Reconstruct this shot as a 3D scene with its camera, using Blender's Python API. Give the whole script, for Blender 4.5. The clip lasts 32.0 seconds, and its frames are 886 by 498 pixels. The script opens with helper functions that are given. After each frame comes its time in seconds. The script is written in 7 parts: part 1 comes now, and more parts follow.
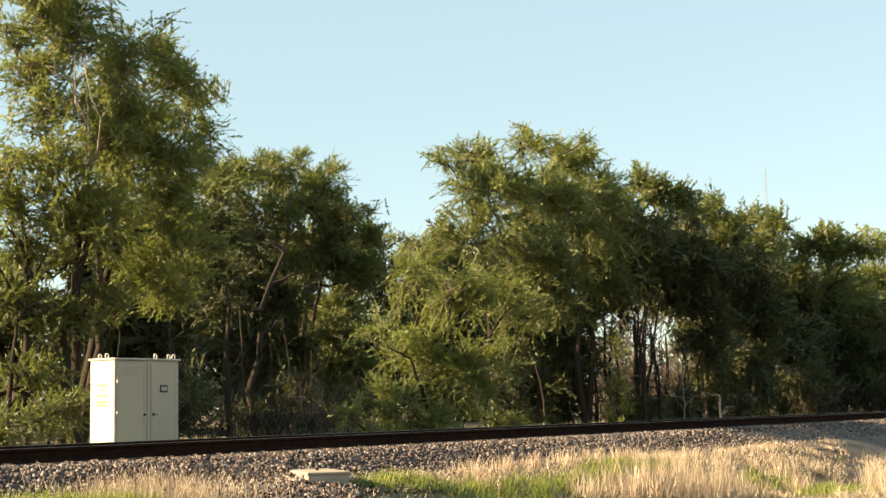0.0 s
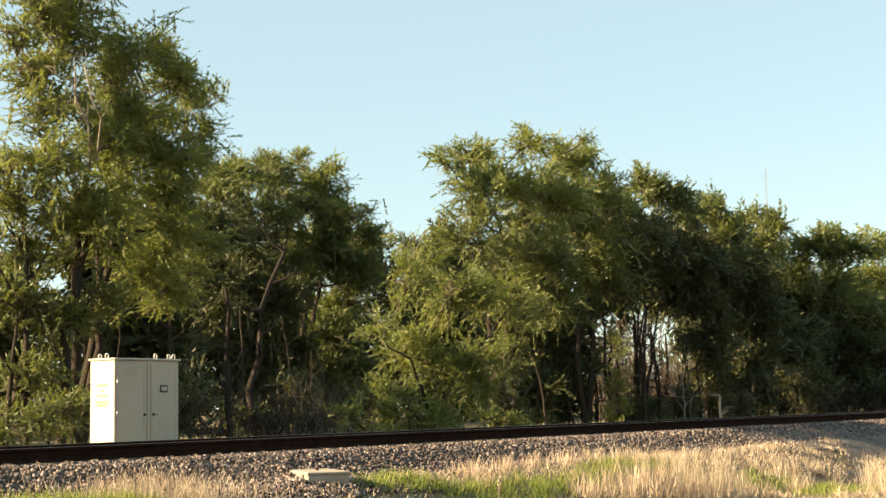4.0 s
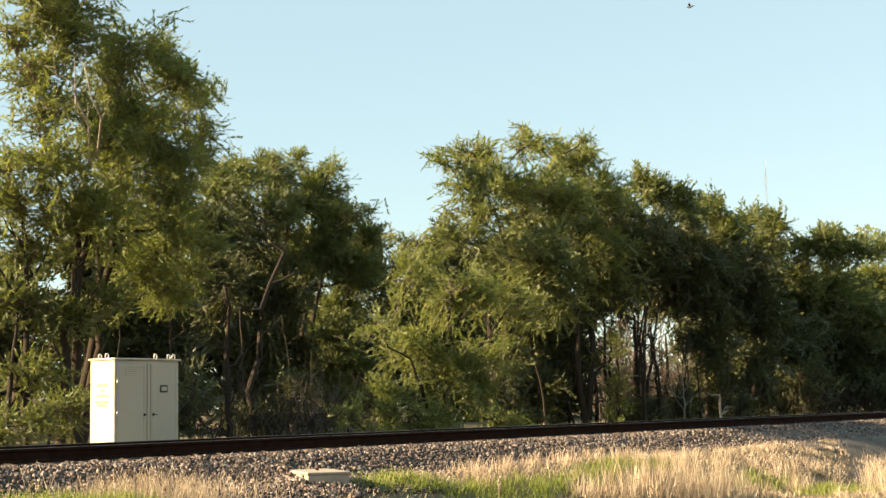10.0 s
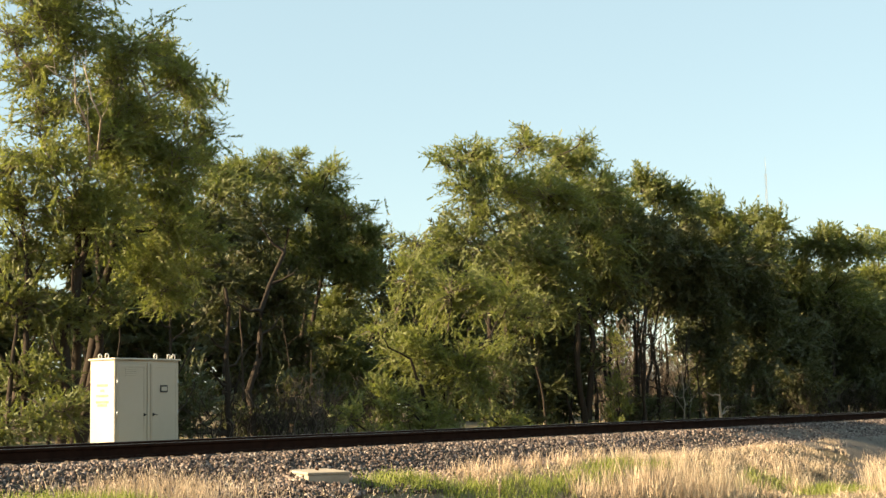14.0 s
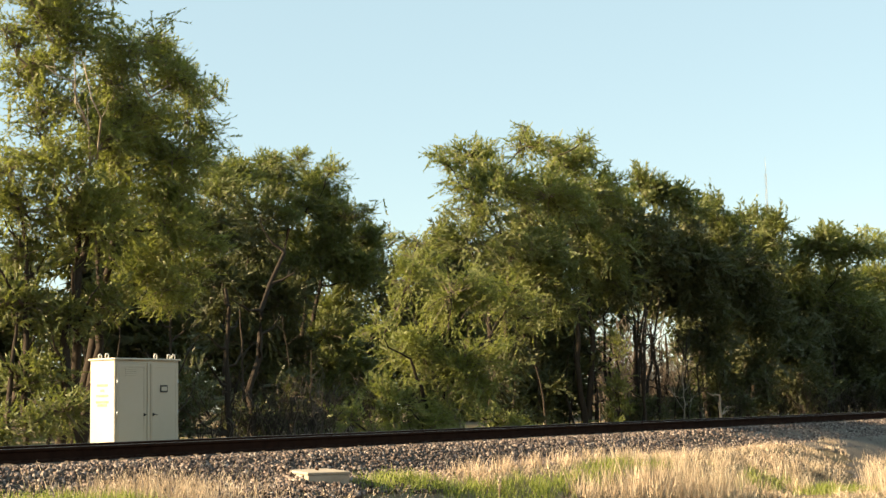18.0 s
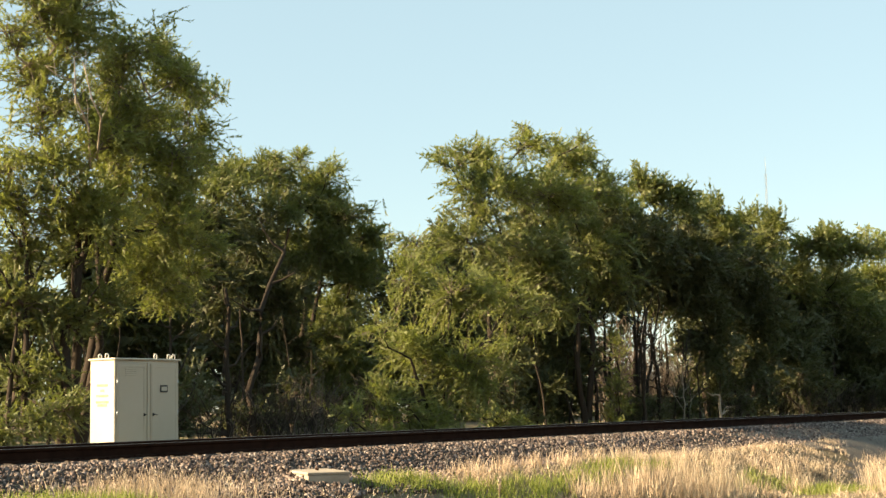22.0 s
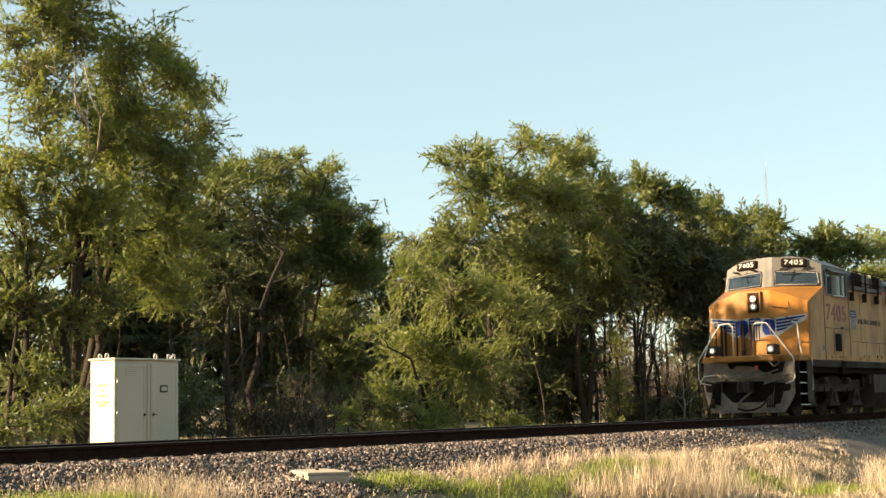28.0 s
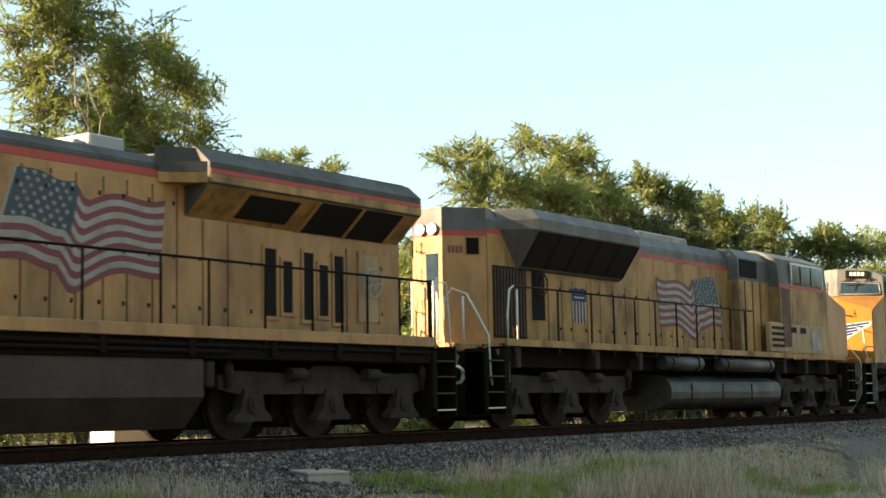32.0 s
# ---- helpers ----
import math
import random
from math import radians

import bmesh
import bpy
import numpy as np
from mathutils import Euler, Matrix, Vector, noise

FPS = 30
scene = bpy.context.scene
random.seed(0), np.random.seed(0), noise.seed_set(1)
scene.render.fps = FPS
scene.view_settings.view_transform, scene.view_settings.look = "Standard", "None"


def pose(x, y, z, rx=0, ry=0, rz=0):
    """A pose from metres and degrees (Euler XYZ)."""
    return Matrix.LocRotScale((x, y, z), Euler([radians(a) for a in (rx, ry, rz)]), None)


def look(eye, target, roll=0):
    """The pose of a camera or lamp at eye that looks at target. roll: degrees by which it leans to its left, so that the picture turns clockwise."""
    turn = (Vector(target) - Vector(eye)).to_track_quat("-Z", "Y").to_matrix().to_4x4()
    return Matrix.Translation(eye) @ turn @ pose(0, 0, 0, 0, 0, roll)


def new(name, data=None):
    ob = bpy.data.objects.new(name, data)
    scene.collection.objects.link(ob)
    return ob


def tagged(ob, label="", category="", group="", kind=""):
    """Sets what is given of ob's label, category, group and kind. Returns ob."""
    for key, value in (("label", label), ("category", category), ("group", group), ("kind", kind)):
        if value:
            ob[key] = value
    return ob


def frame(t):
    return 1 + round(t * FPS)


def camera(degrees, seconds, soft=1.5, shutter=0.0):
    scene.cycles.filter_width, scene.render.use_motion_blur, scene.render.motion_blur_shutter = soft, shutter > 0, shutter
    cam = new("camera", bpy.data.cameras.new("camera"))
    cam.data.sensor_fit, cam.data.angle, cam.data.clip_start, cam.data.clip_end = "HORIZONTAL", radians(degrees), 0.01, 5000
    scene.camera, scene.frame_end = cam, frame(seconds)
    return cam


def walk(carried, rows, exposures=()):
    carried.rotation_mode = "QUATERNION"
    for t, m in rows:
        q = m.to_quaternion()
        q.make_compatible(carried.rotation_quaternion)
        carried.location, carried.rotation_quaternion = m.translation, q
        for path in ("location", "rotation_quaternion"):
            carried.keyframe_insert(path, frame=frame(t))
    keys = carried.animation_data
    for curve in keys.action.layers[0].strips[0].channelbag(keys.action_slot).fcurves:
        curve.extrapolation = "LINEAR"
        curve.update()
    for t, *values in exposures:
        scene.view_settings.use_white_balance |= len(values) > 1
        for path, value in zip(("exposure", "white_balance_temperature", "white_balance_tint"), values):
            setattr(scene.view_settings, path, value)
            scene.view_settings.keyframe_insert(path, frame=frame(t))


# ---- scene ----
# x runs along the track, z = 0 is the top of the rails, y = 0 the track's middle
cam = camera(33.54, 32.0, soft=1.48, shutter=0.15)
EYE = look((0.0, -16.66, 0.451), (8.174, -11.0, 1.519), roll=-1.063)
walk(cam, [(0.0, EYE), (32.0, EYE)], exposures=[(0.0, 2.13, 7200, 6), (29.0, 2.12, 7200, 6), (30.5, 2.06, 7150, 6), (31.5, 2.38, 6900, 5), (32.0, 2.50, 6850, 5)])

# ---- light ----
SUN_AZ, SUN_EL = radians(40.0), radians(21.0)          # from -x towards +y; above the horizon
TO_SUN = Vector((-math.cos(SUN_AZ) * math.cos(SUN_EL), math.sin(SUN_AZ) * math.cos(SUN_EL), math.sin(SUN_EL)))
world = bpy.data.worlds.new("sky")
scene.world = world
world.use_nodes = True
sky = world.node_tree.nodes.new("ShaderNodeTexSky")
sky.sky_type, sky.sun_disc = "NISHITA", False
sky.sun_elevation, sky.sun_rotation = SUN_EL, -(math.pi / 2 - SUN_AZ)
sky.altitude, sky.air_density, sky.dust_density, sky.ozone_density = 100, 1.0, 0.0, 0.5
world.node_tree.nodes["Background"].inputs["Strength"].default_value = 0.066
haze = world.node_tree.nodes.new("ShaderNodeMix")              # thin even haze over the clear sky
haze.data_type = "RGBA"
haze.inputs["Factor"].default_value, haze.inputs["B"].default_value = 0.7, (1.94, 2.68, 3.14, 1)
world.node_tree.links.new(sky.outputs["Color"], haze.inputs["A"])
world.node_tree.links.new(haze.outputs["Result"], world.node_tree.nodes["Background"].inputs["Color"])
sun = new("sun", bpy.data.lights.new("sun", "SUN"))
sun.data.energy, sun.data.angle, sun.data.color = 4.6, radians(0.53), (1.0, 0.78, 0.53)
sun.matrix_world = look(TO_SUN * 100, (0, 0, 0))


# ---- materials ----
def nodes_of(name):
    m = bpy.data.materials.new(name)
    m.use_nodes = True
    t = m.node_tree
    return m, t, t.nodes["Principled BSDF"], t.links.new


def ramp(t, link, fac, stops):
    r = t.nodes.new("ShaderNodeValToRGB")
    while len(r.color_ramp.elements) < len(stops):
        r.color_ramp.elements.new(0.5)
    for e, (at, c) in zip(r.color_ramp.elements, stops):
        e.position, e.color = at, (*c, 1) if len(c) == 3 else c
    link(fac, r.inputs["Fac"])
    return r.outputs["Color"]


def noise_tex(t, link, scale, detail=4, rough=0.6, stretch=None):
    co = t.nodes.new("ShaderNodeTexCoord").outputs["Object"]
    if stretch:
        mp = t.nodes.new("ShaderNodeMapping")
        mp.inputs["Scale"].default_value = stretch
        link(co, mp.inputs["Vector"])
        co = mp.outputs["Vector"]
    n = t.nodes.new("ShaderNodeTexNoise")
    n.inputs["Scale"].default_value, n.inputs["Detail"].default_value, n.inputs["Roughness"].default_value = scale, detail, rough
    link(co, n.inputs["Vector"])
    return n.outputs["Fac"]


def mix(t, link, fac, a, b, how="MIX"):
    x = t.nodes.new("ShaderNodeMix")
    x.data_type, x.blend_type = "RGBA", how
    for v, s in ((fac, x.inputs["Factor"]), (a, x.inputs["A"]), (b, x.inputs["B"])):
        if isinstance(v, (int, float)):
            s.default_value = v
        elif isinstance(v, tuple):
            s.default_value = (*v, 1)
        else:
            link(v, s)
    return x.outputs["Result"]


def surface(name, base, dirt=(0.09, 0.07, 0.05), amount=0.35, rough=0.6, metal=0.0, big=1.2, fine=40.0, bump=0.15, depth=0.004, streak=False, vary=0.12, spec=0.4, runs=0.0):
    """Paint, metal, stone: a base colour with stains at one scale, grain at another, and a fine relief."""
    m, t, bsdf, link = nodes_of(name)
    stain = noise_tex(t, link, big, 6, 0.65, (1, 1, 0.45) if streak else None)
    grain = noise_tex(t, link, fine, 3, 0.7)
    lo = tuple(c * (1 - vary) for c in base)
    hi = tuple(min(1, c * (1 + vary)) for c in base)
    body = ramp(t, link, grain, [(0.3, lo), (0.7, hi)])
    mask = ramp(t, link, stain, [(0.42, (0, 0, 0)), (0.72, (amount,) * 3)])
    colour = mix(t, link, mask, body, dirt)
    if runs:
        thin = ramp(t, link, noise_tex(t, link, 3.4, 6, 0.62, (1.3, 1.3, 0.16)), [(0.53, (0, 0, 0)), (0.74, (runs,) * 3)])
        colour = mix(t, link, thin, colour, dirt)
        pale = ramp(t, link, noise_tex(t, link, 2.6, 5, 0.65, (1, 1, 0.5)), [(0.52, (0, 0, 0)), (0.72, (runs * 0.45,) * 3)])
        colour = mix(t, link, pale, colour, tuple(min(1, c * 1.15 + 0.05) for c in base))
    link(colour, bsdf.inputs["Base Color"])
    link(ramp(t, link, stain, [(0.3, (rough * 0.85,) * 3), (0.75, (min(1, rough * 1.3),) * 3)]), bsdf.inputs["Roughness"])
    bsdf.inputs["Metallic"].default_value, bsdf.inputs["Specular IOR Level"].default_value = metal, spec
    if bump:
        b = t.nodes.new("ShaderNodeBump")
        b.inputs["Strength"].default_value, b.inputs["Distance"].default_value = bump, depth
        link(grain, b.inputs["Height"])
        link(b.outputs["Normal"], bsdf.inputs["Normal"])
    return m


def island_mat(name, stops, rough=0.8, fine=60.0, bump=0.3, depth=0.004, per_object=False, spec=0.3):
    """Many small pieces, each of its own shade."""
    m, t, bsdf, link = nodes_of(name)
    if per_object:
        rnd = t.nodes.new("ShaderNodeObjectInfo").outputs["Random"]
    else:
        rnd = t.nodes.new("ShaderNodeNewGeometry").outputs["Random Per Island"]
    grain = noise_tex(t, link, fine, 3, 0.7)
    c = ramp(t, link, rnd, stops)
    c = mix(t, link, 0.5, c, ramp(t, link, grain, [(0.3, (0.6, 0.6, 0.6)), (0.7, (1, 1, 1))]), "MULTIPLY")
    link(c, bsdf.inputs["Base Color"])
    bsdf.inputs["Roughness"].default_value, bsdf.inputs["Specular IOR Level"].default_value = rough, spec
    b = t.nodes.new("ShaderNodeBump")
    b.inputs["Strength"].default_value, b.inputs["Distance"].default_value = bump, depth
    link(grain, b.inputs["Height"])
    link(b.outputs["Normal"], bsdf.inputs["Normal"])
    return m


def leaf_mat(name, stops, passing=0.45, rough=0.65, tint=(1.08, 1.12, 0.62), spec=0.15):
    """Thin leaves or blades: reflect and let light through."""
    m, t, bsdf, link = nodes_of(name)
    rnd = t.nodes.new("ShaderNodeNewGeometry").outputs["Random Per Island"]
    c = ramp(t, link, rnd, stops)
    big = noise_tex(t, link, 0.55, 3, 0.6)
    c = mix(t, link, 0.7, c, ramp(t, link, big, [(0.3, (0.78, 0.84, 0.74)), (0.7, (1.0, 1.0, 0.9))]), "MULTIPLY")
    link(c, bsdf.inputs["Base Color"])
    bsdf.inputs["Roughness"].default_value, bsdf.inputs["Specular IOR Level"].default_value = rough, spec
    tr = t.nodes.new("ShaderNodeBsdfTranslucent")
    link(mix(t, link, 1.0, c, tint, "MULTIPLY"), tr.inputs["Color"])
    ms = t.nodes.new("ShaderNodeMixShader")
    ms.inputs["Fac"].default_value = passing
    link(bsdf.outputs["BSDF"], ms.inputs[1])
    link(tr.outputs["BSDF"], ms.inputs[2])
    link(ms.outputs["Shader"], t.nodes["Material Output"].inputs["Surface"])
    return m


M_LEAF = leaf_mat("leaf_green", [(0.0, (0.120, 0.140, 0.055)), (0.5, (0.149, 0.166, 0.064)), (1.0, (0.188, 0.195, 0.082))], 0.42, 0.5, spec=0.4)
# darker copy of the leaf: the wood's shade is put into its colour
M_LEAF_DARK = leaf_mat("leaf_shaded_dark_green", [(0.0, (0.067, 0.075, 0.036)), (0.6, (0.086, 0.093, 0.042)), (1.0, (0.112, 0.112, 0.053))], 0.32, 0.5, spec=0.4)
# lightest leaves: the sun on tops and bushes is put into this colour
M_LEAF_YELLOW = leaf_mat("leaf_sunlit_yellow_green", [(0.0, (0.165, 0.188, 0.068)), (0.6, (0.206, 0.225, 0.082)), (1.0, (0.262, 0.265, 0.115))], 0.50, 0.5, spec=0.4)
M_BARK = surface("bark", (0.042, 0.033, 0.026), (0.025, 0.02, 0.016), 0.7, 0.9, big=3, fine=25, bump=0.8, depth=0.02, streak=True, vary=0.3, spec=0.1)
M_BARK_PALE = surface("pale_bark", (0.27, 0.235, 0.19), (0.10, 0.08, 0.065), 0.6, 0.85, big=3, fine=30, bump=0.5, depth=0.01, streak=True, vary=0.25, spec=0.1)
M_TWIG = surface("twig_bark", (0.15, 0.122, 0.10), (0.07, 0.056, 0.046), 0.6, 0.85, big=3, fine=30, bump=0.3, depth=0.006, vary=0.25, spec=0.1)
M_DRY = leaf_mat("dry_grass", [(0.0, (0.30, 0.225, 0.165)), (0.5, (0.52, 0.405, 0.325)), (1.0, (0.72, 0.605, 0.51))], 0.3, 0.7, (1.0, 0.92, 0.8))
M_GRASS = leaf_mat("green_grass", [(0.0, (0.14, 0.175, 0.05)), (0.6, (0.26, 0.295, 0.085)), (1.0, (0.40, 0.41, 0.16))], 0.42, 0.6)
M_SOIL = surface("soil", (0.20, 0.15, 0.10), (0.09, 0.09, 0.04), 0.8, 0.95, big=0.7, fine=14, bump=0.7, depth=0.03, vary=0.35, spec=0.1)
M_GRAVEL = surface("fine_gravel", (0.15, 0.13, 0.11), (0.09, 0.076, 0.062), 0.6, 0.95, big=0.5, fine=45, bump=1.0, depth=0.02, vary=0.4, spec=0.1)
M_BED = surface("ballast_bed", (0.09, 0.075, 0.062), (0.03, 0.025, 0.02), 0.8, 0.95, big=6, fine=30, bump=1.0, depth=0.03, vary=0.5, spec=0.1)
STONES = [(0.0, (0.048, 0.037, 0.033)), (0.3, (0.102, 0.079, 0.070)), (0.55, (0.160, 0.118, 0.103)), (0.8, (0.220, 0.178, 0.158)), (1.0, (0.33, 0.285, 0.255))]
M_STONE = island_mat("ballast_stone", STONES)
M_STONE_ONE = island_mat("loose_ballast_stone", STONES, per_object=True)
M_TIE = surface("tarred_wood", (0.06, 0.048, 0.038), (0.14, 0.12, 0.10), 0.5, 0.9, big=4, fine=30, bump=0.6, depth=0.006, vary=0.3, spec=0.2)
M_RAIL = surface("rusty_rail_steel", (0.031, 0.015, 0.010), (0.014, 0.008, 0.006), 0.7, 0.95, metal=0.0, big=5, fine=60, vary=0.25, spec=0.04)
M_RAILTOP = surface("worn_rail_head", (0.22, 0.21, 0.20), (0.1, 0.085, 0.075), 0.5, 0.5, metal=1.0, big=3, fine=50, bump=0.02)
M_CONCRETE = surface("old_concrete", (0.36, 0.31, 0.25), (0.22, 0.185, 0.14), 0.5, 0.9, big=3, fine=70, bump=0.4, depth=0.004, spec=0.2)
M_CABINET = surface("cream_painted_steel", (0.46, 0.42, 0.335), (0.37, 0.33, 0.26), 0.25, 0.55, big=1.5, fine=60, bump=0.05, streak=True, vary=0.03)
M_STEEL = surface("galvanised_steel", (0.5, 0.5, 0.48), (0.3, 0.29, 0.27), 0.4, 0.45, metal=0.9, big=4, fine=80, bump=0.05)
M_DARKPLATE = surface("dark_plate", (0.03, 0.03, 0.032), (0.08, 0.075, 0.07), 0.4, 0.6, big=4, fine=60)
M_ORANGE = surface("faded_orange_sign_print", (0.40, 0.22, 0.10), (0.6, 0.5, 0.36), 0.5, 0.6, big=8, fine=60)
M_YELLOW = surface("armour_yellow_paint", (0.33, 0.130, 0.013), (0.115, 0.056, 0.020), 0.7, 0.42, big=1.4, fine=30, bump=0.04, streak=True, vary=0.05, runs=0.3)
M_YELLOW_LOW = surface("dusty_yellow_paint", (0.37, 0.178, 0.034), (0.13, 0.070, 0.032), 0.7, 0.5, big=1.4, fine=30, bump=0.04, streak=True, vary=0.06, runs=0.35)
# weathered yellow; its tan also holds the shade of the train's sides
M_YELLOW_OLD = surface("weathered_shade_toned_yellow_paint", (0.385, 0.204, 0.072), (0.115, 0.068, 0.040), 0.75, 0.55, big=1.6, fine=30, bump=0.05, streak=True, vary=0.07, runs=0.38)
M_YELLOW_GRIMY = surface("sooty_yellow_paint", (0.35, 0.190, 0.052), (0.048, 0.035, 0.022), 0.9, 0.6, big=1.5, fine=30, bump=0.05, streak=True, vary=0.08, runs=0.8)
M_GREY = surface("mist_grey_paint", (0.094, 0.088, 0.080), (0.036, 0.031, 0.027), 0.7, 0.55, big=1.5, fine=30, bump=0.04, streak=True, vary=0.05, runs=0.5)
M_SOOT = surface("sooty_roof_paint", (0.066, 0.058, 0.050), (0.022, 0.019, 0.016), 0.8, 0.65, big=1.3, fine=30, bump=0.05, streak=True, vary=0.08, runs=0.5)
M_RED = surface("red_stripe_paint", (0.38, 0.045, 0.03), (0.18, 0.06, 0.045), 0.4, 0.5, big=2, fine=30)
M_PILOT = surface("dusty_pilot_steel", (0.165, 0.130, 0.100), (0.045, 0.034, 0.026), 0.8, 0.75, big=2.5, fine=30, bump=0.15, vary=0.15)
M_TRUCK = surface("dusty_black_truck_steel", (0.036, 0.026, 0.021), (0.018, 0.013, 0.011), 0.6, 0.8, big=3, fine=30, bump=0.2, vary=0.2, spec=0.2)
M_BLACK = surface("black_underframe", (0.012, 0.009, 0.0075), (0.018, 0.0135, 0.011), 0.5, 0.9, big=3, fine=30, spec=0.05)
M_MESHDARK = surface("black_grille", (0.014, 0.012, 0.011), (0.028, 0.024, 0.021), 0.4, 0.9, big=4, fine=90, bump=0.8, depth=0.01, spec=0.1)
M_TANK = surface("grey_fuel_tank", (0.062, 0.046, 0.036), (0.032, 0.024, 0.019), 0.6, 0.6, big=1.2, fine=30, vary=0.08, spec=0.12)
M_BATTERY = surface("dusty_battery_box_paint", (0.36, 0.245, 0.125), (0.12, 0.082, 0.05), 0.75, 0.65, big=2.0, fine=30, streak=True, vary=0.08, runs=0.4)
M_SILL = surface("grimy_brown_sill_paint", (0.034, 0.024, 0.017), (0.014, 0.010, 0.008), 0.85, 0.7, big=1.6, fine=30, vary=0.12, spec=0.1, runs=0.5)
M_ALU = surface("dull_window_aluminium", (0.21, 0.205, 0.195), (0.10, 0.095, 0.085), 0.5, 0.5, big=4, fine=60, bump=0.03)
M_STEELGREY = surface("dusty_grey_tank_paint", (0.046, 0.042, 0.036), (0.018, 0.016, 0.013), 0.7, 0.5, big=1.4, fine=30, vary=0.08, runs=0.4)
M_BROWNDOOR = surface("rusty_brown_door_paint", (0.105, 0.052, 0.026), (0.035, 0.022, 0.014), 0.8, 0.7, big=2, fine=30, streak=True, vary=0.12, runs=0.5)
M_WHITE = surface("white_handrail_paint", (0.62, 0.60, 0.55), (0.38, 0.34, 0.29), 0.3, 0.5, big=4, fine=60)
M_FLAGRED = surface("faded_red_print", (0.16, 0.032, 0.034), (0.12, 0.072, 0.055), 0.6, 0.55, big=3, fine=40)
M_FLAGWHITE = surface("faded_white_print", (0.29, 0.265, 0.24), (0.17, 0.125, 0.085), 0.75, 0.55, big=3, fine=40)
M_FLAGBLUE = surface("faded_blue_print", (0.026, 0.046, 0.058), (0.075, 0.078, 0.075), 0.5, 0.55, big=3, fine=40)
M_BLUE = surface("bright_blue_emblem_paint", (0.006, 0.022, 0.125), (0.012, 0.030, 0.11), 0.3, 0.6, big=3, fine=40, spec=0.08)
M_EMBLEM = surface("white_emblem_paint", (0.32, 0.31, 0.29), (0.22, 0.20, 0.16), 0.3, 0.5, big=3, fine=40)
M_SHIELDBLUE = surface("blue_shield_paint", (0.020, 0.036, 0.105), (0.05, 0.06, 0.10), 0.4, 0.6, big=4, fine=40, spec=0.1)
M_SHIELDRED = surface("dark_red_shield_paint", (0.085, 0.020, 0.026), (0.07, 0.04, 0.035), 0.4, 0.6, big=4, fine=40, spec=0.1)
M_PRINT = surface("dark_lettering_paint", (0.022, 0.018, 0.015), (0.10, 0.07, 0.035), 0.2, 0.6, big=5, fine=60)
M_NUMRED = surface("red_number_paint", (0.20, 0.032, 0.030), (0.16, 0.07, 0.04), 0.4, 0.5, big=5, fine=60)
M_CHROME = surface("lamp_rim", (0.5, 0.48, 0.45), (0.2, 0.18, 0.16), 0.4, 0.3, metal=0.8, big=5, fine=60)


def glass_mat():
    m, t, bsdf, link = nodes_of("tinted_cab_glass")
    n = noise_tex(t, link, 3, 3)
    link(ramp(t, link, n, [(0.3, (0.010, 0.019, 0.030)), (0.8, (0.028, 0.040, 0.052))]), bsdf.inputs["Base Color"])
    link(ramp(t, link, n, [(0.3, (0.05,) * 3), (0.8, (0.14,) * 3)]), bsdf.inputs["Roughness"])
    bsdf.inputs["Specular IOR Level"].default_value = 0.34
    return m


def lamp_mat():
    m, t, bsdf, link = nodes_of("lit_headlight_lens")
    bsdf.inputs["Base Color"].default_value = (0.9, 0.85, 0.75, 1)
    bsdf.inputs["Emission Color"].default_value = (1.0, 0.88, 0.68, 1)
    bsdf.inputs["Emission Strength"].default_value = 0.9
    return m


M_GLASS = glass_mat()
M_LAMP = lamp_mat()


# ---- building tools ----
def mesh_np(name, verts, faces, mats, index=None, smooth=False):
    """A mesh from arrays: verts (n, 3), faces (m, 3 or 4)."""
    me = bpy.data.meshes.new(name)
    verts, faces = np.asarray(verts, np.float32), np.asarray(faces, np.int32)
    k = faces.shape[1]
    me.vertices.add(len(verts))
    me.vertices.foreach_set("co", verts.ravel())
    me.loops.add(faces.size)
    me.loops.foreach_set("vertex_index", faces.ravel())
    me.polygons.add(len(faces))
    me.polygons.foreach_set("loop_start", np.arange(0, faces.size, k, dtype=np.int32))
    for m in mats:
        me.materials.append(m)
    if index is not None:
        me.polygons.foreach_set("material_index", np.asarray(index, np.int32))
    if smooth:
        me.polygons.foreach_set("use_smooth", np.ones(len(faces), bool))
    me.update(calc_edges=True)
    return me


def part(name, bm, material, parent, label="", at=None):
    """Links a bmesh (or a mesh) as one mesh object under a thing or a part."""
    if isinstance(bm, bmesh.types.BMesh):
        me = bpy.data.meshes.new(name)
        bm.to_mesh(me)
        bm.free()
        me.materials.append(material)
    else:
        me = bm
    ob = new(name, me)
    if parent is not None:
        ob.parent = parent
    if at is not None:
        ob.matrix_basis = at
    if label:
        tagged(ob, label)
    return ob


def thing(name, m, label, category, group="", kind=""):
    e = new(name)
    e.empty_display_size = 0.2
    e.matrix_basis = m
    return tagged(e, label, category, group, kind)


def box(bm, x0, x1, y0, y1, z0, z1, bevel=0.0):
    """A box, its edges rounded."""
    r = bmesh.ops.create_cube(bm, size=1.0)
    m = Matrix.Translation(((x0 + x1) / 2, (y0 + y1) / 2, (z0 + z1) / 2)) @ Matrix.Diagonal((x1 - x0, y1 - y0, z1 - z0, 1))
    bmesh.ops.transform(bm, matrix=m, verts=r["verts"])
    if bevel:
        es = list({e for v in r["verts"] for e in v.link_edges})
        bmesh.ops.bevel(bm, geom=es, offset=bevel, segments=1, affect="EDGES", clamp_overlap=True)
    return bm


def boxed(*spans, bevel=0.0):
    bm = bmesh.new()
    for s in spans:
        box(bm, *s, bevel=bevel)
    return bm


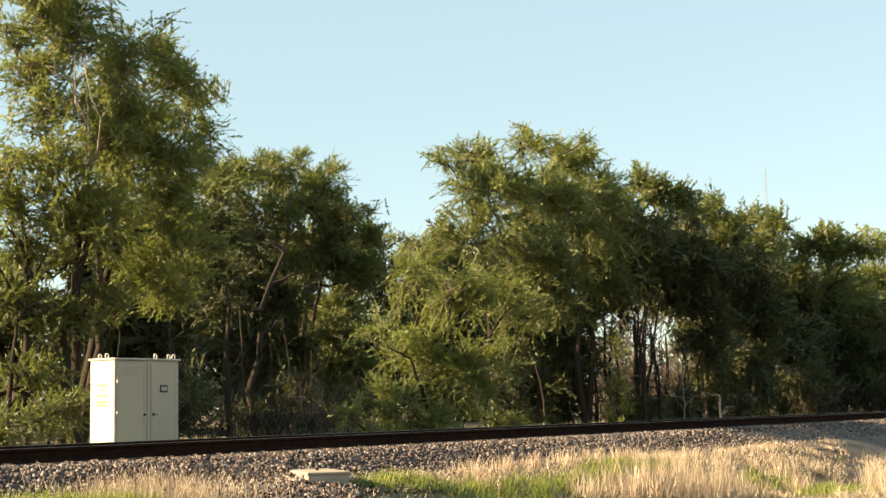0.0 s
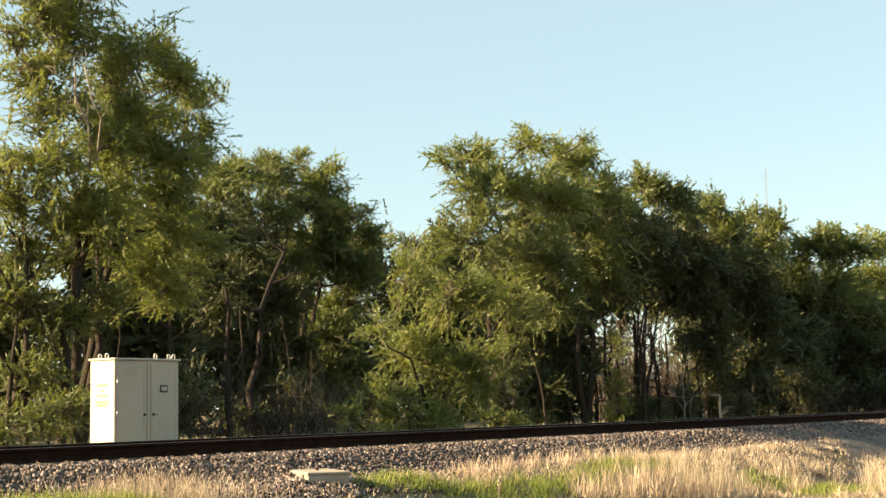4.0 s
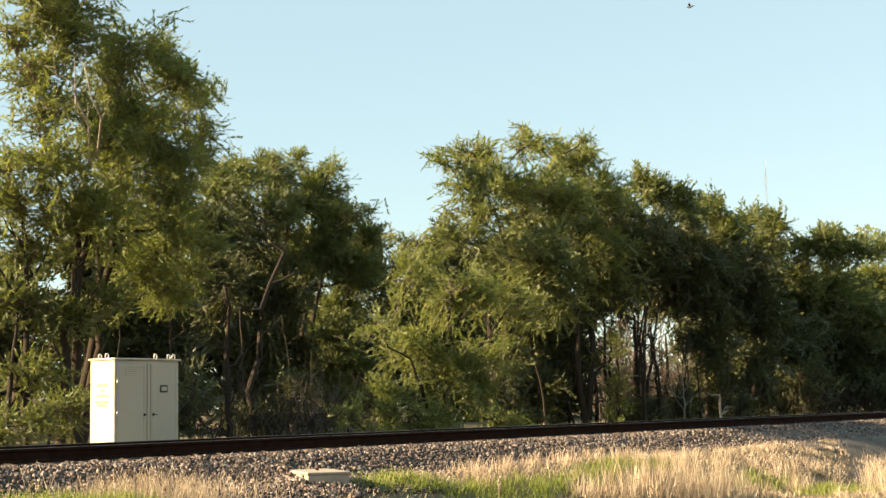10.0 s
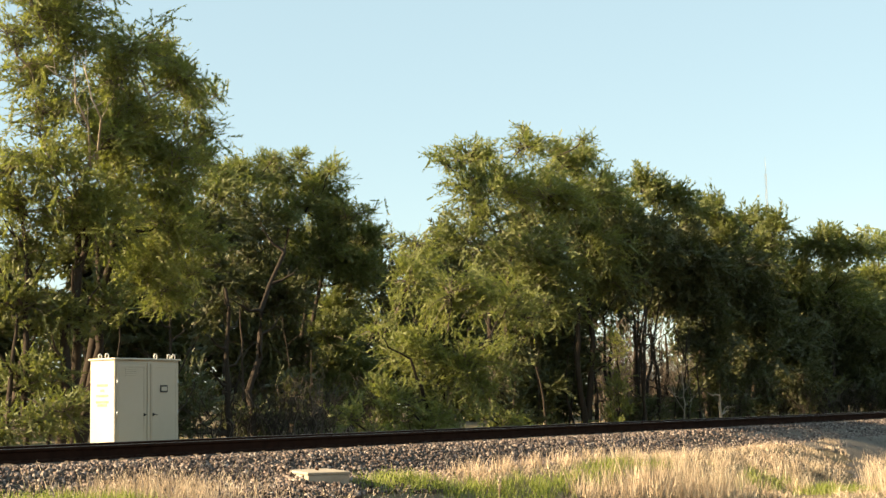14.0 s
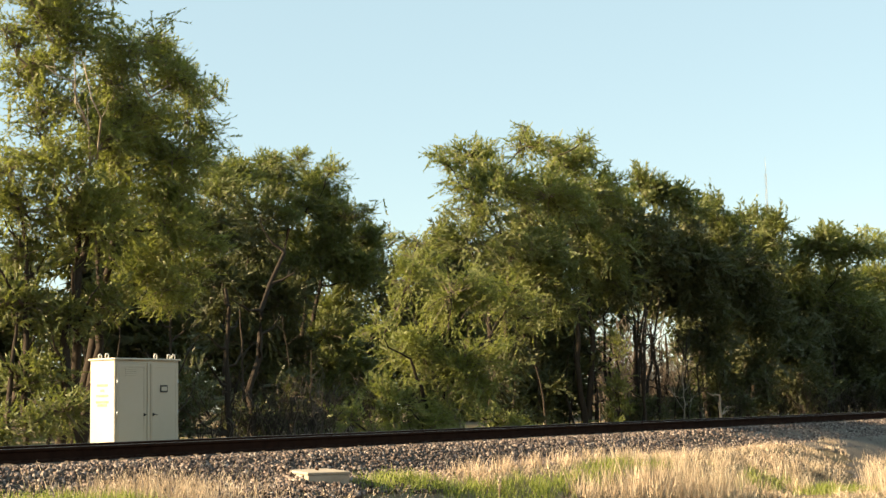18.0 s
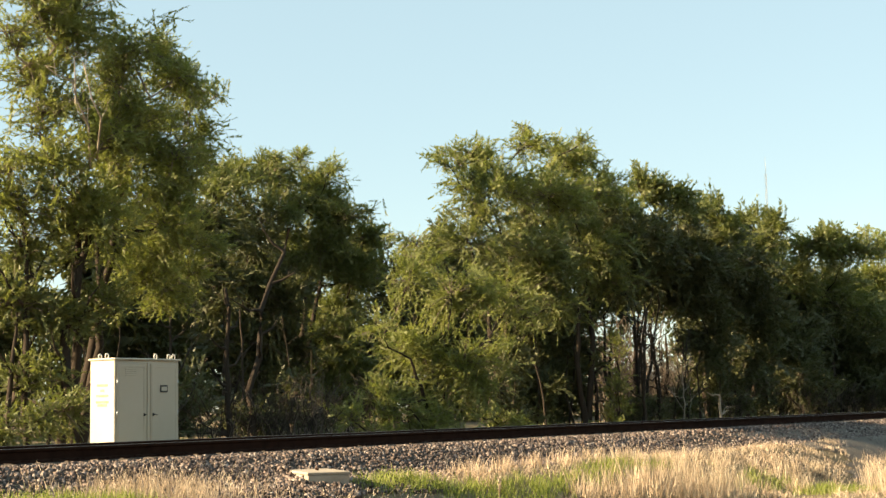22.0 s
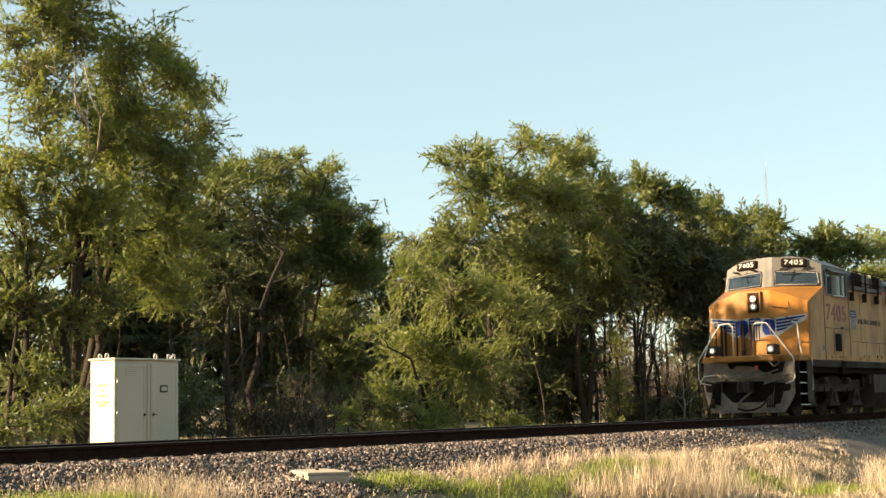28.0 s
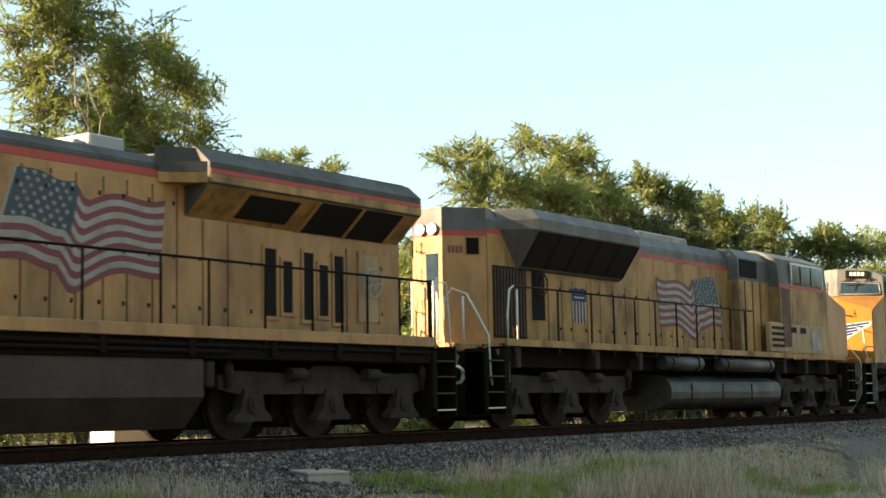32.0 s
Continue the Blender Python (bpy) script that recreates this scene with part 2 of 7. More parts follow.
def rod(bm, pts, r, sides=6, closed_ends=True):
    """A round bar through points."""
    pts = [Vector(p) for p in pts]
    rings = []
    for i, p in enumerate(pts):
        d = (pts[min(i + 1, len(pts) - 1)] - pts[max(i - 1, 0)]).normalized()
        q = d.to_track_quat("Z", "Y")
        rr = r[i] if isinstance(r, (list, tuple)) else r
        rings.append([bm.verts.new(p + q @ Vector((rr * math.cos(a), rr * math.sin(a), 0))) for a in (2 * math.pi * k / sides for k in range(sides))])
    for a, b in zip(rings, rings[1:]):
        for k in range(sides):
            f = bm.faces.new((a[k], a[(k + 1) % sides], b[(k + 1) % sides], b[k]))
            f.smooth = True
    if closed_ends:
        bm.faces.new(rings[0][::-1])
        bm.faces.new(rings[-1])
    return bm


def rods(*paths, r=0.02, sides=6):
    bm = bmesh.new()
    for p in paths:
        rod(bm, p, r, sides)
    return bm


def drum(bm, centre, axis, r, length, sides=20, r2=None):
    """A cylinder about a centre, along an axis."""
    q = Vector(axis).to_track_quat("Z", "Y").to_matrix().to_4x4()
    res = bmesh.ops.create_cone(bm, cap_ends=True, segments=sides, radius1=r, radius2=r if r2 is None else r2, depth=length, matrix=Matrix.Translation(centre) @ q)
    for f in {f for v in res["verts"] for f in v.link_faces}:
        if len(f.verts) == 4:
            f.smooth = True
    return bm


def prism(bm, outline, axis, a, b):
    """A solid: an outline of (u, v) drawn out along x ('x': u=y, v=z) or y ('y': u=x, v=z) from a to b."""
    def at(w, u, v):
        return (w, u, v) if axis == "x" else (u, w, v) if axis == "y" else (u, v, w)
    lo = [bm.verts.new(at(a, u, v)) for u, v in outline]
    hi = [bm.verts.new(at(b, u, v)) for u, v in outline]
    n = len(outline)
    fs = [bm.faces.new(lo), bm.faces.new(hi[::-1])]
    for i in range(n):
        fs.append(bm.faces.new((lo[i], hi[i], hi[(i + 1) % n], lo[(i + 1) % n])))
    bmesh.ops.recalc_face_normals(bm, faces=fs)
    return bm


def tubes_np(paths, radii, sides=5):
    """Many tapered limbs as arrays."""
    vs, fs, n = [], [], 0
    ang = np.arange(sides) * 2 * np.pi / sides
    for p, r in zip(paths, radii):
        p, r = np.asarray(p, float), np.asarray(r, float)
        d = np.gradient(p, axis=0)
        d /= np.linalg.norm(d, axis=1)[:, None] + 1e-9
        ref = np.where(np.abs(d[:, 2:3]) > 0.9, [[1.0, 0, 0]], [[0, 0, 1.0]])
        u = np.cross(d, ref)
        u /= np.linalg.norm(u, axis=1)[:, None] + 1e-9
        v = np.cross(d, u)
        ring = p[:, None] + r[:, None, None] * (np.cos(ang)[None, :, None] * u[:, None] + np.sin(ang)[None, :, None] * v[:, None])
        k = len(p)
        vs.append(ring.reshape(-1, 3))
        i, j = np.meshgrid(np.arange(k - 1), np.arange(sides), indexing="ij")
        a, b = n + i * sides + j, n + i * sides + (j + 1) % sides
        fs.append(np.stack([a, b, b + sides, a + sides], -1).reshape(-1, 4))
        n += k * sides
    return np.concatenate(vs), np.concatenate(fs)


# ---- ground and track ----
def smooth(a, b, x):
    f = np.clip((x - a) / (b - a), 0, 1)
    return f * f * (3 - 2 * f)


def ground_z(x, y):
    """Height of the ground beside and under the track."""
    x, y = np.asarray(x, float), np.asarray(y, float)
    low = (-1.42 + 0.8 * smooth(-5.6, -3.2, y)) + 0.05 * smooth(30, 40, x)
    near = -0.24 + (low + 0.24) * smooth(0, 1, (-1.5 - y) / 1.5)
    far = -0.24 - 0.40 * smooth(0, 1, (y - 1.75) / 1.5)
    z = np.where(y < 0, near, far)
    rough = np.clip((np.abs(y) - 2.6) / 1.5, 0, 1) * np.exp(-np.abs(x) / 200)
    return z + rough * (0.05 * np.sin(0.9 * x + 1.3 * np.sin(0.7 * y)) + 0.035 * np.sin(2.3 * y + 0.8 * np.cos(1.7 * x)))


def sheet(name, xs, ys, lift, material, keep=None):
    gx, gy = np.meshgrid(xs, ys, indexing="ij")
    v = np.stack([gx, gy, ground_z(gx, gy) + lift], -1).reshape(-1, 3)
    i, j = np.meshgrid(np.arange(len(xs) - 1), np.arange(len(ys) - 1), indexing="ij")
    a = i * len(ys) + j
    f = np.stack([a, a + len(ys), a + len(ys) + 1, a + 1], -1).reshape(-1, 4)
    if keep is not None:
        mid = v[f].mean(1)
        f = f[keep(mid[:, 0], mid[:, 1])]
    return new(name, mesh_np(name, v, f, [material], smooth=True))


xs = np.concatenate([[-2500, -900, -300, -120, -60], np.arange(-30, 90, 0.5), np.arange(90, 200, 6), [220, 300, 450, 900, 2500]])
ys = np.concatenate([[-2500, -900, -300, -100, -50, -30], np.arange(-22, -4, 0.5), np.arange(-4, 4, 0.2), np.arange(4, 25, 0.8), [26, 40, 80, 200, 700, 2500]])
tagged(sheet("ground", xs, ys, 0.0, M_SOIL), "bare brown earth with dry litter", "ground", kind="structure")
tagged(sheet("ballast_bed", np.arange(-60, 420, 0.5), np.arange(-3.0, 3.01, 0.15), 0.012, M_BED), "grey crushed stone bed under the track", "ballast", kind="structure")


def gravel_edge(x, y):
    return (x > 33.5 + 1.1 * np.sin(y * 1.3) + 0.5 * np.sin(y * 4.1)) & (y > -8.6 + 0.5 * np.sin(x * 0.9) + 0.25 * np.sin(2.7 * x))


tagged(sheet("gravel_road", np.arange(30, 140, 0.35), np.arange(-10, -1.95, 0.25), 0.024, M_GRAVEL, gravel_edge), "grey fine gravel access road beside the track", "road", kind="structure")

track = thing("railway_track", pose(0, 0, 0), "straight single railway track with rusty rails on dark wooden ties", "railway track", kind="structure")
PROFILE = [(-0.076, -0.186), (0.076, -0.186), (0.076, -0.174), (0.012, -0.150), (0.009, -0.055), (0.036, -0.036), (0.0375, -0.008), (0.028, 0.0), (-0.028, 0.0), (-0.0375, -0.008), (-0.036, -0.036), (-0.009, -0.055), (-0.012, -0.150), (-0.076, -0.174)]
for y in (-0.755, 0.755):
    bm = bmesh.new()
    prism(bm, [(u + y, v) for u, v in PROFILE], "x", -60, 420)
    rail = part("rail", bm, M_RAIL, track)
    bm = bmesh.new()
    prism(bm, [(y - 0.026, -0.001), (y + 0.026, -0.001), (y + 0.024, 0.0025), (y - 0.024, 0.0025)], "x", -60, 420)
    part("running_surface", bm, M_RAILTOP, rail, "polished steel running surface")
rng = random.Random(5)
TIE = boxed((-0.115, 0.115, -1.3, 1.3, -0.37, -0.19), bevel=0.012)
tie_me = bpy.data.meshes.new("tie")
TIE.to_mesh(tie_me)
TIE.free()
tie_me.materials.append(M_TIE)
plate = boxed((-0.1, 0.1, -0.17, 0.17, -0.19, -0.174), bevel=0.004)
for sx in (-0.05, 0.05):
    for sy in (-0.095, 0.095):
        box(plate, sx - 0.012, sx + 0.012, sy - 0.02, sy + 0.02, -0.176, -0.155)
plate_me = bpy.data.meshes.new("tie_plate")
plate.to_mesh(plate_me)
plate.free()
plate_me.materials.append(M_RAIL)
for i in range(120):
    x = 8 + 0.5 * i
    tie = part("tie", tie_me, None, track, at=pose(x + rng.uniform(-0.02, 0.02), rng.uniform(-0.03, 0.03), rng.uniform(-0.006, 0.006), 0, 0, rng.uniform(-1, 1)))
    for y in (-0.755, 0.755):
        part("tie_plate", plate_me, None, tie, at=pose(0, y, 0))
bm = bmesh.new()
for i in list(range(-130, 16)) + list(range(136, 830)):
    box(bm, 0.5 * i - 0.115, 0.5 * i + 0.115, -1.3, 1.3, -0.37, -0.19)
tagged(part("far_ties", bm, M_TIE, track), kind="stuff")


# ---- trees ----
def spray(rs, n, length):
    """A twig with narrow alternate leaves: leaf corners (n, 3, 3) in the twig's space, along +x."""
    out = []
    for k in range(n):
        s = length * (0.08 + 0.92 * k / (n - 1)) + rs.uniform(-0.02, 0.02)
        a = rs.uniform(0.25, 0.85) * (1 if k % 2 else -1)
        d = np.array([math.cos(a), math.sin(a), rs.uniform(-0.55, 0.2)])
        d /= np.linalg.norm(d)
        w = np.cross(d, [0, 0, 1.0])
        w = w / np.linalg.norm(w) + np.array([0, 0, rs.uniform(-0.8, 0.8)])
        size = rs.uniform(0.7, 1.3)
        p = np.array([s, 0, -0.25 * s * s])
        out.append([p - w * 0.017 * size, p + w * 0.017 * size, p + d * 0.085 * size])
    return np.array(out)


_rs = np.random.RandomState(11)
SPRAYS = [spray(_rs, 16, 0.46) for _ in range(12)]


def branchlets(r, rs, droop, per=10.0):
    """Thin shoots that fan out from a bough's end and bend over: (m, 5, 3) about its middle."""
    m = int(10 + per * r)
    g = rs.normal(size=(m, 3)) + np.array([0, 0, 0.18])
    g /= np.linalg.norm(g, axis=1)[:, None]
    s = np.linspace(0, 1, 5)[None, :, None]
    reach = (r * rs.uniform(0.5, 1.16, m))[:, None, None]
    lift = rs.uniform(0.02, 0.16, m)[:, None, None] * np.array([0, 0, 1.0])
    fall = (0.04 + 0.45 * droop * rs.uniform(0.5, 1.3, m))[:, None, None] * np.array([0, 0, 1.0])
    wander = np.cumsum(rs.normal(size=(m, 5, 3)) * 0.035, axis=1)
    return reach * (g[:, None] * (0.08 + 0.92 * s) * np.array([1, 1, 0.78]) + lift * np.sin(2.2 * s) - fall * s * s + wander * s)


def clump_mesh(name, shoots, r, count, scale, rs, leafmat, droop=0.25):
    """The leaves and twigs of one bough, about its own origin, set along its shoots."""
    m = len(shoots)
    weight = rs.gamma(1.6, 1.0, m)
    which = rs.choice(m, count, p=weight / weight.sum())
    s = 0.15 + 0.85 * rs.uniform(0, 1, count) ** 0.75
    i = np.minimum((s * 4).astype(int), 3)
    f = (s * 4 - i)[:, None]
    p0, p1 = shoots[which, i], shoots[which, i + 1]
    pos = p0 * (1 - f) + p1 * f + rs.normal(size=(count, 3)) * (0.105 * r + 0.05) * np.array([1, 1, 0.75])
    along = p1 - p0
    along /= np.linalg.norm(along, axis=1)[:, None] + 1e-6
    d = along * 0.8 + rs.normal(size=(count, 3)) * 0.42 + np.array([-0.06, 0, 0.10 - 0.4 * droop])
    d /= np.linalg.norm(d, axis=1)[:, None]
    side = np.cross(d, rs.normal(size=(count, 3)) * 0.6 + np.array([0, 0, 1.0]))
    side /= np.linalg.norm(side, axis=1)[:, None]
    up = np.cross(d, side)
    rot = np.stack([d, side, up], 1)
    sc = scale * rs.uniform(0.7, 1.35, count)
    tpl = np.stack(SPRAYS)[rs.randint(0, len(SPRAYS), count)].reshape(count, -1, 3)
    leaves = np.einsum("nki,nij->nkj", tpl * sc[:, None, None], rot) + (pos - d * (0.2 * sc)[:, None])[:, None]
    v = leaves.reshape(-1, 3)
    tri = np.arange(len(v)).reshape(-1, 3)
    # twigs: thin three-sided bars
    ts = np.minimum(sc, 1.3)
    a, b = pos - d * (0.3 * ts)[:, None], pos + d * (0.26 * ts)[:, None] - up * (0.04 * ts)[:, None]
    w = 0.0045 * scale
    a, b, side, up, count = a[::5], b[::5], side[::5], up[::5], len(a[::5])
    tw = np.stack([a + side * w, a - side * w, a + up * w, b + side * w * 0.4, b - side * w * 0.4, b + up * w * 0.4], 1).reshape(-1, 3)
    q = len(v) + np.arange(count)[:, None] * 6
    tt = np.concatenate([q + c for c in ([0, 1, 4], [0, 4, 3], [1, 2, 5], [1, 5, 4], [2, 0, 3], [2, 3, 5])])
    faces = np.concatenate([tri, tt])
    return mesh_np(name, np.concatenate([v, tw]), faces, [leafmat, M_TWIG], np.concatenate([np.zeros(len(tri)), np.ones(len(tt))]))


def curve(p, q, bow, rs, n=7, wander=0.05):
    s = np.linspace(0, 1, n)[:, None]
    p, q = np.asarray(p, float), np.asarray(q, float)
    c = p * (1 - s) + q * s + np.sin(s * np.pi) * np.asarray(bow)
    j = rs.normal(size=(n, 3)) * wander * np.linalg.norm(q - p)
    j[0] = j[-1] = 0
    return c + j * 0.5


SWAYING = []


def stand(p, k=1.27):
    """The wood is drawn up on a plan at a smaller scale, about the point (0, -16.66, 0.45), and set out from there."""
    return (p[0] * k, -16.66 + (p[1] + 16.66) * k, 0.45 + (p[2] - 0.45) * k)


def tree(label, base, trunks, boughs, leafmat, seed, lai=1.3, scale=1.0, bark=None, thick=0.13, group="trees behind the track", category="tree", droop=0.25, k=1.27, limb_bark=None, sunny=None, fine=1.0, fill=1):
    """trunks: fork points (x, y, z); boughs: (x, y, z, r). All in world metres; the tree stands at base (x, y)."""
    rs = np.random.RandomState(seed)
    bark = bark or M_BARK
    bx, by = stand((*base, 0), k)[:2]
    trunks = [stand(f, k) for f in trunks]
    # sunlit tops are put into the leaf colour: boughs above sunny are lighter
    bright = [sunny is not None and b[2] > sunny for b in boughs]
    boughs = [(*stand(b[:3], k), b[3] * k) for b in boughs]
    thick, scale = thick * k, scale * k ** 0.6
    main_boughs = len(boughs)
    # lesser boughs fill in between neighbours
    for i, p in enumerate(list(boughs)):
        near = sorted((math.dist(p[:3], q[:3]), j) for j, q in enumerate(boughs[:len(bright)]) if j != i)[:2]
        for gap, j in near[:fill]:
            q, f = boughs[j], rs.uniform(0.35, 0.65)
            if gap < 2.6 * (p[3] + q[3]) * 0.62 and gap > 0.5 * (p[3] + q[3]):
                boughs.append((*(p[a] * (1 - f) + q[a] * f + rs.uniform(-0.2, 0.2) for a in range(3)), 0.72 * min(p[3], q[3])))
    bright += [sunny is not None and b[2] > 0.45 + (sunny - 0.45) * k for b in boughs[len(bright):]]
    bz = float(ground_z(bx, by)) - 0.05
    org = np.array([bx, by, bz])
    t = thing(category.replace(" ", "_"), pose(*org), label, category, group)
    forks = []
    for nth, f in enumerate(trunks):
        foot = np.array([rs.uniform(-0.25, 0.25) * (nth > 0), rs.uniform(-0.25, 0.25) * (nth > 0), 0])
        tip = np.array(f) - org
        path = curve(foot, tip, (rs.uniform(-0.2, 0.2), rs.uniform(-0.2, 0.2), 0), rs, 9, 0.012)
        rad = np.linspace(thick * rs.uniform(0.7, 1.1), thick * 0.36, 9)
        rad[0] *= 1.35
        v, fc = tubes_np([path], [rad], 8)
        part("trunk", mesh_np("trunk", v, fc, [bark], smooth=True), bark, t)
        forks.append((path, rad))
    scale *= fine
    lai *= 1.3
    area = 0.0215 * scale * scale
    # the limbs nearest to the trunks grow first; later ones fork from the closest wood
    joints = [(path[j], rad[j]) for path, rad in forks for j in range(4, 9)]
    order = sorted(range(len(boughs)), key=lambda i: (i >= main_boughs, min(np.linalg.norm(path[-1] - np.array(boughs[i][:3]) + org) for path, _ in forks)))
    for nth in order:
        (x, y, z, r), top = boughs[nth], bright[nth]
        c = np.array([x, y, z]) - org
        p0, r0 = min(joints, key=lambda g: np.linalg.norm(g[0] - c) + 0.8 * max(0, g[0][2] - c[2] + 0.3))
        limb = curve(p0, c, (0, 0, -0.08 * np.linalg.norm(c - p0)), rs, 7, 0.04)
        rad = np.linspace(max(r0 * 0.72, 0.026 * k) if nth < main_boughs else 0.026 * k, 0.02 * k, 7)
        joints += [(limb[j], rad[j]) for j in (3, 5)]
        v, fc = tubes_np([limb], [rad], 6)
        shoots = branchlets(r, rs, droop, 10.0 / max(1.0, scale) ** 0.5)
        v2, fc2 = tubes_np([c + sh for sh in shoots], [np.linspace(0.014 * k, 0.004 * k, 5)] * len(shoots), 3)
        wood = np.concatenate([np.zeros(len(fc)), np.ones(len(fc2))])
        part("limb", mesh_np("limb", np.concatenate([v, v2]), np.concatenate([fc, fc2 + len(v)]), [(limb_bark if limb_bark and c[2] > 6.5 else bark) if nth < main_boughs else M_TWIG, M_TWIG], wood, smooth=True), bark, t)
        n = int(lai * math.pi * r * r / area)
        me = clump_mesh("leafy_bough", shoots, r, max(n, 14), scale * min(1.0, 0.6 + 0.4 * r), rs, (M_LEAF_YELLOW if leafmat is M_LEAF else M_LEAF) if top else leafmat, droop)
        ob = tagged(part("leafy_bough", me, None, t, at=Matrix.Translation(c)), kind="stuff")
        SWAYING.append((ob, c, r, seed))
    return t


tall_elm = tree("tall leafy elm with pale bare limbs in its crown", (22.6, 9.2), [(23.0, 8.9, 4.6), (22.2, 8.6, 5.2), (23.8, 9.0, 5.6)],
     [(21.8, 8.4, 10.7, 1.4), (20.1, 8.0, 9.7, 0.97), (22.0, 8.8, 9.3, 1.41), (23.3, 8.2, 8.8, 1.24), (24.6, 8.0, 8.4, 0.94), (21.0, 8.8, 7.7, 1.24), (24.1, 10.0, 7.8, 1.5), (26.6, 9.7, 7.7, 0.94),
      (27.6, 9.6, 8.6, 0.45), (21.0, 8.3, 5.9, 1.35), (24.0, 9.1, 6.2, 1.47), (25.0, 8.5, 6.5, 1.09), (19.8, 8.2, 8.5, 0.6), (22.2, 8.1, 4.6, 1.3), (24.6, 8.3, 4.8, 1.2),
      (25.3, 9.0, 5.7, 0.95), (26.0, 9.0, 4.5, 1.0), (24.5, 8.9, 3.6, 1.1), (25.9, 9.2, 3.1, 0.9), (23.8, 9.2, 7.0, 1.1), (23.4, 8.0, 7.0, 0.9), (22.3, 7.9, 6.5, 0.9), (22.8, 8.1, 7.9, 0.75), (21.5, 8.4, 8.7, 0.85), (20.7, 8.3, 9.2, 0.6), (20.6, 8.4, 8.0, 0.5), (20.9, 8.4, 7.0, 0.85), (21.4, 8.0, 7.3, 0.75), (20.2, 8.6, 5.6, 0.8), (20.6, 8.6, 4.8, 0.9), (26.4, 9.2, 6.6, 0.95), (26.9, 9.3, 7.4, 0.6), (25.6, 9.2, 5.9, 0.9), (24.4, 8.4, 9.3, 0.5), (25.7, 9.0, 8.6, 0.8), (26.5, 9.3, 8.3, 0.6), (24.9, 8.8, 9.1, 0.5), (24.8, 9.2, 6.9, 0.9), (23.5, 9.0, 5.6, 0.9)], M_LEAF, 21, 1.1, 0.90, limb_bark=M_BARK_PALE, thick=0.16, sunny=2.8, k=1.05, fill=2)
_rs = np.random.RandomState(8)
for way in (((22.8, 8.9, 6.1), (21.72, 7.79, 6.62), (21.23, 7.60, 7.19), (20.95, 7.50, 7.49), (20.68, 7.60, 7.66), (20.55, 7.79, 7.88)), ((21.23, 7.60, 7.19), (21.17, 7.55, 7.58), (21.20, 7.60, 8.15)),
            ((23.0, 8.9, 6.3), (22.03, 7.79, 6.94), (21.62, 7.60, 7.31), (21.60, 7.70, 7.91), (21.64, 7.99, 8.33)), ((21.70, 7.79, 6.80), (21.44, 7.70, 6.85), (21.36, 7.65, 6.92))):
    path = np.array(way) - np.array(tall_elm.location)
    path = path + _rs.normal(size=path.shape) * 0.03
    sprigs = [curve(p, p + _rs.normal(size=3) * np.array([0.35, 0.2, 0.2]) + np.array([-0.1, 0, 0.35]), (0, 0, 0), _rs, 5, 0.06) for p in path[1:]]
    v, fc = tubes_np([path, *sprigs], [np.linspace(0.026, 0.009, len(path))] + [np.linspace(0.010, 0.004, 5)] * len(sprigs), 6)
    part("limb", mesh_np("limb", v, fc, [M_BARK_PALE], smooth=True), M_BARK_PALE, tall_elm)
tree("leafy young elm with low boughs", (20.2, 8.6), [(20.6, 8.7, 2.6), (21.2, 8.8, 3.2)],
     [(21.0, 9.0, 4.3, 0.95), (20.5, 8.8, 2.8, 1.03), (21.6, 8.7, 2.5, 0.9), (20.9, 8.7, 1.1, 0.95), (20.7, 7.3, 0.5, 0.7), (19.4, 7.5, 0.2, 0.79), (22.7, 8.3, 2.9, 0.8)], M_LEAF, 22, thick=0.08, k=1.05)
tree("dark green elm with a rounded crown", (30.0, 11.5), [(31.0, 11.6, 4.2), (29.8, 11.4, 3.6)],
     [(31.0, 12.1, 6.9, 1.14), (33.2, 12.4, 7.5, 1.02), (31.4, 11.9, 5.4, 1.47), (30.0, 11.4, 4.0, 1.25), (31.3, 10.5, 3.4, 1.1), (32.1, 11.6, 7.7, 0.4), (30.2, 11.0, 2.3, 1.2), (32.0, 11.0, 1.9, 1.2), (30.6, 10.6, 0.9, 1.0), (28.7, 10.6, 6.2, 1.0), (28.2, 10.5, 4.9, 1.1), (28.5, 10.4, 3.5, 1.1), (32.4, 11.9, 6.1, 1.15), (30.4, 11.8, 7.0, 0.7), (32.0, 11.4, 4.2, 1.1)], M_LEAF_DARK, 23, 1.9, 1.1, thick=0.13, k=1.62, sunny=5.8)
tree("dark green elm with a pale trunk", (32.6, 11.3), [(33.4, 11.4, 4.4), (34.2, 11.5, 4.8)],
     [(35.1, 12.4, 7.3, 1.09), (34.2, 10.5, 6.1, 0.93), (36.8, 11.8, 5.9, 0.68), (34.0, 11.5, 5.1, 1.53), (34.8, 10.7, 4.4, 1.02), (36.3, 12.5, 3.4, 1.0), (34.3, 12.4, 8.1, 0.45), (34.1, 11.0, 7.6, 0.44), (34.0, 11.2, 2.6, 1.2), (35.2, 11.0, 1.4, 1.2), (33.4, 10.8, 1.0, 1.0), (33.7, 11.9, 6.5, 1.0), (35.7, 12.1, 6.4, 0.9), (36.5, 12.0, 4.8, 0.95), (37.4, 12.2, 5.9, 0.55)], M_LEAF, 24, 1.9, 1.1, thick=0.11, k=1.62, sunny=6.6)
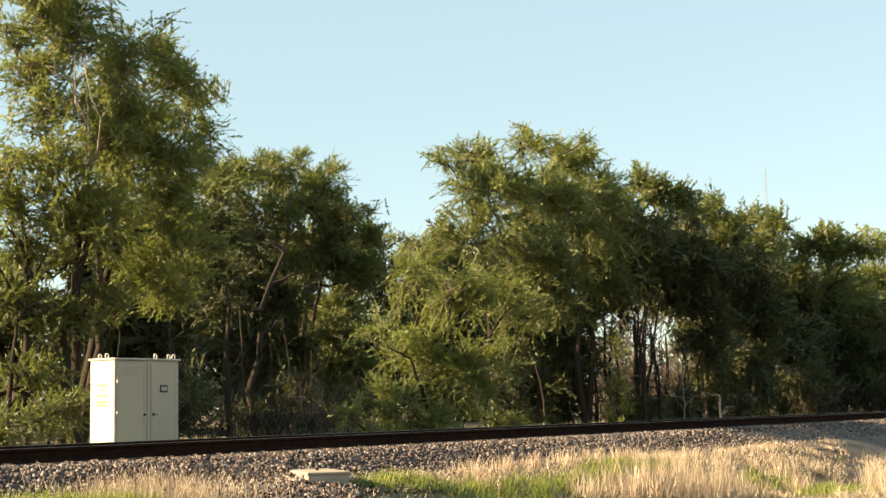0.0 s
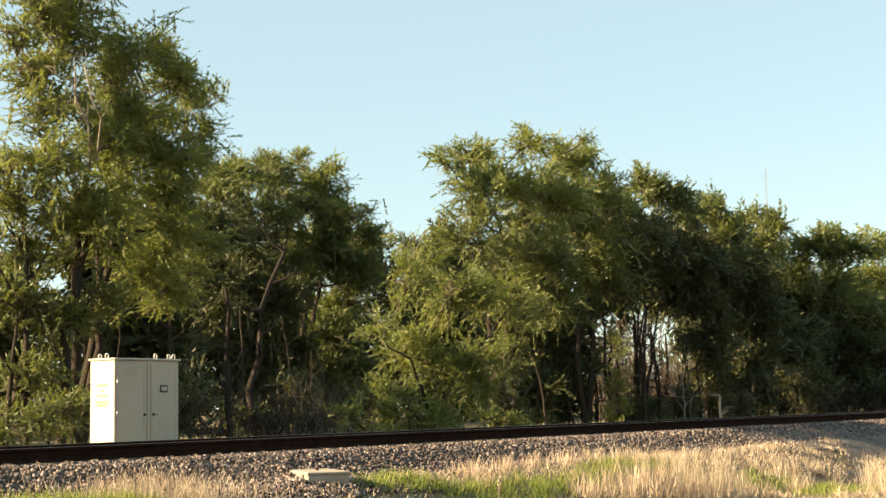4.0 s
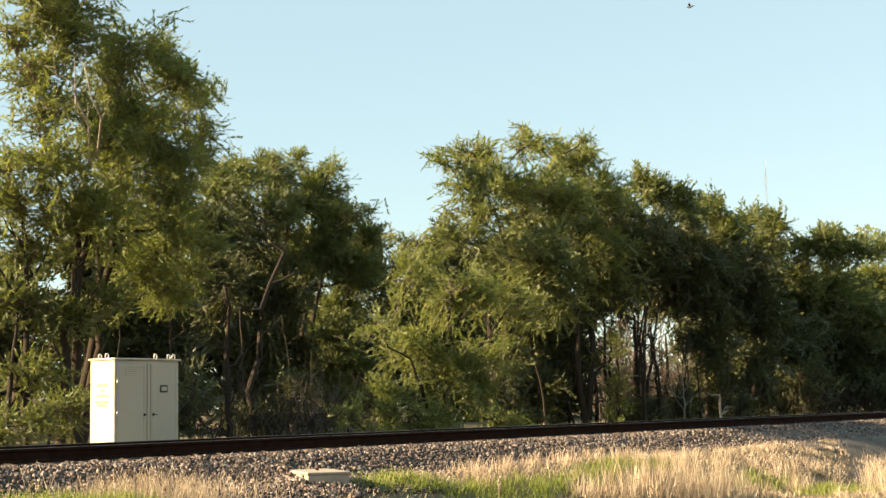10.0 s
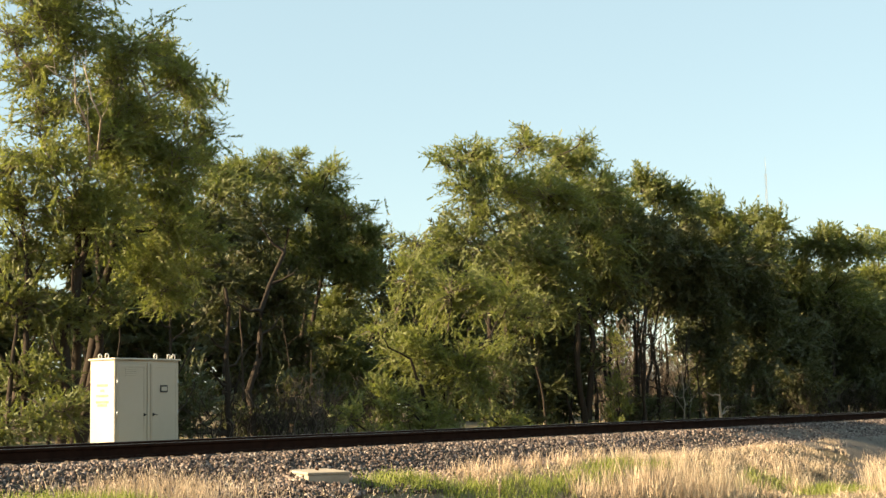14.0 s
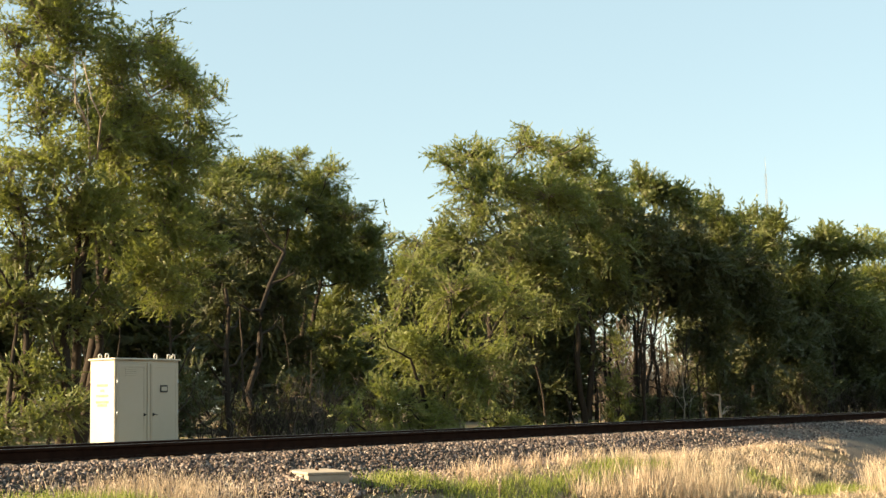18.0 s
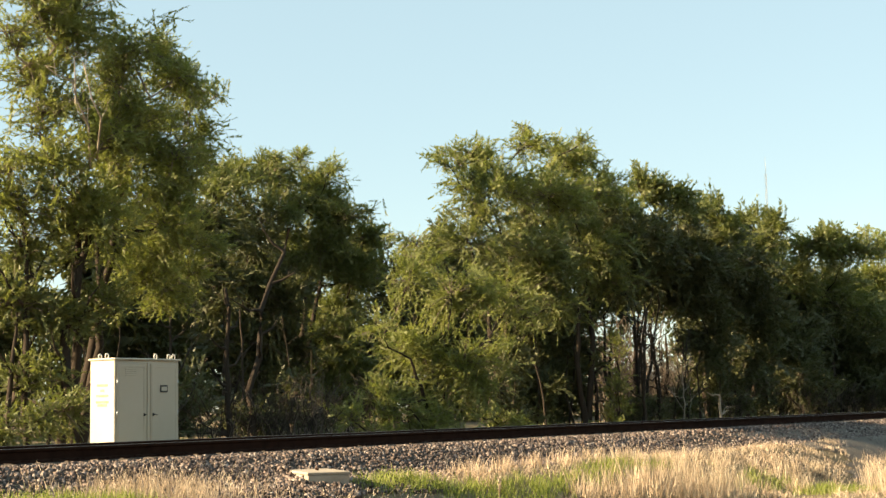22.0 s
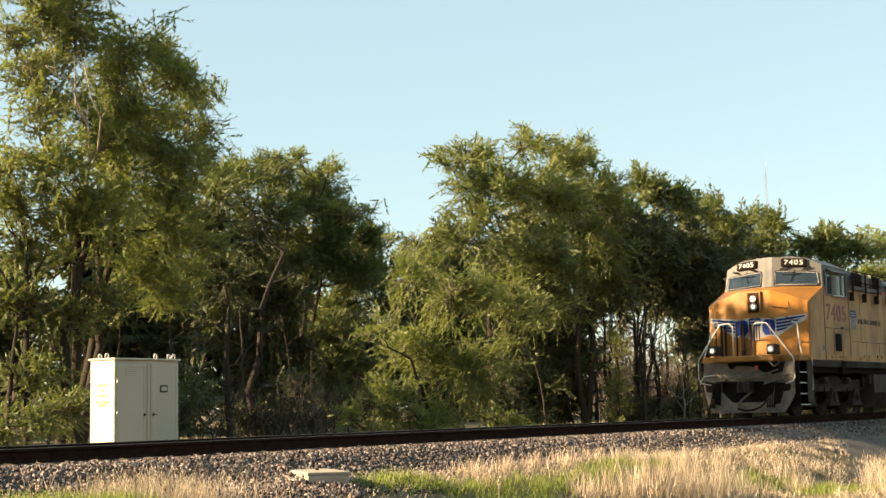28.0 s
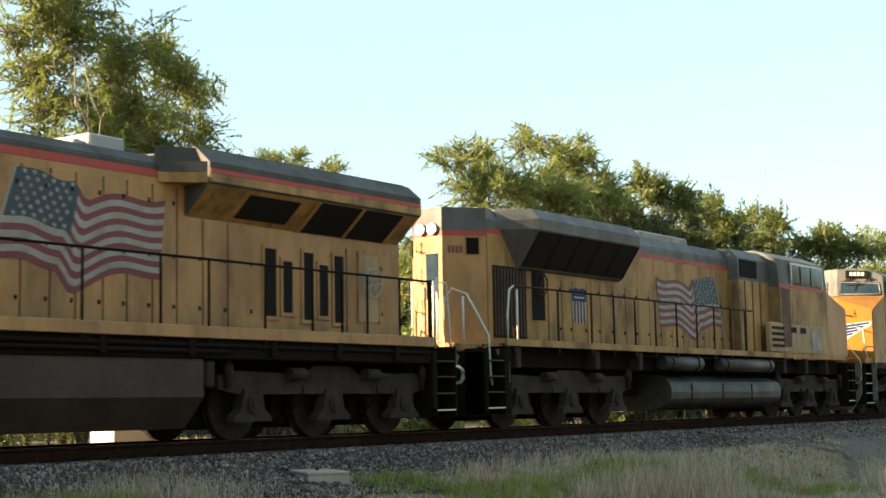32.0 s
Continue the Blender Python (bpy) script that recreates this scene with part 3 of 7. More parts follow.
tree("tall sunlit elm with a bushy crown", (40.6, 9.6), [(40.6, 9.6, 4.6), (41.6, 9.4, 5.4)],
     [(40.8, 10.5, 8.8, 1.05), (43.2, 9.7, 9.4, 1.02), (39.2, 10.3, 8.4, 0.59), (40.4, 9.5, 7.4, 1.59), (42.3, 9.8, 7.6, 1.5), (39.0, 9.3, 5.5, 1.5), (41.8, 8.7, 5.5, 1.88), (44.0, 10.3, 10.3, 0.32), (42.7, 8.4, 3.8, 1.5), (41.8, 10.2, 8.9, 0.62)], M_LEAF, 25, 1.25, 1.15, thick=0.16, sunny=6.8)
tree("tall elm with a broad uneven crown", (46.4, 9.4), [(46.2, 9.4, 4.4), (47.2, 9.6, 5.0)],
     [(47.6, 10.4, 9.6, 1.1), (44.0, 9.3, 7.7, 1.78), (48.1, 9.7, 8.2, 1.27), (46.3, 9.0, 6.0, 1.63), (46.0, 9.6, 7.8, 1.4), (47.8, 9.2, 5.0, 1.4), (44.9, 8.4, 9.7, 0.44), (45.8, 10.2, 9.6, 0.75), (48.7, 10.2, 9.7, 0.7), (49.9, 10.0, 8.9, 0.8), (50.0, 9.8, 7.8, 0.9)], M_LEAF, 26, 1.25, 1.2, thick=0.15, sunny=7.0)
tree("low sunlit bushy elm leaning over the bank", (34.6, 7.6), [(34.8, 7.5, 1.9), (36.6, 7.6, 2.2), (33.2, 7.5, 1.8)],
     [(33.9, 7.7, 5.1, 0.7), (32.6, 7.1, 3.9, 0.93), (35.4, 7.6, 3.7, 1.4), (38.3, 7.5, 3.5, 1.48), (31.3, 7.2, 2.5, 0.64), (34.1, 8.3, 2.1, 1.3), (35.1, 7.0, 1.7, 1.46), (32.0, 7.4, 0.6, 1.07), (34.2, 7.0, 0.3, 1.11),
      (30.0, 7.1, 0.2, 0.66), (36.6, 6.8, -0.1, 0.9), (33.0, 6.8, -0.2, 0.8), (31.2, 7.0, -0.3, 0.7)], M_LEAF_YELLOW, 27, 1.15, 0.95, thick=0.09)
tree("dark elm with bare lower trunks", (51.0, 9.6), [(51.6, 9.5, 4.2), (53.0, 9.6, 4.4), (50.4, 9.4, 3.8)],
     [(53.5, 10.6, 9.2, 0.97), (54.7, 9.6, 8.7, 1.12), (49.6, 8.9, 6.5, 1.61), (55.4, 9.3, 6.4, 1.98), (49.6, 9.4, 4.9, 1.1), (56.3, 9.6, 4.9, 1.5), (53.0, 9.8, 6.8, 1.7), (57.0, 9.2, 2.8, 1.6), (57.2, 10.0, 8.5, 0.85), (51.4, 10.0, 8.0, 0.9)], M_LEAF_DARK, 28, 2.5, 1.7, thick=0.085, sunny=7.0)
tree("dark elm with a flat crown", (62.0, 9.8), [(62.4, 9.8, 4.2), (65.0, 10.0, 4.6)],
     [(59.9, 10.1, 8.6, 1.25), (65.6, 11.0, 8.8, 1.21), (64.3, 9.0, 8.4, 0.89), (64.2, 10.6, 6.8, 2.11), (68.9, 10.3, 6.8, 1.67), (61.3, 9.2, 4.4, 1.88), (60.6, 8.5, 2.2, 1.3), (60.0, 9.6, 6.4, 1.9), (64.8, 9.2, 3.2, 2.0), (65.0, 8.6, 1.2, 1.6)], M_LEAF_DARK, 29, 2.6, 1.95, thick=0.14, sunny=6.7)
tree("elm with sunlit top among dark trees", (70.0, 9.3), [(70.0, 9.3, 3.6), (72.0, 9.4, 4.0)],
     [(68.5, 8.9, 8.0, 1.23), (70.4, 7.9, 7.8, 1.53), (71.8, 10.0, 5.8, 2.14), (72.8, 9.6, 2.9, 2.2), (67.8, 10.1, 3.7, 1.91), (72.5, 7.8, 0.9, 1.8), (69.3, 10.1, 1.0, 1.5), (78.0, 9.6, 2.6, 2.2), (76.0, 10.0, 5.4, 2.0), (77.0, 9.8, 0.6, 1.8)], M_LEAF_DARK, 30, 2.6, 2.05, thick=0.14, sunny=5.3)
tree("elm with a sunlit yellow-green top at the far end of the row", (81.0, 9.4), [(81.0, 9.4, 3.6), (84.0, 9.4, 4.4)],
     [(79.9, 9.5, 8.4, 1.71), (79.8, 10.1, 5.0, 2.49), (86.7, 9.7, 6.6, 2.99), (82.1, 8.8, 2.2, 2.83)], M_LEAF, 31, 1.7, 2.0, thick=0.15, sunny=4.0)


# a second row behind, lower and thinner, shade put into its dark leaves
_r = random.Random(77)
for k in range(19):
    x = 23 + 3.3 * k + _r.uniform(-1.2, 1.2) if k < 10 else 55 + 5.6 * (k - 10) + _r.uniform(-1.2, 1.2)
    y = 16.5 + 0.05 * x + _r.uniform(-1.5, 2.5)
    h = _r.uniform(3.6, 5.2) + 0.05 * x
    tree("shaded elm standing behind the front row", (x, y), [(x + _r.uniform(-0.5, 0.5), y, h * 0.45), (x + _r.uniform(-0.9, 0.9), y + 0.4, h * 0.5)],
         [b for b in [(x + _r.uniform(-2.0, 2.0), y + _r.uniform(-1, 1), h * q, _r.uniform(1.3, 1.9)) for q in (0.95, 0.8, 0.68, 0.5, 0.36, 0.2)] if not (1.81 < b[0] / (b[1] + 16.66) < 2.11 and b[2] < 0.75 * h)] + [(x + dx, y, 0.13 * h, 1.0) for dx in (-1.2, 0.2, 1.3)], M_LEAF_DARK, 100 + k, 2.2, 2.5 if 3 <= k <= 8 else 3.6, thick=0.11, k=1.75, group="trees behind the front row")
# unseen elms added beside the view, continuing the wood, to shade the row's foot
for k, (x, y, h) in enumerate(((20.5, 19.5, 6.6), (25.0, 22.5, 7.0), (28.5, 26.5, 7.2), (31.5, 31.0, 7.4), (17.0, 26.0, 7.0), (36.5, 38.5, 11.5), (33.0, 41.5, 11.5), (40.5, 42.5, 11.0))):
    tree("dense dark elm added out of view to shade the row", (x, y), [(x, y, h * 0.5), (x + 0.8, y + 0.3, h * 0.55)],
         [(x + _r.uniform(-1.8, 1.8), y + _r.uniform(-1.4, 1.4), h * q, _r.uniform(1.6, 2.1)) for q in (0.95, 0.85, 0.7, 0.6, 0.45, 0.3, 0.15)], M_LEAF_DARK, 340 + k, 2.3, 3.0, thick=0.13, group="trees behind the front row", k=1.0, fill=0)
# dense row added close behind the front one, to shade its far half
for k in range(15):
    x = 46.5 + 3.1 * k + _r.uniform(-0.8, 0.8)
    y = 11.8 + _r.uniform(-0.4, 0.9)
    bare = 1.72 < x / (y + 16.66) < 2.2           # the opening: crowns on tall bare trunks
    h = 7.25 - 0.012 * max(0, x - 50) + _r.uniform(-0.5, 0.3)
    tree("dark elm added behind the front row to shade it", (x, y), [(x + _r.uniform(-0.4, 0.4), y, h * 0.5), (x + _r.uniform(-0.9, 0.9), y + 0.3, h * 0.55)],
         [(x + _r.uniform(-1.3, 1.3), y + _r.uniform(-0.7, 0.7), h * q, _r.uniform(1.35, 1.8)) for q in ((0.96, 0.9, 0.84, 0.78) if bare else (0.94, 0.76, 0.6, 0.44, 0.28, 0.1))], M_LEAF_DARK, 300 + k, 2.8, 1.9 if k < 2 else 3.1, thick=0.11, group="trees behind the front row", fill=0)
# the shade under the tall elms is painted into this bush's dark leaves
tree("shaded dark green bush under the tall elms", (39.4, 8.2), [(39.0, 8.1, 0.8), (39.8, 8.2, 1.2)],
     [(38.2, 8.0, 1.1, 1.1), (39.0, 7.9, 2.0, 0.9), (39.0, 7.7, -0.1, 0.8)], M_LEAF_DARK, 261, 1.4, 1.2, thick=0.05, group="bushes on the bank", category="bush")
# bushes along the bank, their shade put into dark leaf colour
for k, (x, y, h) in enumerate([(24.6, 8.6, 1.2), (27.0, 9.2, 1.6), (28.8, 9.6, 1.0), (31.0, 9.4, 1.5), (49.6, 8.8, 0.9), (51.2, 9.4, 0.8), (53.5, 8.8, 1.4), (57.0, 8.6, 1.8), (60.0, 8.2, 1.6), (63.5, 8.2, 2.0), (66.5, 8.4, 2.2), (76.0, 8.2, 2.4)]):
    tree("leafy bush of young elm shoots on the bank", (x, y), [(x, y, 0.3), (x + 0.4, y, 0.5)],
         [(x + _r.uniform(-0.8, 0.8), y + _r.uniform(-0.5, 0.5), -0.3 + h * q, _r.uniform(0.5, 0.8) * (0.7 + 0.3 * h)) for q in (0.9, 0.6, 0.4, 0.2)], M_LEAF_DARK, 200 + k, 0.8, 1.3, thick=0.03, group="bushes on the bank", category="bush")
tree("upright clump of yellow-green willow shoots", (47.0, 8.4), [(47.0, 8.4, 0.8), (47.2, 8.4, 1.2), (46.7, 8.3, 1.0)],
     [(47.1, 8.4, 2.75, 0.40), (46.8, 8.3, 2.1, 0.42), (47.2, 8.4, 1.5, 0.46), (46.8, 8.4, 0.9, 0.5), (47.3, 8.3, 0.3, 0.5), (46.6, 8.4, -0.1, 0.5)], M_LEAF_YELLOW, 260, 1.3, 1.0, thick=0.03, group="bushes on the bank", category="bush", droop=-0.4)

# bare young stems between the trees
rs_ = np.random.RandomState(31)
for k in range(32):
    x = rs_.uniform(20.5, 74)
    y = rs_.uniform(8.2, 14.5) if x < 44 else rs_.uniform(7.8, 13)
    x, y, _ = stand((x, y, 0))
    z0 = float(ground_z(x, y)) - 0.05
    h = rs_.uniform(2.6, 5.6)
    top = np.array([rs_.normal() * 0.35, rs_.normal() * 0.3, h])
    main = curve((0, 0, 0), top, (rs_.normal() * 0.12, rs_.normal() * 0.1, 0), rs_, 9, 0.012)
    w0 = rs_.uniform(0.035, 0.085)
    paths, radii = [main], [np.linspace(w0, 0.4 * w0, 9)]
    for _ in range(rs_.randint(3, 7)):
        j = rs_.randint(3, 8)
        e = main[j] + np.array([rs_.normal() * 0.6, rs_.normal() * 0.4, rs_.uniform(0.2, 1.1)])
        paths.append(curve(main[j], e, (0, 0, 0.1), rs_, 5, 0.06))
        radii.append(np.linspace(0.4 * w0, 0.006, 5))
    if 1.76 < x / (y + 16.66) < 1.88:
        continue
    bark = M_BARK
    sap = thing("sapling", pose(x, y, z0), "bare thin sapling stem among the trees", "sapling", "bare saplings")
    for path, rad in zip(paths, radii):
        v, fc = tubes_np([path], [rad], 6)
        kind = "stem" if path is main else "side_shoot"
        part(kind, mesh_np(kind, v, fc, [bark], smooth=True), bark, sap)

# bare brushwood on the bank, in the shade of the trees
rs_ = np.random.RandomState(52)
for k in range(54):
    big = 1.0
    if k < 16:
        x = rs_.uniform(29, 44)
        y = 11.0 + 0.25 * (x - 29) + rs_.uniform(0, 3.0)
    elif k < 30:
        x, y = rs_.uniform(70, 94), rs_.uniform(13.2, 15.5)
    else:
        y = rs_.uniform(20.5, 25)
        x, big = (y + 16.66) * rs_.uniform(1.84, 2.12), 2.0 if k < 44 else 2.7
    z0 = float(ground_z(x, y)) - 0.05
    shrub = thing("brushwood", pose(x, y, z0), "bare grey-brown brushwood under the trees", "shrub", "brushwood on the bank")
    for j in range(3):
        paths, radii = [], []
        for _ in range(5):
            top = big * np.array([rs_.normal() * 0.7, rs_.normal() * 0.5, rs_.uniform(0.8, 2.4)])
            main = curve(rs_.normal(size=3) * np.array([0.35, 0.3, 0]), top, (rs_.normal() * 0.1, 0, 0.1), rs_, 6, 0.06)
            paths.append(main)
            radii.append(big * np.linspace(0.016, 0.005, 6))
            for i in (2, 3, 4):
                paths.append(curve(main[i], main[i] + big * np.array([rs_.normal() * 0.35, rs_.normal() * 0.3, rs_.uniform(0.0, 0.5)]), (0, 0, 0.03), rs_, 4, 0.08))
                radii.append(big * np.linspace(0.008, 0.004, 4))
        v, fc = tubes_np(paths, radii, 3)
        wood = M_TWIG if (k + j) % 5 == 0 or k >= 30 else M_BARK
        part("twiggy_clump", mesh_np("twiggy_clump", v, fc, [wood], smooth=True), wood, shrub)

# forked stems that stand in the opening of the row, some of them in the sun
rs_ = np.random.RandomState(44)
for x, y, h, w0, lean, pale in ((61.3, 17.2, 5.2, 0.11, -0.7, 0), (61.2, 14.6, 5.8, 0.085, 0.5, 0), (61.5, 14.8, 5.6, 0.07, 1.0, 0), (60.6, 15.6, 4.6, 0.05, -0.6, 0),
                                (62.7, 15.4, 5.2, 0.06, 0.9, 0), (63.9, 15.2, 4.9, 0.075, -1.2, 0), (64.7, 15.6, 4.6, 0.06, -1.5, 0), (65.4, 14.6, 2.7, 0.045, -0.2, 1), (66.4, 15.0, 4.4, 0.06, 0.7, 0), (67.6, 15.4, 4.2, 0.05, -0.7, 0),
                                (22.5, 9.5, 5.9, 0.15, 1.1, 0), (21.95, 10.0, 5.6, 0.09, -0.25, 0), (33.9, 15.0, 5.0, 0.11, -0.2, 0), (36.1, 16.0, 7.4, 0.13, 2.4, 0), (30.35, 14.0, 4.0, 0.07, 0.1, 0)):
    z0 = float(ground_z(x, y)) - 0.05
    main = curve((0, 0, 0), (lean, 0.2 * lean, h), (-0.25 * lean, 0, 0), rs_, 9, 0.02)
    sap = thing("sapling", pose(x, y, z0), "slender forked elm stem among the trees", "sapling", "forked stems")
    # pale bark puts the sun on a stem into its colour
    wood = M_BARK_PALE if pale else M_BARK
    v, fc = tubes_np([main], [np.linspace(w0, 0.45 * w0, 9)], 7)
    part("stem", mesh_np("stem", v, fc, [wood], smooth=True), wood, sap)
    for j in range(2, 8):
        way = 1 if (j + int(10 * x)) % 2 else -1
        e = main[j] + np.array([way * rs_.uniform(0.5, 1.3), rs_.normal() * 0.5, rs_.uniform(0.3, 1.5)])
        fork = curve(main[j], e, (0, 0, -0.15), rs_, 6, 0.07)
        twig = curve(fork[3], fork[3] + np.array([way * rs_.uniform(0.1, 0.6), 0.1, rs_.uniform(-0.1, 0.8)]), (0, 0, 0.05), rs_, 5, 0.07)
        v, fc = tubes_np([fork, twig], [np.linspace(0.5 * w0, 0.012, 6), np.linspace(0.016, 0.006, 5)], 5)
        part("side_shoot", mesh_np("side_shoot", v, fc, [wood], smooth=True), wood, sap)

sx, sy = 50.7, 6.1
snag = thing("dead_snag", pose(sx, sy, float(ground_z(sx, sy))), "pale broken dead branch stub leaning by the track", "snag")
v, fc = tubes_np([np.array([(0, 0, 0), (0.0, 0, 0.45), (-0.06, 0, 0.9), (-0.05, 0, 1.22), (-0.10, 0, 1.30)]), np.array([(-0.06, 0, 1.26), (-0.35, 0.02, 1.32), (-0.6, 0.05, 1.28), (-0.98, 0.08, 1.40)]), np.array([(0.22, 0.1, 0), (0.12, 0.1, 0.6), (0.02, 0.1, 1.02)])],
                 [np.array([0.055, 0.05, 0.045, 0.04, 0.03]), np.array([0.032, 0.028, 0.022, 0.012]), np.array([0.03, 0.026, 0.015])], 8)
part("trunk", mesh_np("trunk", v, fc, [M_BARK_PALE], smooth=True), M_BARK_PALE, snag)
v, fc = tubes_np([curve((0.1, 0, 0.55), (0.75 + 0.25 * k, 0.1, 0.42 + 0.12 * k), (0, 0, 0.12), rs_, 5, 0.06) for k in range(5)], [np.linspace(0.012, 0.005, 5)] * 5, 5)
part("broken_twigs", mesh_np("broken_twigs", v, fc, [M_BARK_PALE], smooth=True), M_BARK_PALE, snag)

PITX, PITY, PIT_TURN = 16.46, -3.0, -35.0


def in_pit(x, y, margin):
    """Whether a place lies within the pit box's outline, widened by a margin."""
    a = radians(PIT_TURN)
    u, w = (x - PITX) * math.cos(a) + (y - PITY) * math.sin(a), -(x - PITX) * math.sin(a) + (y - PITY) * math.cos(a)
    return (np.abs(u) < 0.31 + margin) & (np.abs(w) < 0.60 + margin)


# ---- beside the track ----
cabinet = thing("relay_cabinet", pose(19.5, 4.5, -0.62), "cream painted steel relay cabinet with double doors", "cabinet")
part("plinth", boxed((-0.06, 1.76, -0.06, 0.74, -0.1, 0.14), bevel=0.02), M_CONCRETE, cabinet, "low concrete plinth")
part("body", boxed((0, 1.70, 0, 0.68, 0.14, 2.08), bevel=0.012), M_CABINET, cabinet)
part("roof", boxed((-0.03, 1.73, -0.04, 0.72, 2.08, 2.12), bevel=0.012), M_CABINET, cabinet)
for x0, x1, hx in ((0.05, 0.80, 0.74), (0.92, 1.65, 0.98)):
    door = part("door", boxed((x0, x1, -0.022, 0.0, 0.20, 2.02), bevel=0.008), M_CABINET, cabinet, "cream steel door")
    part("door_rim", boxed((x0 + 0.03, x1 - 0.03, -0.030, -0.022, 1.94, 1.98), (x0 + 0.03, x1 - 0.03, -0.030, -0.022, 0.24, 0.28), (x0 + 0.03, x0 + 0.07, -0.030, -0.022, 0.28, 1.94), (x1 - 0.07, x1 - 0.03, -0.030, -0.022, 0.28, 1.94), bevel=0.003), M_CABINET, door)
    h = boxed((hx - 0.02, hx + 0.02, -0.05, -0.02, 1.0, 1.06), bevel=0.01)
    rod(h, [(hx, -0.06, 1.03), (hx, -0.085, 1.03), (hx + (0.06 if hx > 0.85 else -0.06), -0.085, 1.02)], 0.010, 6)
    part("handle", h, M_DARKPLATE, door, "dark steel latch handle")
    bm = bmesh.new()
    for k in range(3):
        drum(bm, ((x0 if hx > 0.5 and x0 < 0.5 else x1) + 0.0, -0.02, 0.45 + 0.6 * k), (0, 0, 1), 0.014, 0.12, 8)
    part("hinges", bm, M_STEEL, door)
part("centre_post", boxed((0.83, 0.89, -0.028, 0.0, 0.18, 2.04), bevel=0.006), M_CABINET, cabinet)
part("vent", boxed(*[(0.24, 0.52, -0.036, -0.022, 1.78 + 0.04 * k, 1.80 + 0.04 * k) for k in range(4)], bevel=0.003), M_CABINET, cabinet, "small louvred vent")
part("id_plate", boxed((1.16, 1.36, -0.038, -0.026, 1.46, 1.60), bevel=0.004), M_DARKPLATE, cabinet, "black plate with a pale label")
part("id_plate_label", boxed((1.185, 1.335, -0.044, -0.038, 1.49, 1.57)), M_CABINET, cabinet)
bm = bmesh.new()
for k, (z, w) in enumerate(((1.60, 0.30), (1.50, 0.10), (1.40, 0.32), (1.28, 0.34), (1.22, 0.26))):
    box(bm, -0.006, 0.0, 0.34 - w / 2, 0.34 + w / 2, z - 0.022, z + 0.022)
part("warning_print", bm, M_ORANGE, cabinet, "faded orange warning print as bars")
for x, y in ((0.08, 0.30), (1.14, 0.08), (1.50, 0.08), (1.63, 0.08), (0.18, 0.6)):
    bm = bmesh.new()
    rod(bm, [(x + 0.042 * math.cos(a), y, 2.16 + 0.05 * math.sin(a)) for a in (2 * math.pi * j / 10 for j in range(11))], 0.012, 6)
    part("lifting_eye", bm, M_WHITE, cabinet, "white lifting eye")

pit = thing("cable_pit_box", pose(PITX, PITY, -0.70, 0, 0, PIT_TURN), "weathered concrete cable pit box with its lid", "pit box")
part("box", boxed((-0.305, 0.305, -0.595, 0.595, 0.0, 0.235), bevel=0.012), M_CONCRETE, pit)
part("lid", boxed((-0.31, 0.31, -0.60, 0.60, 0.238, 0.28), bevel=0.01), M_CONCRETE, pit, "pale concrete lid")
part("lid_bolt", drum(bmesh.new(), (0.02, 0.1, 0.29), (0, 0, 1), 0.025, 0.05, 8), M_RAIL, pit)

mast = thing("radio_mast", pose(188.4, 60.0, -0.7), "thin guyed radio mast far beyond the trees", "mast")
bm = bmesh.new()
for k in range(3):
    a = 2.1 * k
    rod(bm, [(0.14 * math.cos(a), 0.14 * math.sin(a), 0), (0.12 * math.cos(a), 0.12 * math.sin(a), 32.0)], 0.03, 5)
part("legs", bm, M_STEEL, mast)
bm = bmesh.new()
for k in range(64):
    a, b = 2.1 * (k % 3), 2.1 * ((k + 1) % 3)
    rod(bm, [(0.13 * math.cos(a), 0.13 * math.sin(a), 0.5 * k), (0.13 * math.cos(b), 0.13 * math.sin(b), 0.5 * k + 0.5)], 0.015, 4)
part("lattice", bm, M_STEEL, mast)
part("whip", rods([(0, 0, 32.0), (0, 0, 34.3)], r=0.025), M_STEEL, mast)

# ---- grass ----
def blades(n, px, py, hmin, hmax, per, spread, width, lean, rs):
    """Tufts of curved blades: two quads each."""
    m = n * per
    cx, cy = np.repeat(px, per), np.repeat(py, per)
    x, y = cx + rs.normal(size=m) * spread, cy + rs.normal(size=m) * spread
    z = ground_z(x, y) - 0.02
    top = np.repeat(np.broadcast_to(hmax, (n,)), per)
    h = (hmin + (top - hmin) * rs.uniform(0, 1, m)) * np.repeat(rs.uniform(0.65, 1.15, n), per)
    a = rs.uniform(0, 2 * np.pi, m)
    bend = rs.uniform(0.2, 1.0, m) * lean * h
    dx, dy = np.cos(a) * bend + 0.06 * h, np.sin(a) * bend
    wa = rs.uniform(0, np.pi, m)
    wx, wy = np.cos(wa) * width, np.sin(wa) * width
    def ring(f, k, s):
        return np.stack([x + dx * f + s * k * wx, y + dy * f + s * k * wy, z + h * (f ** 0.8)], -1)
    v = np.stack([ring(0, 1, -1), ring(0, 1, 1), ring(0.5, 0.8, 1), ring(0.5, 0.8, -1), ring(1, 0.25, 1), ring(1, 0.25, -1)], 1).reshape(-1, 3)
    q = np.arange(m)[:, None] * 6
    return v, np.concatenate([q + [0, 1, 2, 3], q + [3, 2, 4, 5]])


def patchy(x, y):
    return np.sin(0.83 * x + 1.9 * np.sin(0.6 * y)) * np.cos(1.1 * y + 0.7 * np.sin(0.9 * x)) + 0.5 * np.sin(2.7 * x - 1.9 * y)


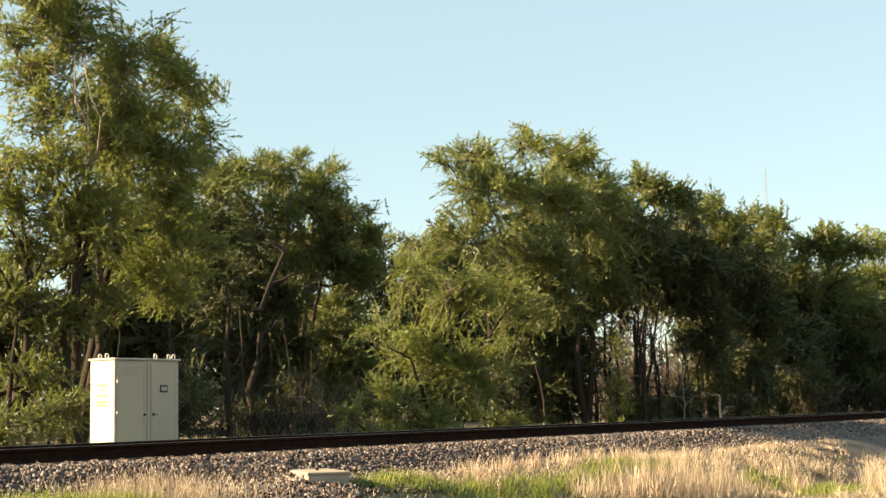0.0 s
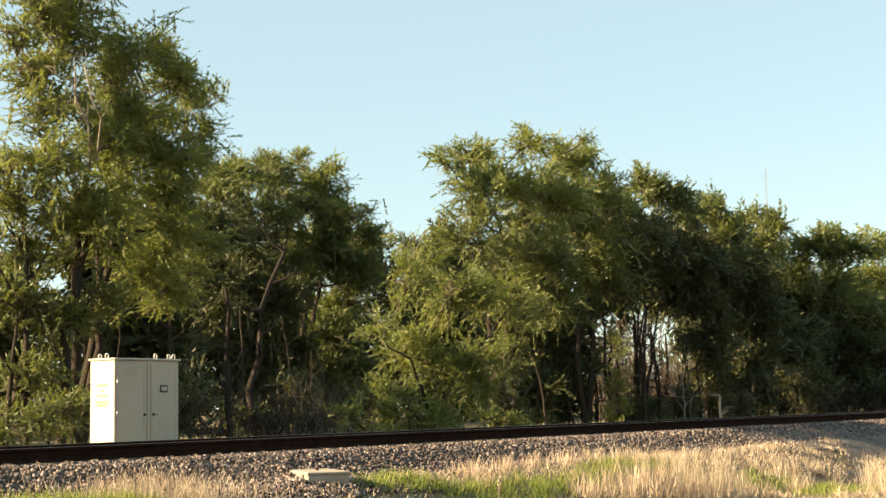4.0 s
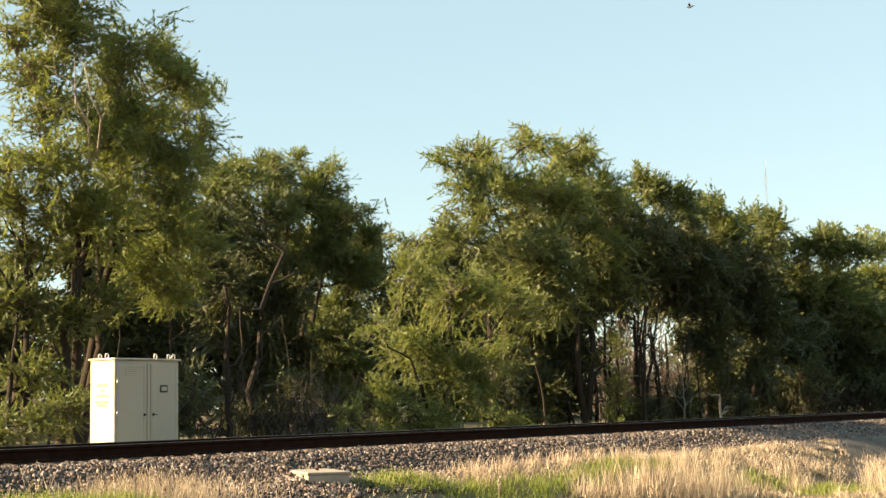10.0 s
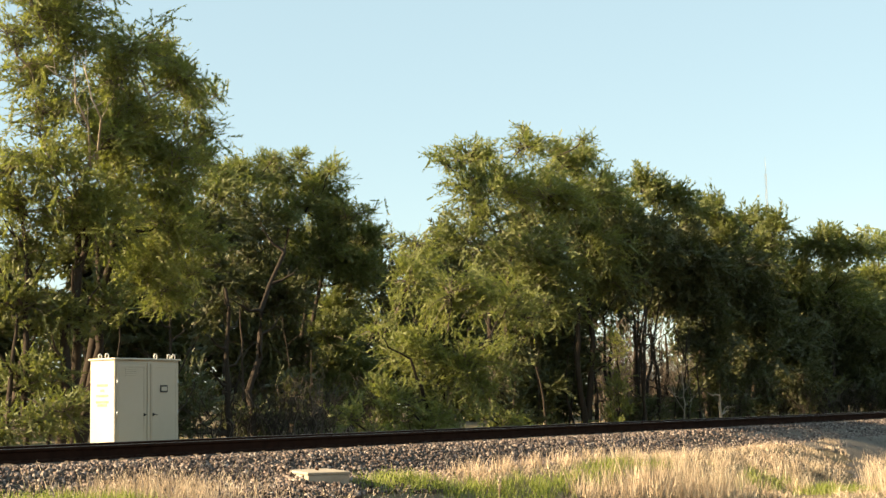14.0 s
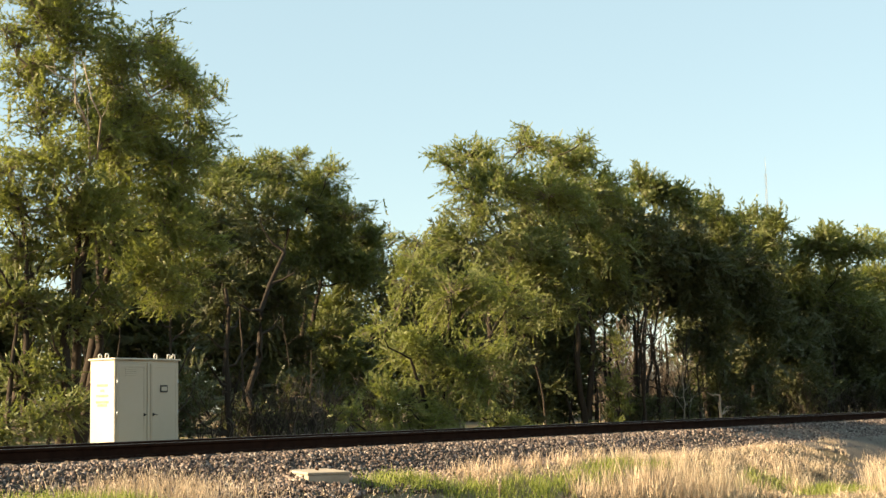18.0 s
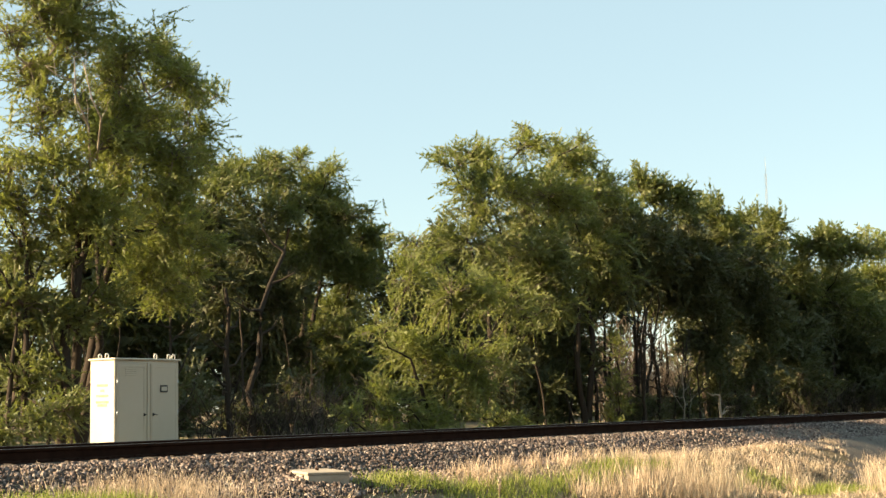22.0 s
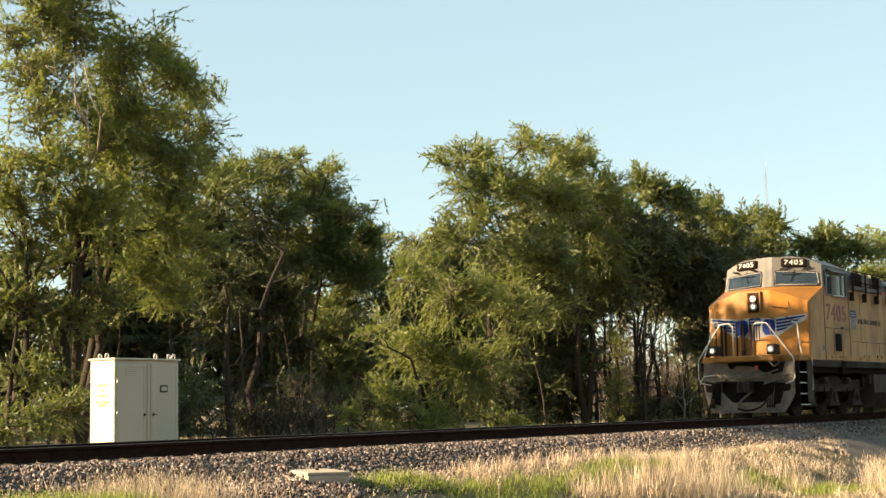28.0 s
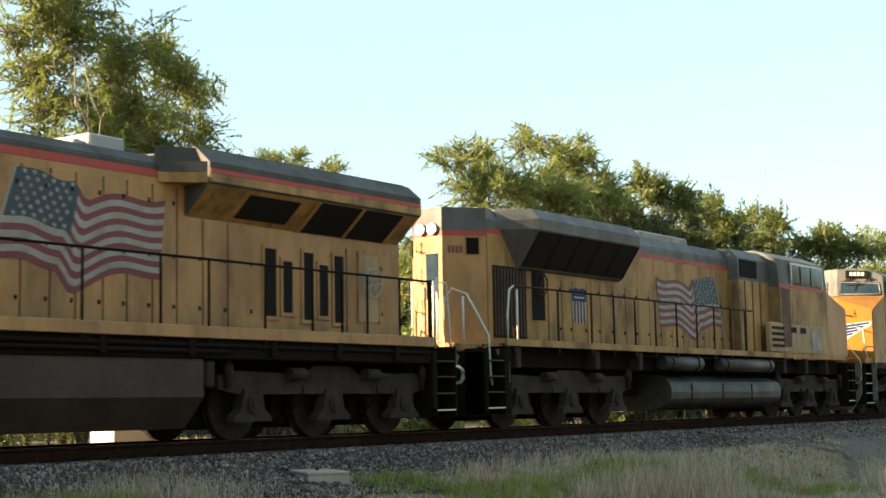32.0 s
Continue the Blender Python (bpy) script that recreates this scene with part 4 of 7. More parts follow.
rs_ = np.random.RandomState(8)
TALL = [(22.3, -4.8, 0.45, 0.78), (23.6, -4.75, 0.5, 0.85), (24.1, -5.1, 0.5, 0.88), (25.3, -5.1, 0.5, 0.96), (25.3, -4.6, 0.5, 0.82), (21.3, -4.7, 0.3, 0.6), (25.8, -5.2, 0.4, 0.9), (24.8, -5.5, 0.5, 0.9), (32.6, -5.8, 0.5, 0.66), (33.8, -5.7, 0.6, 0.72), (34.8, -6.2, 0.6, 0.75), (29.6, -6.15, 0.4, 0.72), (30.4, -6.35, 0.5, 0.75), (28.6, -5.9, 0.4, 0.5), (31.2, -6.3, 0.4, 0.7)]
LOW = [(20.2, -3.2, 0.5, 0.34), (21.3, -3.0, 0.5, 0.34), (22.3, -3.0, 0.5, 0.32), (23.4, -3.0, 0.5, 0.34), (24.5, -3.0, 0.5, 0.36), (25.6, -3.2, 0.5, 0.32), (28.7, -5.5, 0.5, 0.5), (29.6, -4.7, 0.5, 0.45), (27.1, -6.9, 0.5, 0.5), (27.4, -5.1, 0.4, 0.4), (31.5, -4.8, 0.5, 0.45), (13.0, -4.0, 0.4, 0.3), (19.9, -3.7, 0.3, 0.3), (26.4, -4.0, 0.5, 0.4)]
spots = np.array(TALL + LOW)
cx = np.concatenate([spots[:, 0], rs_.uniform(17, 36, 90)])
cy = np.concatenate([spots[:, 1], -3.3 - 5 * rs_.uniform(0, 1, 90) ** 1.2])
cr = np.concatenate([spots[:, 2], rs_.uniform(0.12, 0.4, 90)])
ch = np.concatenate([spots[:, 3], rs_.uniform(0.10, 0.26, 90)])


def green_zone(x, y):
    total = 0
    for gx, gy, sx, sy, w in ((19.4, -4.3, 1.0, 0.45, 1.0), (17.6, -3.65, 1.3, 0.4, 1.0), (11.5, -4.0, 1.3, 0.45, 0.95), (24.8, -3.75, 1.8, 0.3, 1.0), (28.0, -4.9, 1.2, 0.4, 1.0), (30.0, -6.2, 1.2, 0.5, 1.0), (20.7, -4.1, 0.7, 0.4, 0.9), (29.0, -5.8, 1.0, 0.3, 0.9), (22.5, -4.1, 1.0, 0.25, 0.9)):
        total = total + w * np.exp(-(((x - gx) / sx) ** 2 + ((y - gy) / sy) ** 2))
    return total


def off_pit(x, y):
    return ~in_pit(x, y, 0.12)


def hollow(x, y):
    """Bare, trodden hollows between the tufts."""
    return sum(np.exp(-(((x - gx) / sx) ** 2 + ((y - gy) / sy) ** 2)) for gx, gy, sx, sy in ((21.6, -4.05, 0.8, 0.32), (28.4, -4.4, 0.9, 0.34), (25.9, -4.2, 0.5, 0.2)))


per = np.maximum(5, (75 * cr * cr + 8).astype(int))
near_bank = (cy < -6.2) & (cx < 29)
cx, cy, cr, ch, per = cx[~near_bank], cy[~near_bank], cr[~near_bank], ch[~near_bank], per[~near_bank]
which = np.repeat(np.arange(len(cx)), per)
x, y = cx[which] + rs_.normal(size=len(which)) * cr[which] * 0.55, cy[which] + rs_.normal(size=len(which)) * cr[which] * 0.45
ok = (green_zone(x, y) < 0.55) & (hollow(x, y) < 0.5) & off_pit(x, y) & (y < np.where(x < 18, -3.7, -2.9))
v, q = blades(ok.sum(), x[ok], y[ok], 0.10, ch[which][ok], 12, 0.06, 0.0046, 0.5, rs_)
tagged(new("dry_grass", mesh_np("dry_grass", v, q, [M_DRY])), "tall sun-bleached dry grass in tufts", "grass", kind="stuff")
x, y = rs_.uniform(8, 34, 5200), -3.0 - 10 * rs_.uniform(0, 1, 5200) ** 1.3
p = patchy(x, y)
thatch = off_pit(x, y) & (hollow(x, y) < rs_.uniform(0.35, 0.8, len(x))) & (p > np.where(x < 16, 0.1, -0.7)) & (green_zone(x, y) + 0.25 * p < 0.6) & (y < np.where(x < 18, -3.8, -3.0))
v, q = blades(thatch.sum(), x[thatch], y[thatch], 0.05, 0.16, 7, 0.12, 0.0065, 1.4, rs_)
tagged(new("dry_thatch", mesh_np("dry_thatch", v, q, [M_DRY])), "low matted dry grass", "grass", kind="stuff")
x, y = rs_.uniform(8, 30, 9000), -3.0 - 6.5 * rs_.uniform(0, 1, 9000)
grn = (green_zone(x, y) + rs_.normal(size=len(x)) * 0.12 > 0.42) & off_pit(x, y)
v, q = blades(grn.sum(), x[grn], y[grn], 0.08, 0.24, 11, 0.07, 0.005, 0.7, rs_)
xc, yc = rs_.uniform(9.3, 12.9, 620), rs_.uniform(-4.3, -3.35, 620)
v2, q2 = blades(620, xc, yc, 0.12, np.clip(0.36 - 0.05 * (xc - 10.5), 0.16, 0.38), 11, 0.07, 0.005, 0.6, rs_)
v, q = np.concatenate([v, v2]), np.concatenate([q, q2 + len(v)])
tagged(new("green_grass", mesh_np("green_grass", v, q, [M_GRASS])), "short fresh green grass", "grass", kind="stuff")
n = 230
x, y = rs_.normal(13.3, 0.75, n), rs_.uniform(-3.9, -2.5, n)
ok = off_pit(x, y)
v, q = blades(ok.sum(), x[ok], y[ok], 0.10, 0.38, 8, 0.09, 0.0036, 0.7, rs_)
tagged(new("weeds_in_ballast", mesh_np("weeds_in_ballast", v, q, [M_DRY])), "sparse dry weeds at the ballast edge", "weeds", kind="stuff")
n = 2400
x, y = 17 + 83 * rs_.uniform(0, 1, n) ** 1.3, 3.9 + 14 * rs_.uniform(0, 1, n) ** 1.6
v, q = blades(n, x, y, 0.15, 0.42, 9, 0.14, 0.008, 0.6, rs_)
tagged(new("bank_grass", mesh_np("bank_grass", v, q, [M_DRY, M_GRASS], np.repeat((rs_.uniform(0, 1, n) < 0.8).astype(int), 9).repeat(1).tolist() * 2)), "rough grass under the trees", "grass", kind="stuff")
stalk = thing("seed_stalk", pose(19.0, -4.45, float(ground_z(19.0, -4.45))), "single pale seed stalk standing in the grass", "plant")
bm = rods([(0, 0, 0), (0.01, 0, 0.25), (0.03, 0, 0.50)], r=0.006, sides=5)
for k in range(16):
    a = k * 2.4
    drum(bm, (0.025 + 0.02 * math.cos(a), 0.02 * math.sin(a), 0.26 + 0.013 * k), (math.cos(a), math.sin(a), 1.2), 0.011, 0.05, 6, 0.004)
part("stalk", bm, M_DRY, stalk)

# a small bird crossing the sky
bird = thing("bird", pose(0, 0, 60), "small dark bird in flight", "bird")
bm = bmesh.new()
bmesh.ops.create_uvsphere(bm, u_segments=10, v_segments=8, radius=0.05)
bmesh.ops.transform(bm, matrix=Matrix.Diagonal((2.0, 0.8, 0.8, 1)), verts=bm.verts)
part("body", bm, M_DARKPLATE, bird)
part("head", drum(bmesh.new(), (-0.10, 0, 0.015), (-1, 0, 0), 0.032, 0.06, 8, 0.008), M_DARKPLATE, bird)
bm = bmesh.new()
prism(bm, [(0.06, -0.02), (0.06, 0.02), (0.19, 0.045), (0.16, 0.0), (0.19, -0.045)], "z", 0.0, 0.006)
part("tail", bm, M_DARKPLATE, bird)
for s in (-1, 1):
    bm = bmesh.new()
    prism(bm, [(-0.05, 0.02 * s), (0.05, 0.02 * s), (0.07, 0.10 * s), (0.11, 0.20 * s), (0.0, 0.13 * s)], "z", 0.01, 0.016)
    bmesh.ops.transform(bm, matrix=Euler((s * 0.45, 0, 0)).to_matrix().to_4x4(), verts=bm.verts)
    part("wing", bm, M_DARKPLATE, bird)

# woods added to close the place, behind the viewer and beyond the trees
vs, fs, n0 = [], [], 0
rs_ = np.random.RandomState(3)
# the row behind the viewer is unseen and cuts the low sky light
for k in range(120):
    x, yw = (-80 + 3.4 * k, -41.0) if k < 66 else (0 + 3.6 * (k - 66), 52.0 + 0.1 * (k - 66))
    x += rs_.uniform(-1, 1)
    if k >= 66 and 1.83 < x / (yw + 16.66) < 2.11:
        continue
    for z, r in ((1.5, 2.6), (4.8, 3.0), (8.6, 2.8), (11.0, 2.0)) if k < 66 else ((1.2, 2.6), (4.2, 2.8), (6.4, 2.0)):
        me = clump_mesh("tmp", branchlets(r, rs_, 0.25, 3.0), r, 12, 10.0, rs_, M_LEAF_DARK)
        co = np.empty(len(me.vertices) * 3, np.float32)
        me.vertices.foreach_get("co", co)
        fi = np.empty(len(me.loops), np.int32)
        me.loops.foreach_get("vertex_index", fi)
        vs.append(co.reshape(-1, 3) + np.array([x, yw + rs_.uniform(-3, 3), z]))
        fs.append(fi.reshape(-1, 3) + n0)
        n0 += len(vs[-1])
        bpy.data.meshes.remove(me)
tagged(new("far_woods", mesh_np("far_woods", np.concatenate(vs), np.concatenate(fs), [M_LEAF_DARK])), "dark green woods added behind the viewer and beyond the trees", "woods", kind="stuff")


# ---- the train ----
WHEELS, TRAIN = [], []


def side(y):
    """A frame on a wall that faces sideways at y: u along x, v up, the normal outwards."""
    n = -1 if y < 0 else 1
    return Matrix(((1, 0, 0, 0), (0, 0, n, y), (0, 1, 0, 0), (0, 0, 0, 1)))


def facing(p, q, z):
    """A frame on a wall seen from the front, from p to q in plan (as the viewer's left to right), v up from z."""
    u = Vector((q[0] - p[0], q[1] - p[1], 0)).normalized()
    n = Vector((u.y, -u.x, 0))
    return Matrix(((u.x, 0, n.x, p[0]), (u.y, 0, n.y, p[1]), (0, 1, 0, z), (0, 0, 0, 1)))


def plates(outlines, frame_m, thick=0.006, base=0.002):
    """Thin raised plates or paint layers of given outlines on a wall."""
    bm = bmesh.new()
    for o in outlines:
        prism(bm, o, "z", base, base + thick)
    bmesh.ops.transform(bm, matrix=frame_m, verts=bm.verts)
    bmesh.ops.recalc_face_normals(bm, faces=bm.faces)
    return bm


def rect(u0, u1, v0, v1):
    return [(u0, v0), (u1, v0), (u1, v1), (u0, v1)]


def star(u, v, r):
    return [(u + (r if k % 2 == 0 else 0.4 * r) * math.sin(math.pi * k / 5), v + (r if k % 2 == 0 else 0.4 * r) * math.cos(math.pi * k / 5)) for k in range(10)]


def lettering(name, text, height, width, frame_m, material, parent, label, u, v, bold=0.0, spacing=1.0):
    """Raised letters of the built-in font, fitted to a height and width."""
    cu = bpy.data.curves.new(name, "FONT")
    cu.body, cu.size, cu.extrude, cu.offset, cu.space_character = text, 1.0, 0.004, bold, spacing
    ob = new(name, cu)
    bpy.context.view_layer.update()
    me = bpy.data.meshes.new_from_object(ob.evaluated_get(bpy.context.evaluated_depsgraph_get()))
    bpy.data.objects.remove(ob)
    co = np.array([q.co[:] for q in me.vertices])
    lo, hi = co.min(0), co.max(0)
    s = (width / (hi[0] - lo[0]), height / (hi[1] - lo[1]))
    m = frame_m @ Matrix.Translation((u, v, 0.006)) @ Matrix.Diagonal((s[0], s[1], 1, 1)) @ Matrix.Translation((-lo[0], -lo[1], 0))
    me.transform(m)
    me.materials.clear()
    me.materials.append(material)
    return part(name, me, None, parent, label)


def hand_wheel(bm, c, r):
    pts = [(c[0] + r * math.cos(a), c[1], c[2] + r * math.sin(a)) for a in (2 * math.pi * k / 16 for k in range(17))]
    rod(bm, pts, 0.018, 6)
    for k in range(5):
        a = 2 * math.pi * k / 5
        rod(bm, [c, (c[0] + r * math.cos(a), c[1], c[2] + r * math.sin(a))], 0.013, 5)
    return bm


def flag_paint(parent, y, x0, span, z0, flip=False):
    """A waving striped flag with a starred field, painted on the hood's side; x0 is the pole's top."""
    def at(a, b):
        lean = -0.42 * (1 - b) * (1 - 0.7 * a)
        top = 1.41 + (-0.34 * smooth(0.36, 0.46, a) + 0.24 * smooth(0.46, 1.0, a))
        hgt = 1.26 - 0.10 * smooth(0.4, 1.0, a)
        wave = 0.105 * math.sin(6.283 * (1.6 * a + 0.15) + 0.8 * b) * smooth(0.02, 0.3, a)
        u = span * a + lean
        return (x0 - u if flip else x0 + u, float(z0 + top - hgt * (1 - b) + wave))
    n = 30
    f = side(y)
    for k in range(13):
        b0, b1 = 1 - (k + 1) / 13, 1 - k / 13
        along = [j / n for j in range(12 if k < 7 else 0, n + 1)]
        strip = [at(a, b0) for a in along] + [at(a, b1) for a in reversed(along)]
        part("flag_stripe", plates([strip], f, 0.003), M_FLAGRED if k % 2 == 0 else M_FLAGWHITE, parent, "faded red painted flag stripe" if k % 2 == 0 else "faded white painted flag stripe")
    along, low = [j / n for j in range(13)], 1 - 7 / 13
    part("flag_field", plates([[at(a, low) for a in along] + [at(a, 1.0) for a in reversed(along)]], f, 0.003), M_FLAGBLUE, parent, "dark blue painted flag field")
    stars = []
    for r in range(7):
        for c in range(6 if r % 2 == 0 else 5):
            a = 0.03 + (0.36 / 6) * (c + (0.5 if r % 2 == 0 else 1.0))
            u, v = at(a, 1 - 0.538 * (r + 0.5) / 7)
            stars.append(star(u, v, 0.05))
    part("star_pattern", plates(stars, f, 0.003, 0.006), M_FLAGWHITE, parent, "white painted stars")
    p0, p1 = at(0, 1.02), at(0, -0.32)
    part("flag_pole", plates([[(p1[0] - 0.02, p1[1]), (p1[0] + 0.02, p1[1]), (p0[0] + 0.02, p0[1]), (p0[0] - 0.02, p0[1])]], f, 0.003, 0.004), M_FLAGWHITE, parent, "white painted flag pole")


def shield_paint(parent, f, u, v, w, h):
    """An emblem: a shield with a blue head over red and white stripes."""
    def edge(s):
        return v - h * (0.5 - 0.16 * abs(2 * s - 1) ** 3)
    part("emblem_head", plates([[(u - w / 2, v + h * 0.12), (u + w / 2, v + h * 0.12), (u + w / 2, v + h * 0.44), (u + w * 0.25, v + h * 0.5), (u, v + h * 0.46), (u - w * 0.25, v + h * 0.5), (u - w / 2, v + h * 0.44)]], f, 0.003), M_SHIELDBLUE, parent, "dark blue emblem head")
    for lo in (0.20, 0.33):
        part("emblem_bar", plates([rect(u - w * 0.38, u + w * 0.38, v + h * lo, v + h * (lo + 0.05))], f, 0.003, 0.006), M_EMBLEM, parent, "white emblem bar")
    for k in range(9):
        a, b = k / 9, (k + 1) / 9
        outline = [(u + w * (a - 0.5), edge(a)), (u + w * (b - 0.5), edge(b)), (u + w * (b - 0.5), v + h * 0.115), (u + w * (a - 0.5), v + h * 0.115)]
        part("emblem_stripe", plates([outline], f, 0.003), M_SHIELDRED if k % 2 else M_EMBLEM, parent, "red emblem stripe" if k % 2 else "white emblem stripe")


def truck_set(loco, axles, seed):
    """A three-axle truck: side frames with axle boxes, springs, brake gear and turning wheelsets."""
    cx = axles[1]
    rs = random.Random(seed)
    tr = part("truck", boxed((axles[0] - 0.2, axles[2] + 0.2, -0.85, 0.85, 0.75, 0.98), bevel=0.03), M_TRUCK, loco, "dusty black three-axle truck")
    a, b = axles[0] - cx, axles[2] - cx
    for s in (-1, 1):
        y0, y1 = sorted((s * 1.02, s * 1.18))
        bm = bmesh.new()
        prism(bm, [(cx + a - 0.72, 0.78), (cx + a - 0.72, 0.98), (cx + a - 0.35, 1.06), (cx - 0.75, 1.02), (cx - 0.45, 1.16), (cx + 0.45, 1.16), (cx + 0.75, 1.02), (cx + b + 0.35, 1.06), (cx + b + 0.72, 0.98), (cx + b + 0.72, 0.78), (cx + b + 0.3, 0.70), (cx + a - 0.3, 0.70)], "y", y0, y1)
        part("side_frame", bm, M_TRUCK, tr)
        for ax in axles:
            bm = bmesh.new()
            prism(bm, [(ax - 0.43, 0.28), (ax + 0.43, 0.28), (ax + 0.40, 0.36), (ax + 0.27, 0.46), (ax + 0.19, 0.78), (ax - 0.19, 0.78), (ax - 0.27, 0.46), (ax - 0.40, 0.36)], "y", min(s * 1.05, s * 1.24), max(s * 1.05, s * 1.24))
            drum(bm, (ax, s * 1.25, 0.55), (0, s, 0), 0.145, 0.06, 14)
            drum(bm, (ax, s * 1.285, 0.55), (0, s, 0), 0.085, 0.03, 10)
            part("axle_box", bm, M_TRUCK, tr)
        for dx in ((a / 2), (b / 2)):
            bm = drum(bmesh.new(), (cx + dx, s * 1.26, 1.02), (1, 0, 0), 0.10, 0.36, 12)
            box(bm, cx + dx + 0.18, cx + dx + 0.52, s * 1.26 - 0.02, s * 1.26 + 0.02, 0.99, 1.05)
            part("brake_cylinder", bm, M_TRUCK, tr)
            part("sand_pipe", rods([(cx + dx + 0.3, s * 1.1, 1.2), (cx + dx + 0.25, s * 1.2, 0.7), (cx + dx + 0.1, s * 0.85, 0.2)], r=0.016), M_BLACK, tr)
        for dx in (a - 0.55, b + 0.55):
            bm = drum(bmesh.new(), (cx + dx, s * 1.22, 1.0), (0, 0, 1), 0.055, 0.42, 10)
            drum(bm, (cx + dx, s * 1.22, 1.05), (0, 0, 1), 0.08, 0.2, 10)
            part("damper", bm, M_TRUCK, tr)
        for dx in (a / 2, b / 2):
            part("brake_shoe", boxed((cx + dx - 0.09, cx + dx + 0.09, s * 0.755 - 0.07, s * 0.755 + 0.07, 0.30, 0.78), bevel=0.03), M_BLACK, tr)
    for ax in axles:
        part("traction_motor", boxed((ax - 0.78, ax + 0.16, -0.60, 0.60, 0.17, 0.86), bevel=0.08), M_BLACK, tr)
        bm = bmesh.new()
        drum(bm, (0, 0, 0), (0, 1, 0), 0.09, 2.3, 10)
        for s in (-1, 1):
            drum(bm, (0, s * 0.745, 0), (0, 1, 0), 0.53, 0.13, 28)
            drum(bm, (0, s * 0.675, 0), (0, 1, 0), 0.555, 0.03, 28)
            drum(bm, (0, s * 0.83, 0), (0, s, 0), 0.16, 0.06, 14)
            for k in range(6):
                an = k * math.pi / 3
                drum(bm, (0.33 * math.cos(an), s * 0.812, 0.33 * math.sin(an)), (0, s, 0), 0.04, 0.012, 8)
        w = part("wheelset", bm, M_TRUCK, loco, "steel wheels on their axle", at=pose(ax, 0, 0.53))
        WHEELS.append((w, ax))
    return tr


def coupler(loco, x, d):
    bm = boxed((min(x, x + d * 0.8), max(x, x + d * 0.8), -0.10, 0.10, 0.72, 0.98), bevel=0.02)
    prism(bm, [(x + d * 0.28, -0.2), (x - d * 0.02, -0.19), (x - d * 0.10, -0.06), (x + d * 0.02, 0.02), (x - d * 0.08, 0.12), (x + d * 0.05, 0.22), (x + d * 0.28, 0.2)], "z", 0.70, 1.0)
    return part("coupler", bm, M_TRUCK, loco, "heavy black knuckle coupler")


def step_stack(loco, x0, x1, y_in, y_out, levels, name="steps", bright=1):
    """Stair treads let into the corner of the frame."""
    bm = bmesh.new()
    s = 1 if y_out > 0 else -1
    box(bm, x0 - 0.03, x0, *sorted((y_in, y_out)), 0.30, 1.55)
    box(bm, x1, x1 + 0.03, *sorted((y_in, y_out)), 0.30, 1.55)
    box(bm, x0, x1, *sorted((y_in, y_in + s * 0.03)), 0.30, 1.55)
    st = part(name, bm, M_BLACK, loco, "black stair well")
    for nth, z in enumerate(levels):
        part("tread", boxed((x0, x1, *sorted((y_in + s * 0.05, y_out - s * 0.03)), z - 0.03, z), bevel=0.006), M_BLACK, st)
        # the lowest edges, as many as bright says, are white; the rest dark
        part("tread_edge", boxed((x0 + 0.01, x1 - 0.01, *sorted((y_out - s * 0.028, y_out)), z - 0.018, z + 0.008), bevel=0.003), M_WHITE if nth < bright else M_TREAD, st, "white tread edge" if nth < bright else "dark tread edge")
    return st


def handrail_run(loco, y, xs, z_deck, z_top, x_start, x_end, material):
    """Posts and a top rail along the walkway, each post a part."""
    for x in xs:
        bm = rods([(x, y, z_deck - 0.12), (x, y, z_top)], r=0.021)
        box(bm, x - 0.035, x + 0.035, y - 0.02, y + 0.02, z_deck - 0.16, z_deck + 0.02)
        part("handrail_post", bm, material, loco)
    part("handrail", rods([(x_start, y, z_top), (x_end, y, z_top)], r=0.021), material, loco)


def lamp_pair(loco, centres, axis, r=0.085, lit=True, name="headlight"):
    for c in centres:
        c = Vector(c)
        a = Vector(axis)
        rim = part(name, drum(bmesh.new(), c, axis, r * 1.18, 0.07, 20, r * 1.1), M_CHROME, loco, "round lamp in a bright rim")
        bm = bmesh.new()
        bmesh.ops.create_uvsphere(bm, u_segments=16, v_segments=8, radius=r * 0.52)
        bmesh.ops.transform(bm, matrix=Matrix.Translation(c + a * 0.035) @ a.to_track_quat("Z", "Y").to_matrix().to_4x4() @ Matrix.Diagonal((1, 1, 0.3, 1)), verts=bm.verts)
        part("lens", bm, M_LAMP if lit else M_EMBLEM, rim, "lit headlight lens" if lit else "unlit clear lamp lens")


def door_panels(loco, y, spans, z0, z1, material, latch_at):
    """Engine-room doors with latches and hinges, each a part on the hood's side."""
    s = 1 if y > 0 else -1
    for x0, x1 in spans:
        bm = boxed((x0 + 0.014, x1 - 0.014, *sorted((y, y + s * 0.014)), z0, z1), bevel=0.004)
        d = part("hood_door", bm, material, loco)
        for z in latch_at:
            part("latch", boxed((x1 - 0.095, x1 - 0.06, *sorted((y + s * 0.012, y + s * 0.035)), z - 0.032, z + 0.032), bevel=0.005), M_BLACK, d, "small dark door latch")
        part("door_joint", boxed((x0 - 0.013, x0 + 0.013, *sorted((y - s * 0.004, y + s * 0.004)), z0, z1)), surface_brown, d, "dark joint between the doors")


def shell(outline, x0, x1, material, name, loco, label="", inset=None):
    bm = bmesh.new()
    prism(bm, outline, "x", x0, x1)
    bmesh.ops.bevel(bm, geom=[e for e in bm.edges if abs(e.verts[0].co.x - e.verts[1].co.x) > 0.1], offset=0.02, segments=2, affect="EDGES", clamp_overlap=True)
    return part(name, bm, material, loco, label)


